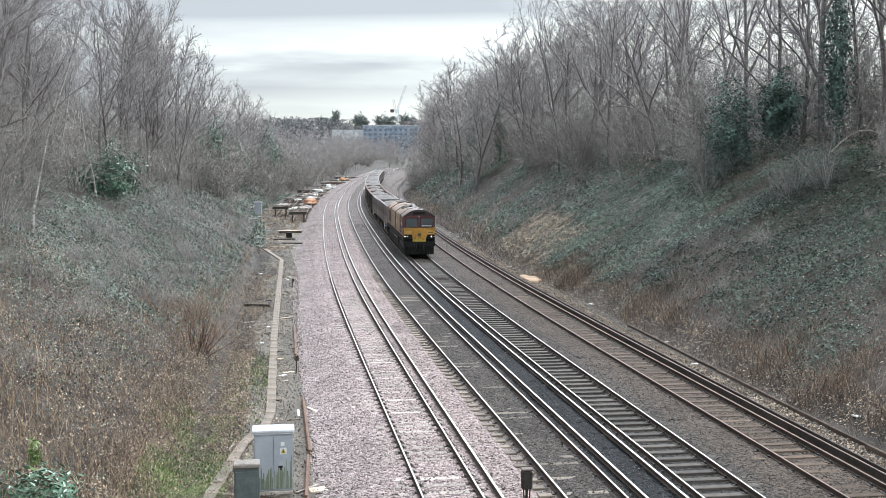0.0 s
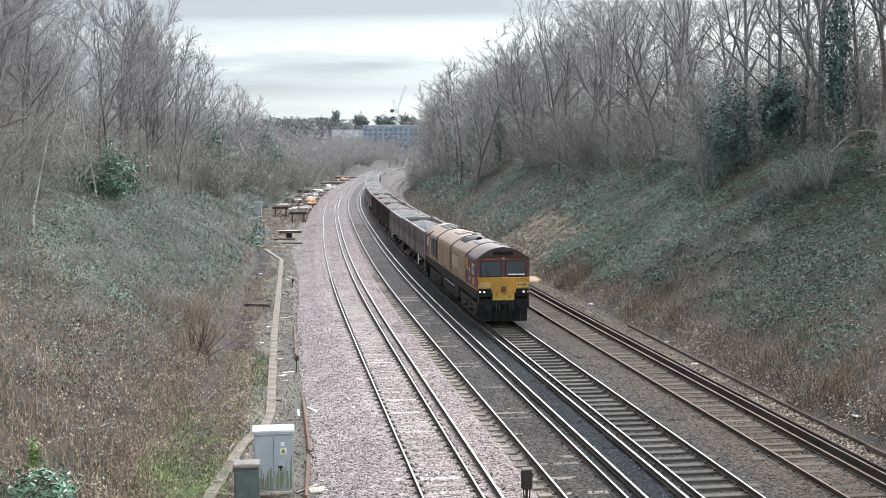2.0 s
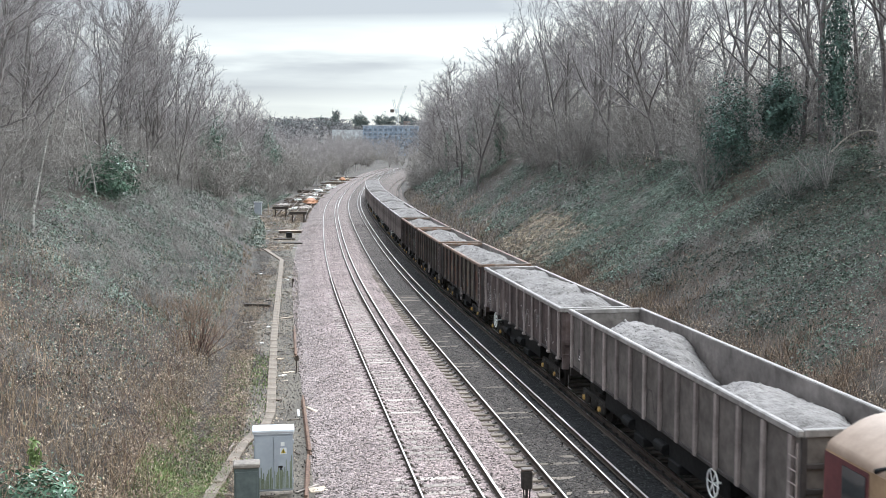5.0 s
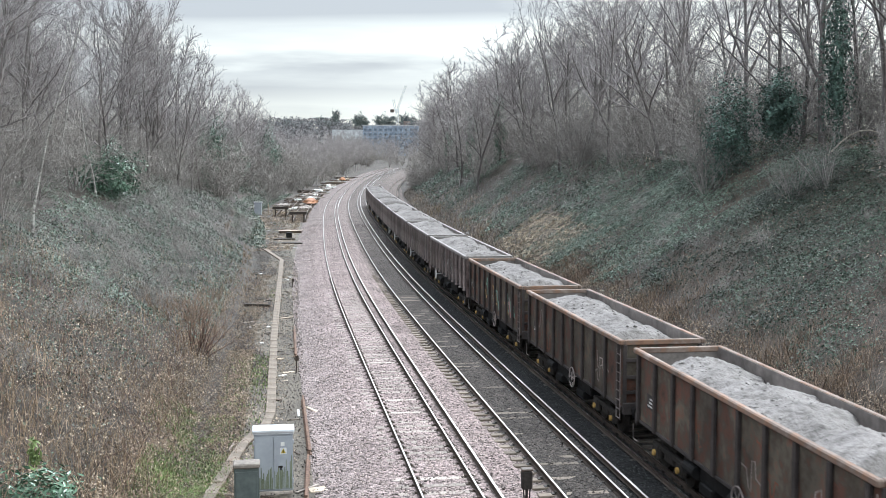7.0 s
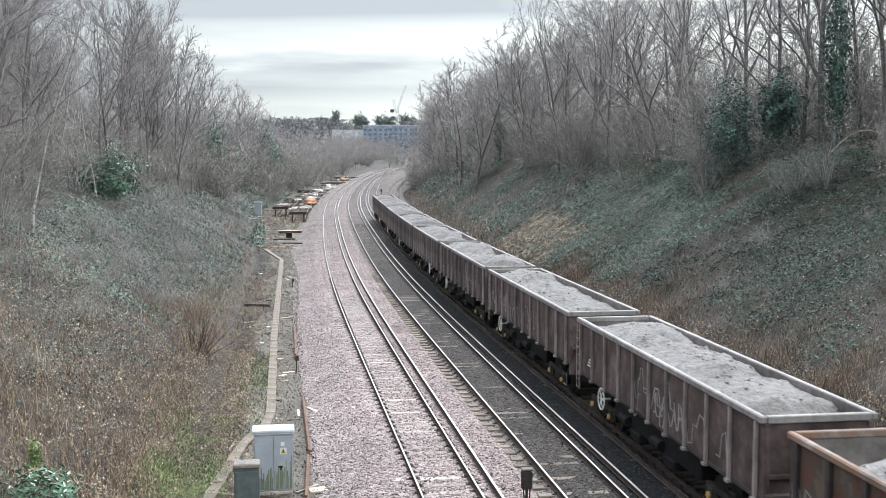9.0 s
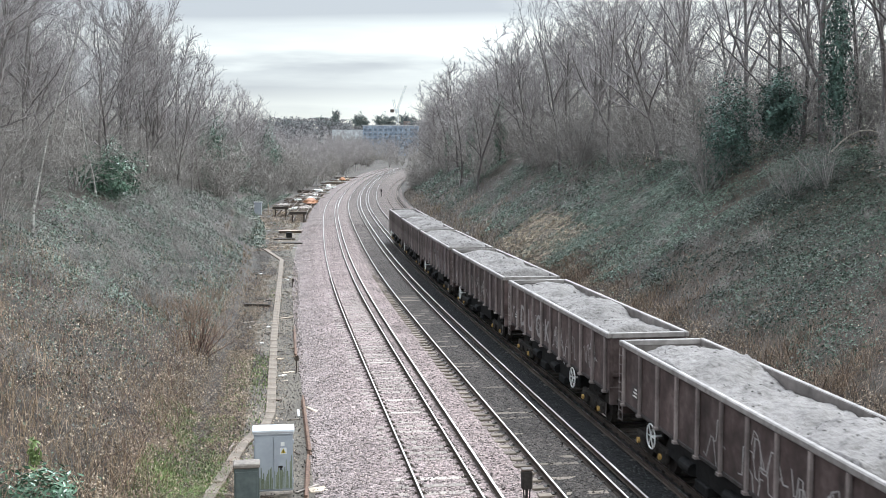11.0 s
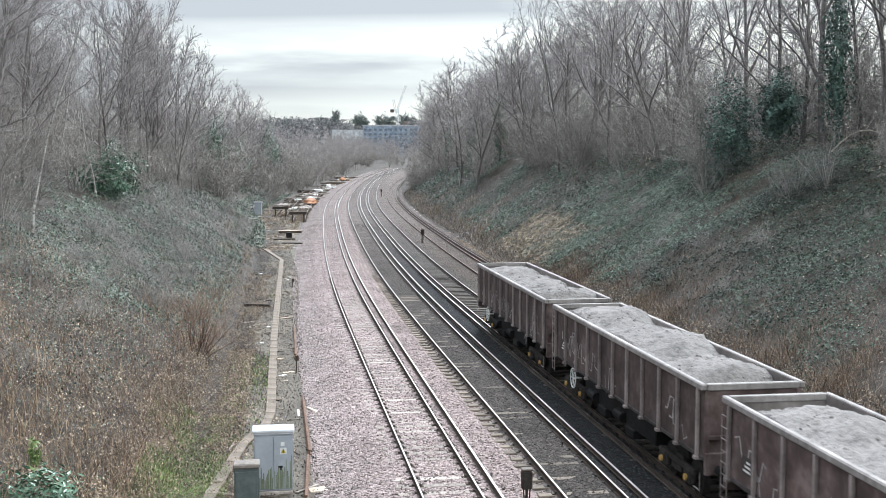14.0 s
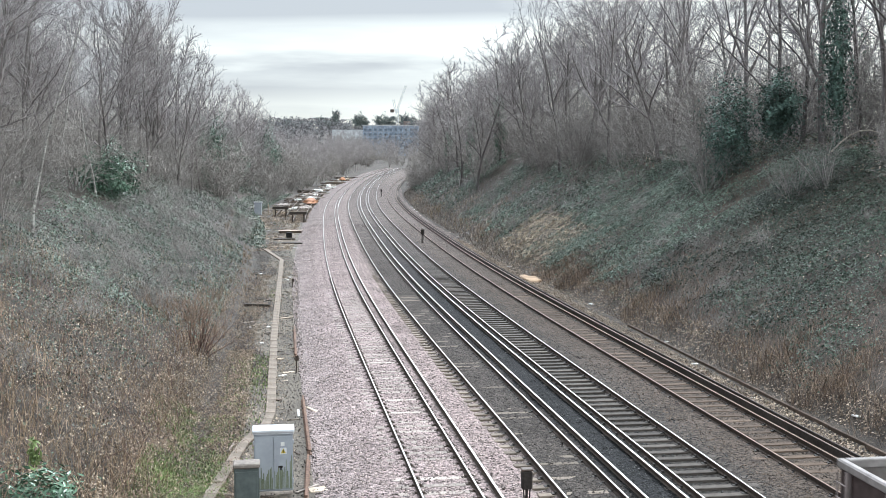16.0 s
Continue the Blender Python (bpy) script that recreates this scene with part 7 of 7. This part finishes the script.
siding(123, -10.9, 250, -0.006)
siding(136, -13.7, 240, -0.008)
hut = thing("lineside_cabinet", "grey lineside cabinet with pale lid beside the sidings", "cabinet", m=place(141, -17.2, cess(141, -17.2)))
part("body", boxed(-0.5, 0.5, -0.4, 0.4, -0.2, 1.75, bevel=0.02), M["grey_paint"], hut)
part("roof", boxed(-0.62, 0.62, -0.5, 0.5, 1.755, 1.88, bevel=0.02), M["white_lid"], hut)
for s, off, h in ((140, -14.9, 1.5), (139, -15.6, 1.7)):
    t = thing("fence_post", "pale timber post beside the sidings", "post", "posts by the sidings", m=place(s, off, -0.5))
    part("post", boxed(-0.09, 0.09, -0.09, 0.09, 0, h, bevel=0.02), M["pale_board"], t)
# the last heap stands in for a small orange machine; the others are netting
for s, off, rx, ry, h, sd in ((177, -11.0, 1.2, 3.0, 0.7, 4), (172, -10.8, 0.8, 1.8, 0.4, 9), (300, -11.0, 0.9, 2.4, 1.0, 5)):
    mound("orange_netting", "crumpled heap of orange plastic netting", s, off, rx, ry, h, M["orange"], sd, "netting", z=-0.35)
for s, off, sd in ((183, -11.4, 6), (222, -11.6, 7), (250, -11.3, 8)):
    mound("rubble_sack", "bulky white rubble sack", s, off, 0.7, 0.8, 0.75, M["plastic_white"], sd, "sack", z=-0.35)
rr = random.Random(12)
STACKS = {"pale_board": "low stack of pale sawn boards by the sidings", "old_timber": "low stack of dark old sleepers by the sidings", "concrete": "row of concrete sleepers by the sidings", "plastic_white": "white sheeting spread over timbers by the sidings", "timber": "low stack of grey sleepers by the sidings", "rail_side": "bundle of rusty rails by the sidings"}
for k in range(96):
    s = 150 + 185 * (k / 96) + rr.uniform(-2, 2)
    off = -10.9 - rr.uniform(0, 1) ** 1.3 * (4.6 if s < 235 else 2.6)
    mat = rr.choice(["timber", "timber", "old_timber", "old_timber", "rail_side", "concrete", "pale_board", "plastic_white", "concrete"])
    st = thing("material_stack", STACKS[mat], "stack", "materials by the sidings", m=place(s, off, -0.4, rr.gauss(0, 9) + (90 if rr.random() < 0.2 else 0)))
    ln = rr.uniform(1.3, 3.2)
    for j in range(rr.choice((1, 1, 1, 2))):
        for q in range(rr.randint(2, 5)):
            bx, by, th = rr.uniform(-0.06, 0.06), rr.uniform(-0.5, 0.5), rr.uniform(0.1, 0.2)
            part("beam", boxed(-0.62 + 0.34 * q + bx, -0.36 + 0.34 * q + bx, -ln + by, ln + by, 0.2 * j, 0.2 * j + th, bevel=0.015), M[mat], st)
# litter of chips, boards and rags over the cess
for k in range(90):
    s, off = 2 + 140 * rr.random() ** 1.3, rr.uniform(-13.0, -10.4)
    if s > 90:
        off -= rr.uniform(0, 3.5)
    mat = rr.choice(["pale_board", "pale_board", "timber", "old_timber", "rail_side", "plastic_white", "concrete"])
    long = rr.random() < 0.4
    sc = 1 + s / 90
    board(s, off, (0.07 if long else rr.uniform(0.08, 0.2)) * sc, (rr.uniform(0.3, 0.9) if long else rr.uniform(0.08, 0.22)) * sc, rr.uniform(0.02, 0.05), rr.uniform(0, 180), M[mat], {"pale_board": "pale splinter of wood on the cess", "timber": "grey scrap of timber on the cess", "old_timber": "brown scrap of timber on the cess", "rail_side": "rusty scrap of steel on the cess", "plastic_white": "white scrap of plastic on the cess", "concrete": "chip of pale concrete on the cess"}[mat], "debris", 0.02, "debris")
for k in range(34):
    s = 4 + 170 * rr.random()
    off = rr.uniform(5.5, 7.0) + float(t4(s)) - 3.578
    mat = rr.choice(["pale_board", "concrete", "plastic_white", "old_timber"])
    sc = 1 + s / 60
    board(s, off, rr.uniform(0.06, 0.16) * sc, rr.uniform(0.08, 0.22) * sc, 0.05, rr.uniform(0, 180), M[mat], {"pale_board": "pale scrap of wood at the bank's foot", "concrete": "chip of pale stone at the bank's foot", "plastic_white": "white scrap of litter at the bank's foot", "old_timber": "brown scrap of timber at the bank's foot"}[mat], "debris", 0.03, "debris")


# ---- the distance ----
def far_building():
    b = thing("apartment_building", "distant scaffolded apartment building with blue sheeting", "building", m=pose(-32, 700, 10.5))
    part("wall", boxed(-17, 17, -6, 6, -4, 14.2), M["blue_sheet"], b)
    part("roof", boxed(-17.5, 17.5, -6.5, 6.5, 14.21, 14.8), M["pale_wall"], b)
    part("wing", boxed(-36, -17.1, -5, 7, -4, 12.0), M["pale_wall"], b)
    M["far_window"] = surf("far_window_glass", [(0.3, (0.14, 0.17, 0.22)), (0.7, (0.2, 0.24, 0.3))], scale=1, rough=0.4, bump=0)
    me = part_mesh("window", boxed(-0.7, 0.7, -0.15, 0.0, -0.8, 0.8), M["far_window"])
    for r in range(4):
        for k in range(11):
            part("window", me, None, b, m=pose(-15.5 + 3.1 * k, -6.02, 3.2 + 2.9 * r))
    for r in range(6):
        part("scaffold_rail", boxed(-17.5, 17.5, -7.4, -7.2, 1.5 + 2.3 * r, 1.7 + 2.3 * r), M["grey_paint"], b)
    for k in range(12):
        part("scaffold_pole", boxed(-17.5 + 3.15 * k, -17.3 + 3.15 * k, -7.4, -7.2, -4, 15.5), M["grey_paint"], b)


def crane():
    c = thing("tower_crane", "distant white tower crane with raised jib", "crane", m=pose(-29.8, 740, 10))

    def lattice(a, b, w):
        bm = bmesh.new()
        a, b = Vector(a), Vector(b)
        d = (b - a).normalized()
        s1 = d.cross(Vector((0, 1, 0))).normalized() * w
        s2 = Vector((0, 1, 0)) * w
        for u in (s1 + s2, s1 - s2, -s1 + s2, -s1 - s2):
            cyl(bm, a + u, b + u, 0.16, seg=4)
        n = int((b - a).length / (2 * w))
        for k in range(n):
            p, q = a.lerp(b, k / n), a.lerp(b, (k + 1) / n)
            sg = 1 if k % 2 else -1
            cyl(bm, p + s1 * sg - s2, q - s1 * sg - s2, 0.11, seg=4)
            cyl(bm, p + s1 * sg + s2, q - s1 * sg + s2, 0.11, seg=4)
        return bm
    part("mast", lattice((0, 0, 0), (0, 0, 26), 0.8), M["white"], c)
    part("jib", lattice((0, 0, 26), (5.6, 0, 42), 0.5), M["white"], c)
    part("tower_top", lattice((-1.2, 0, 26), (-2.4, 0, 33), 0.6), M["white"], c)
    part("cab", boxed(-1.4, 1.2, -1, 1, 24.5, 27, bevel=0.1), M["white"], c)
    part("counterweight", boxed(-4.5, -2, -0.8, 0.8, 24.6, 26.6, bevel=0.1), M["soot"], c)


def church_tower():
    c = thing("church_tower", "distant dark stone tower with a pointed roof", "tower", m=pose(-28.8, 905, 24))
    part("wall", boxed(-2.6, 2.6, -2.6, 2.6, -6, 9.5, bevel=0.1), M["brick_far"], c)
    part("roof", cyl(bmesh.new(), (0, 0, 9.51), (0, 0, 14.0), 3.4, 0.1, seg=4), M["slate"], c)


far_building()
crane()
church_tower()
rs = np.random.RandomState(77)
# haze of the distance is put into both colours as paleness
M["far_leaf"] = surf("distant_dark_evergreens", [(0.3, (0.11, 0.128, 0.122)), (0.7, (0.18, 0.2, 0.19))], scale=0.5, rough=0.9, bump=0, island=0.3)
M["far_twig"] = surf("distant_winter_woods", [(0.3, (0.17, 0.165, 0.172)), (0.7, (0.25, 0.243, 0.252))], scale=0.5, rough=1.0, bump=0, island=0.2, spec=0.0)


def ridge_height(y):
    return 6 + 0.029 * max(0, y - 700)


for px, py, w, h, mat in ((-97, 900, 4.5, 8.5, "far_leaf"), (-90, 900, 3.2, 7.0, "far_leaf"), (-88, 930, 3.6, 14.5, "far_leaf"), (-84, 980, 5, 6, "far_leaf"), (-70, 940, 6.2, 12.5, "far_leaf"), (-66, 950, 5, 9, "far_leaf"), (-52, 950, 6.5, 12, "far_leaf"), (-44, 960, 6, 11.5, "far_leaf"), (-33, 960, 6.5, 12.5, "far_leaf"), (-27, 970, 5, 11, "far_leaf"), (-110, 920, 5, 7, "far_leaf"), (-118, 940, 6, 8, "far_leaf"), (-130, 940, 6, 8, "far_leaf")):
    z0 = 26.5
    t = thing("evergreen", "distant dark evergreen on the skyline", "evergreen tree", "skyline trees", m=pose(px, py, z0))
    part("trunk", cyl(bmesh.new(), (0, 0, -12), (0, 0, h * 0.7), 0.5, 0.2, seg=8), M["bark"], t)
    part("foliage", foliage("foliage", 1100, w * 0.75, h * 0.4, h * 0.66, 1.3, M[mat], int(px + 400), 0.4), None, t)
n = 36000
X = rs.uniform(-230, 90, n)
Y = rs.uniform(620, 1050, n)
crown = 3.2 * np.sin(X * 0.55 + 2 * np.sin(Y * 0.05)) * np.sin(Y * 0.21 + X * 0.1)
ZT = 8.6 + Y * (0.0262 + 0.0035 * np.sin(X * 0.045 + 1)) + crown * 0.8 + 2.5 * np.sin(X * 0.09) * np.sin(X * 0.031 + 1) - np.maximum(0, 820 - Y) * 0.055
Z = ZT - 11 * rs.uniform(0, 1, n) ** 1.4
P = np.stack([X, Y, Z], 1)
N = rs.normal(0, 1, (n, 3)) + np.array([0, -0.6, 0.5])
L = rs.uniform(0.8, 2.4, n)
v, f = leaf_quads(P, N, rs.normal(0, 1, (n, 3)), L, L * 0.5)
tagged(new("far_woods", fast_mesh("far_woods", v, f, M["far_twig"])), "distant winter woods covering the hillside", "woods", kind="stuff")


def spin_rows(y, r):
    """The wheels roll: less than a quarter turn from row to row."""
    return [(k / FPS, pose(0, y, r, math.degrees(run(k / FPS) / r), 0, 0)) for k in range(481)]


def motions():
    for ob, u, half in MOVING:
        walk(ob, train_rows(u, half))
    rows = {}
    for ob, y, r in SPIN:
        if (y, r) not in rows:
            rows[(y, r)] = spin_rows(y, r)
        walk(ob, rows[(y, r)])


motions()
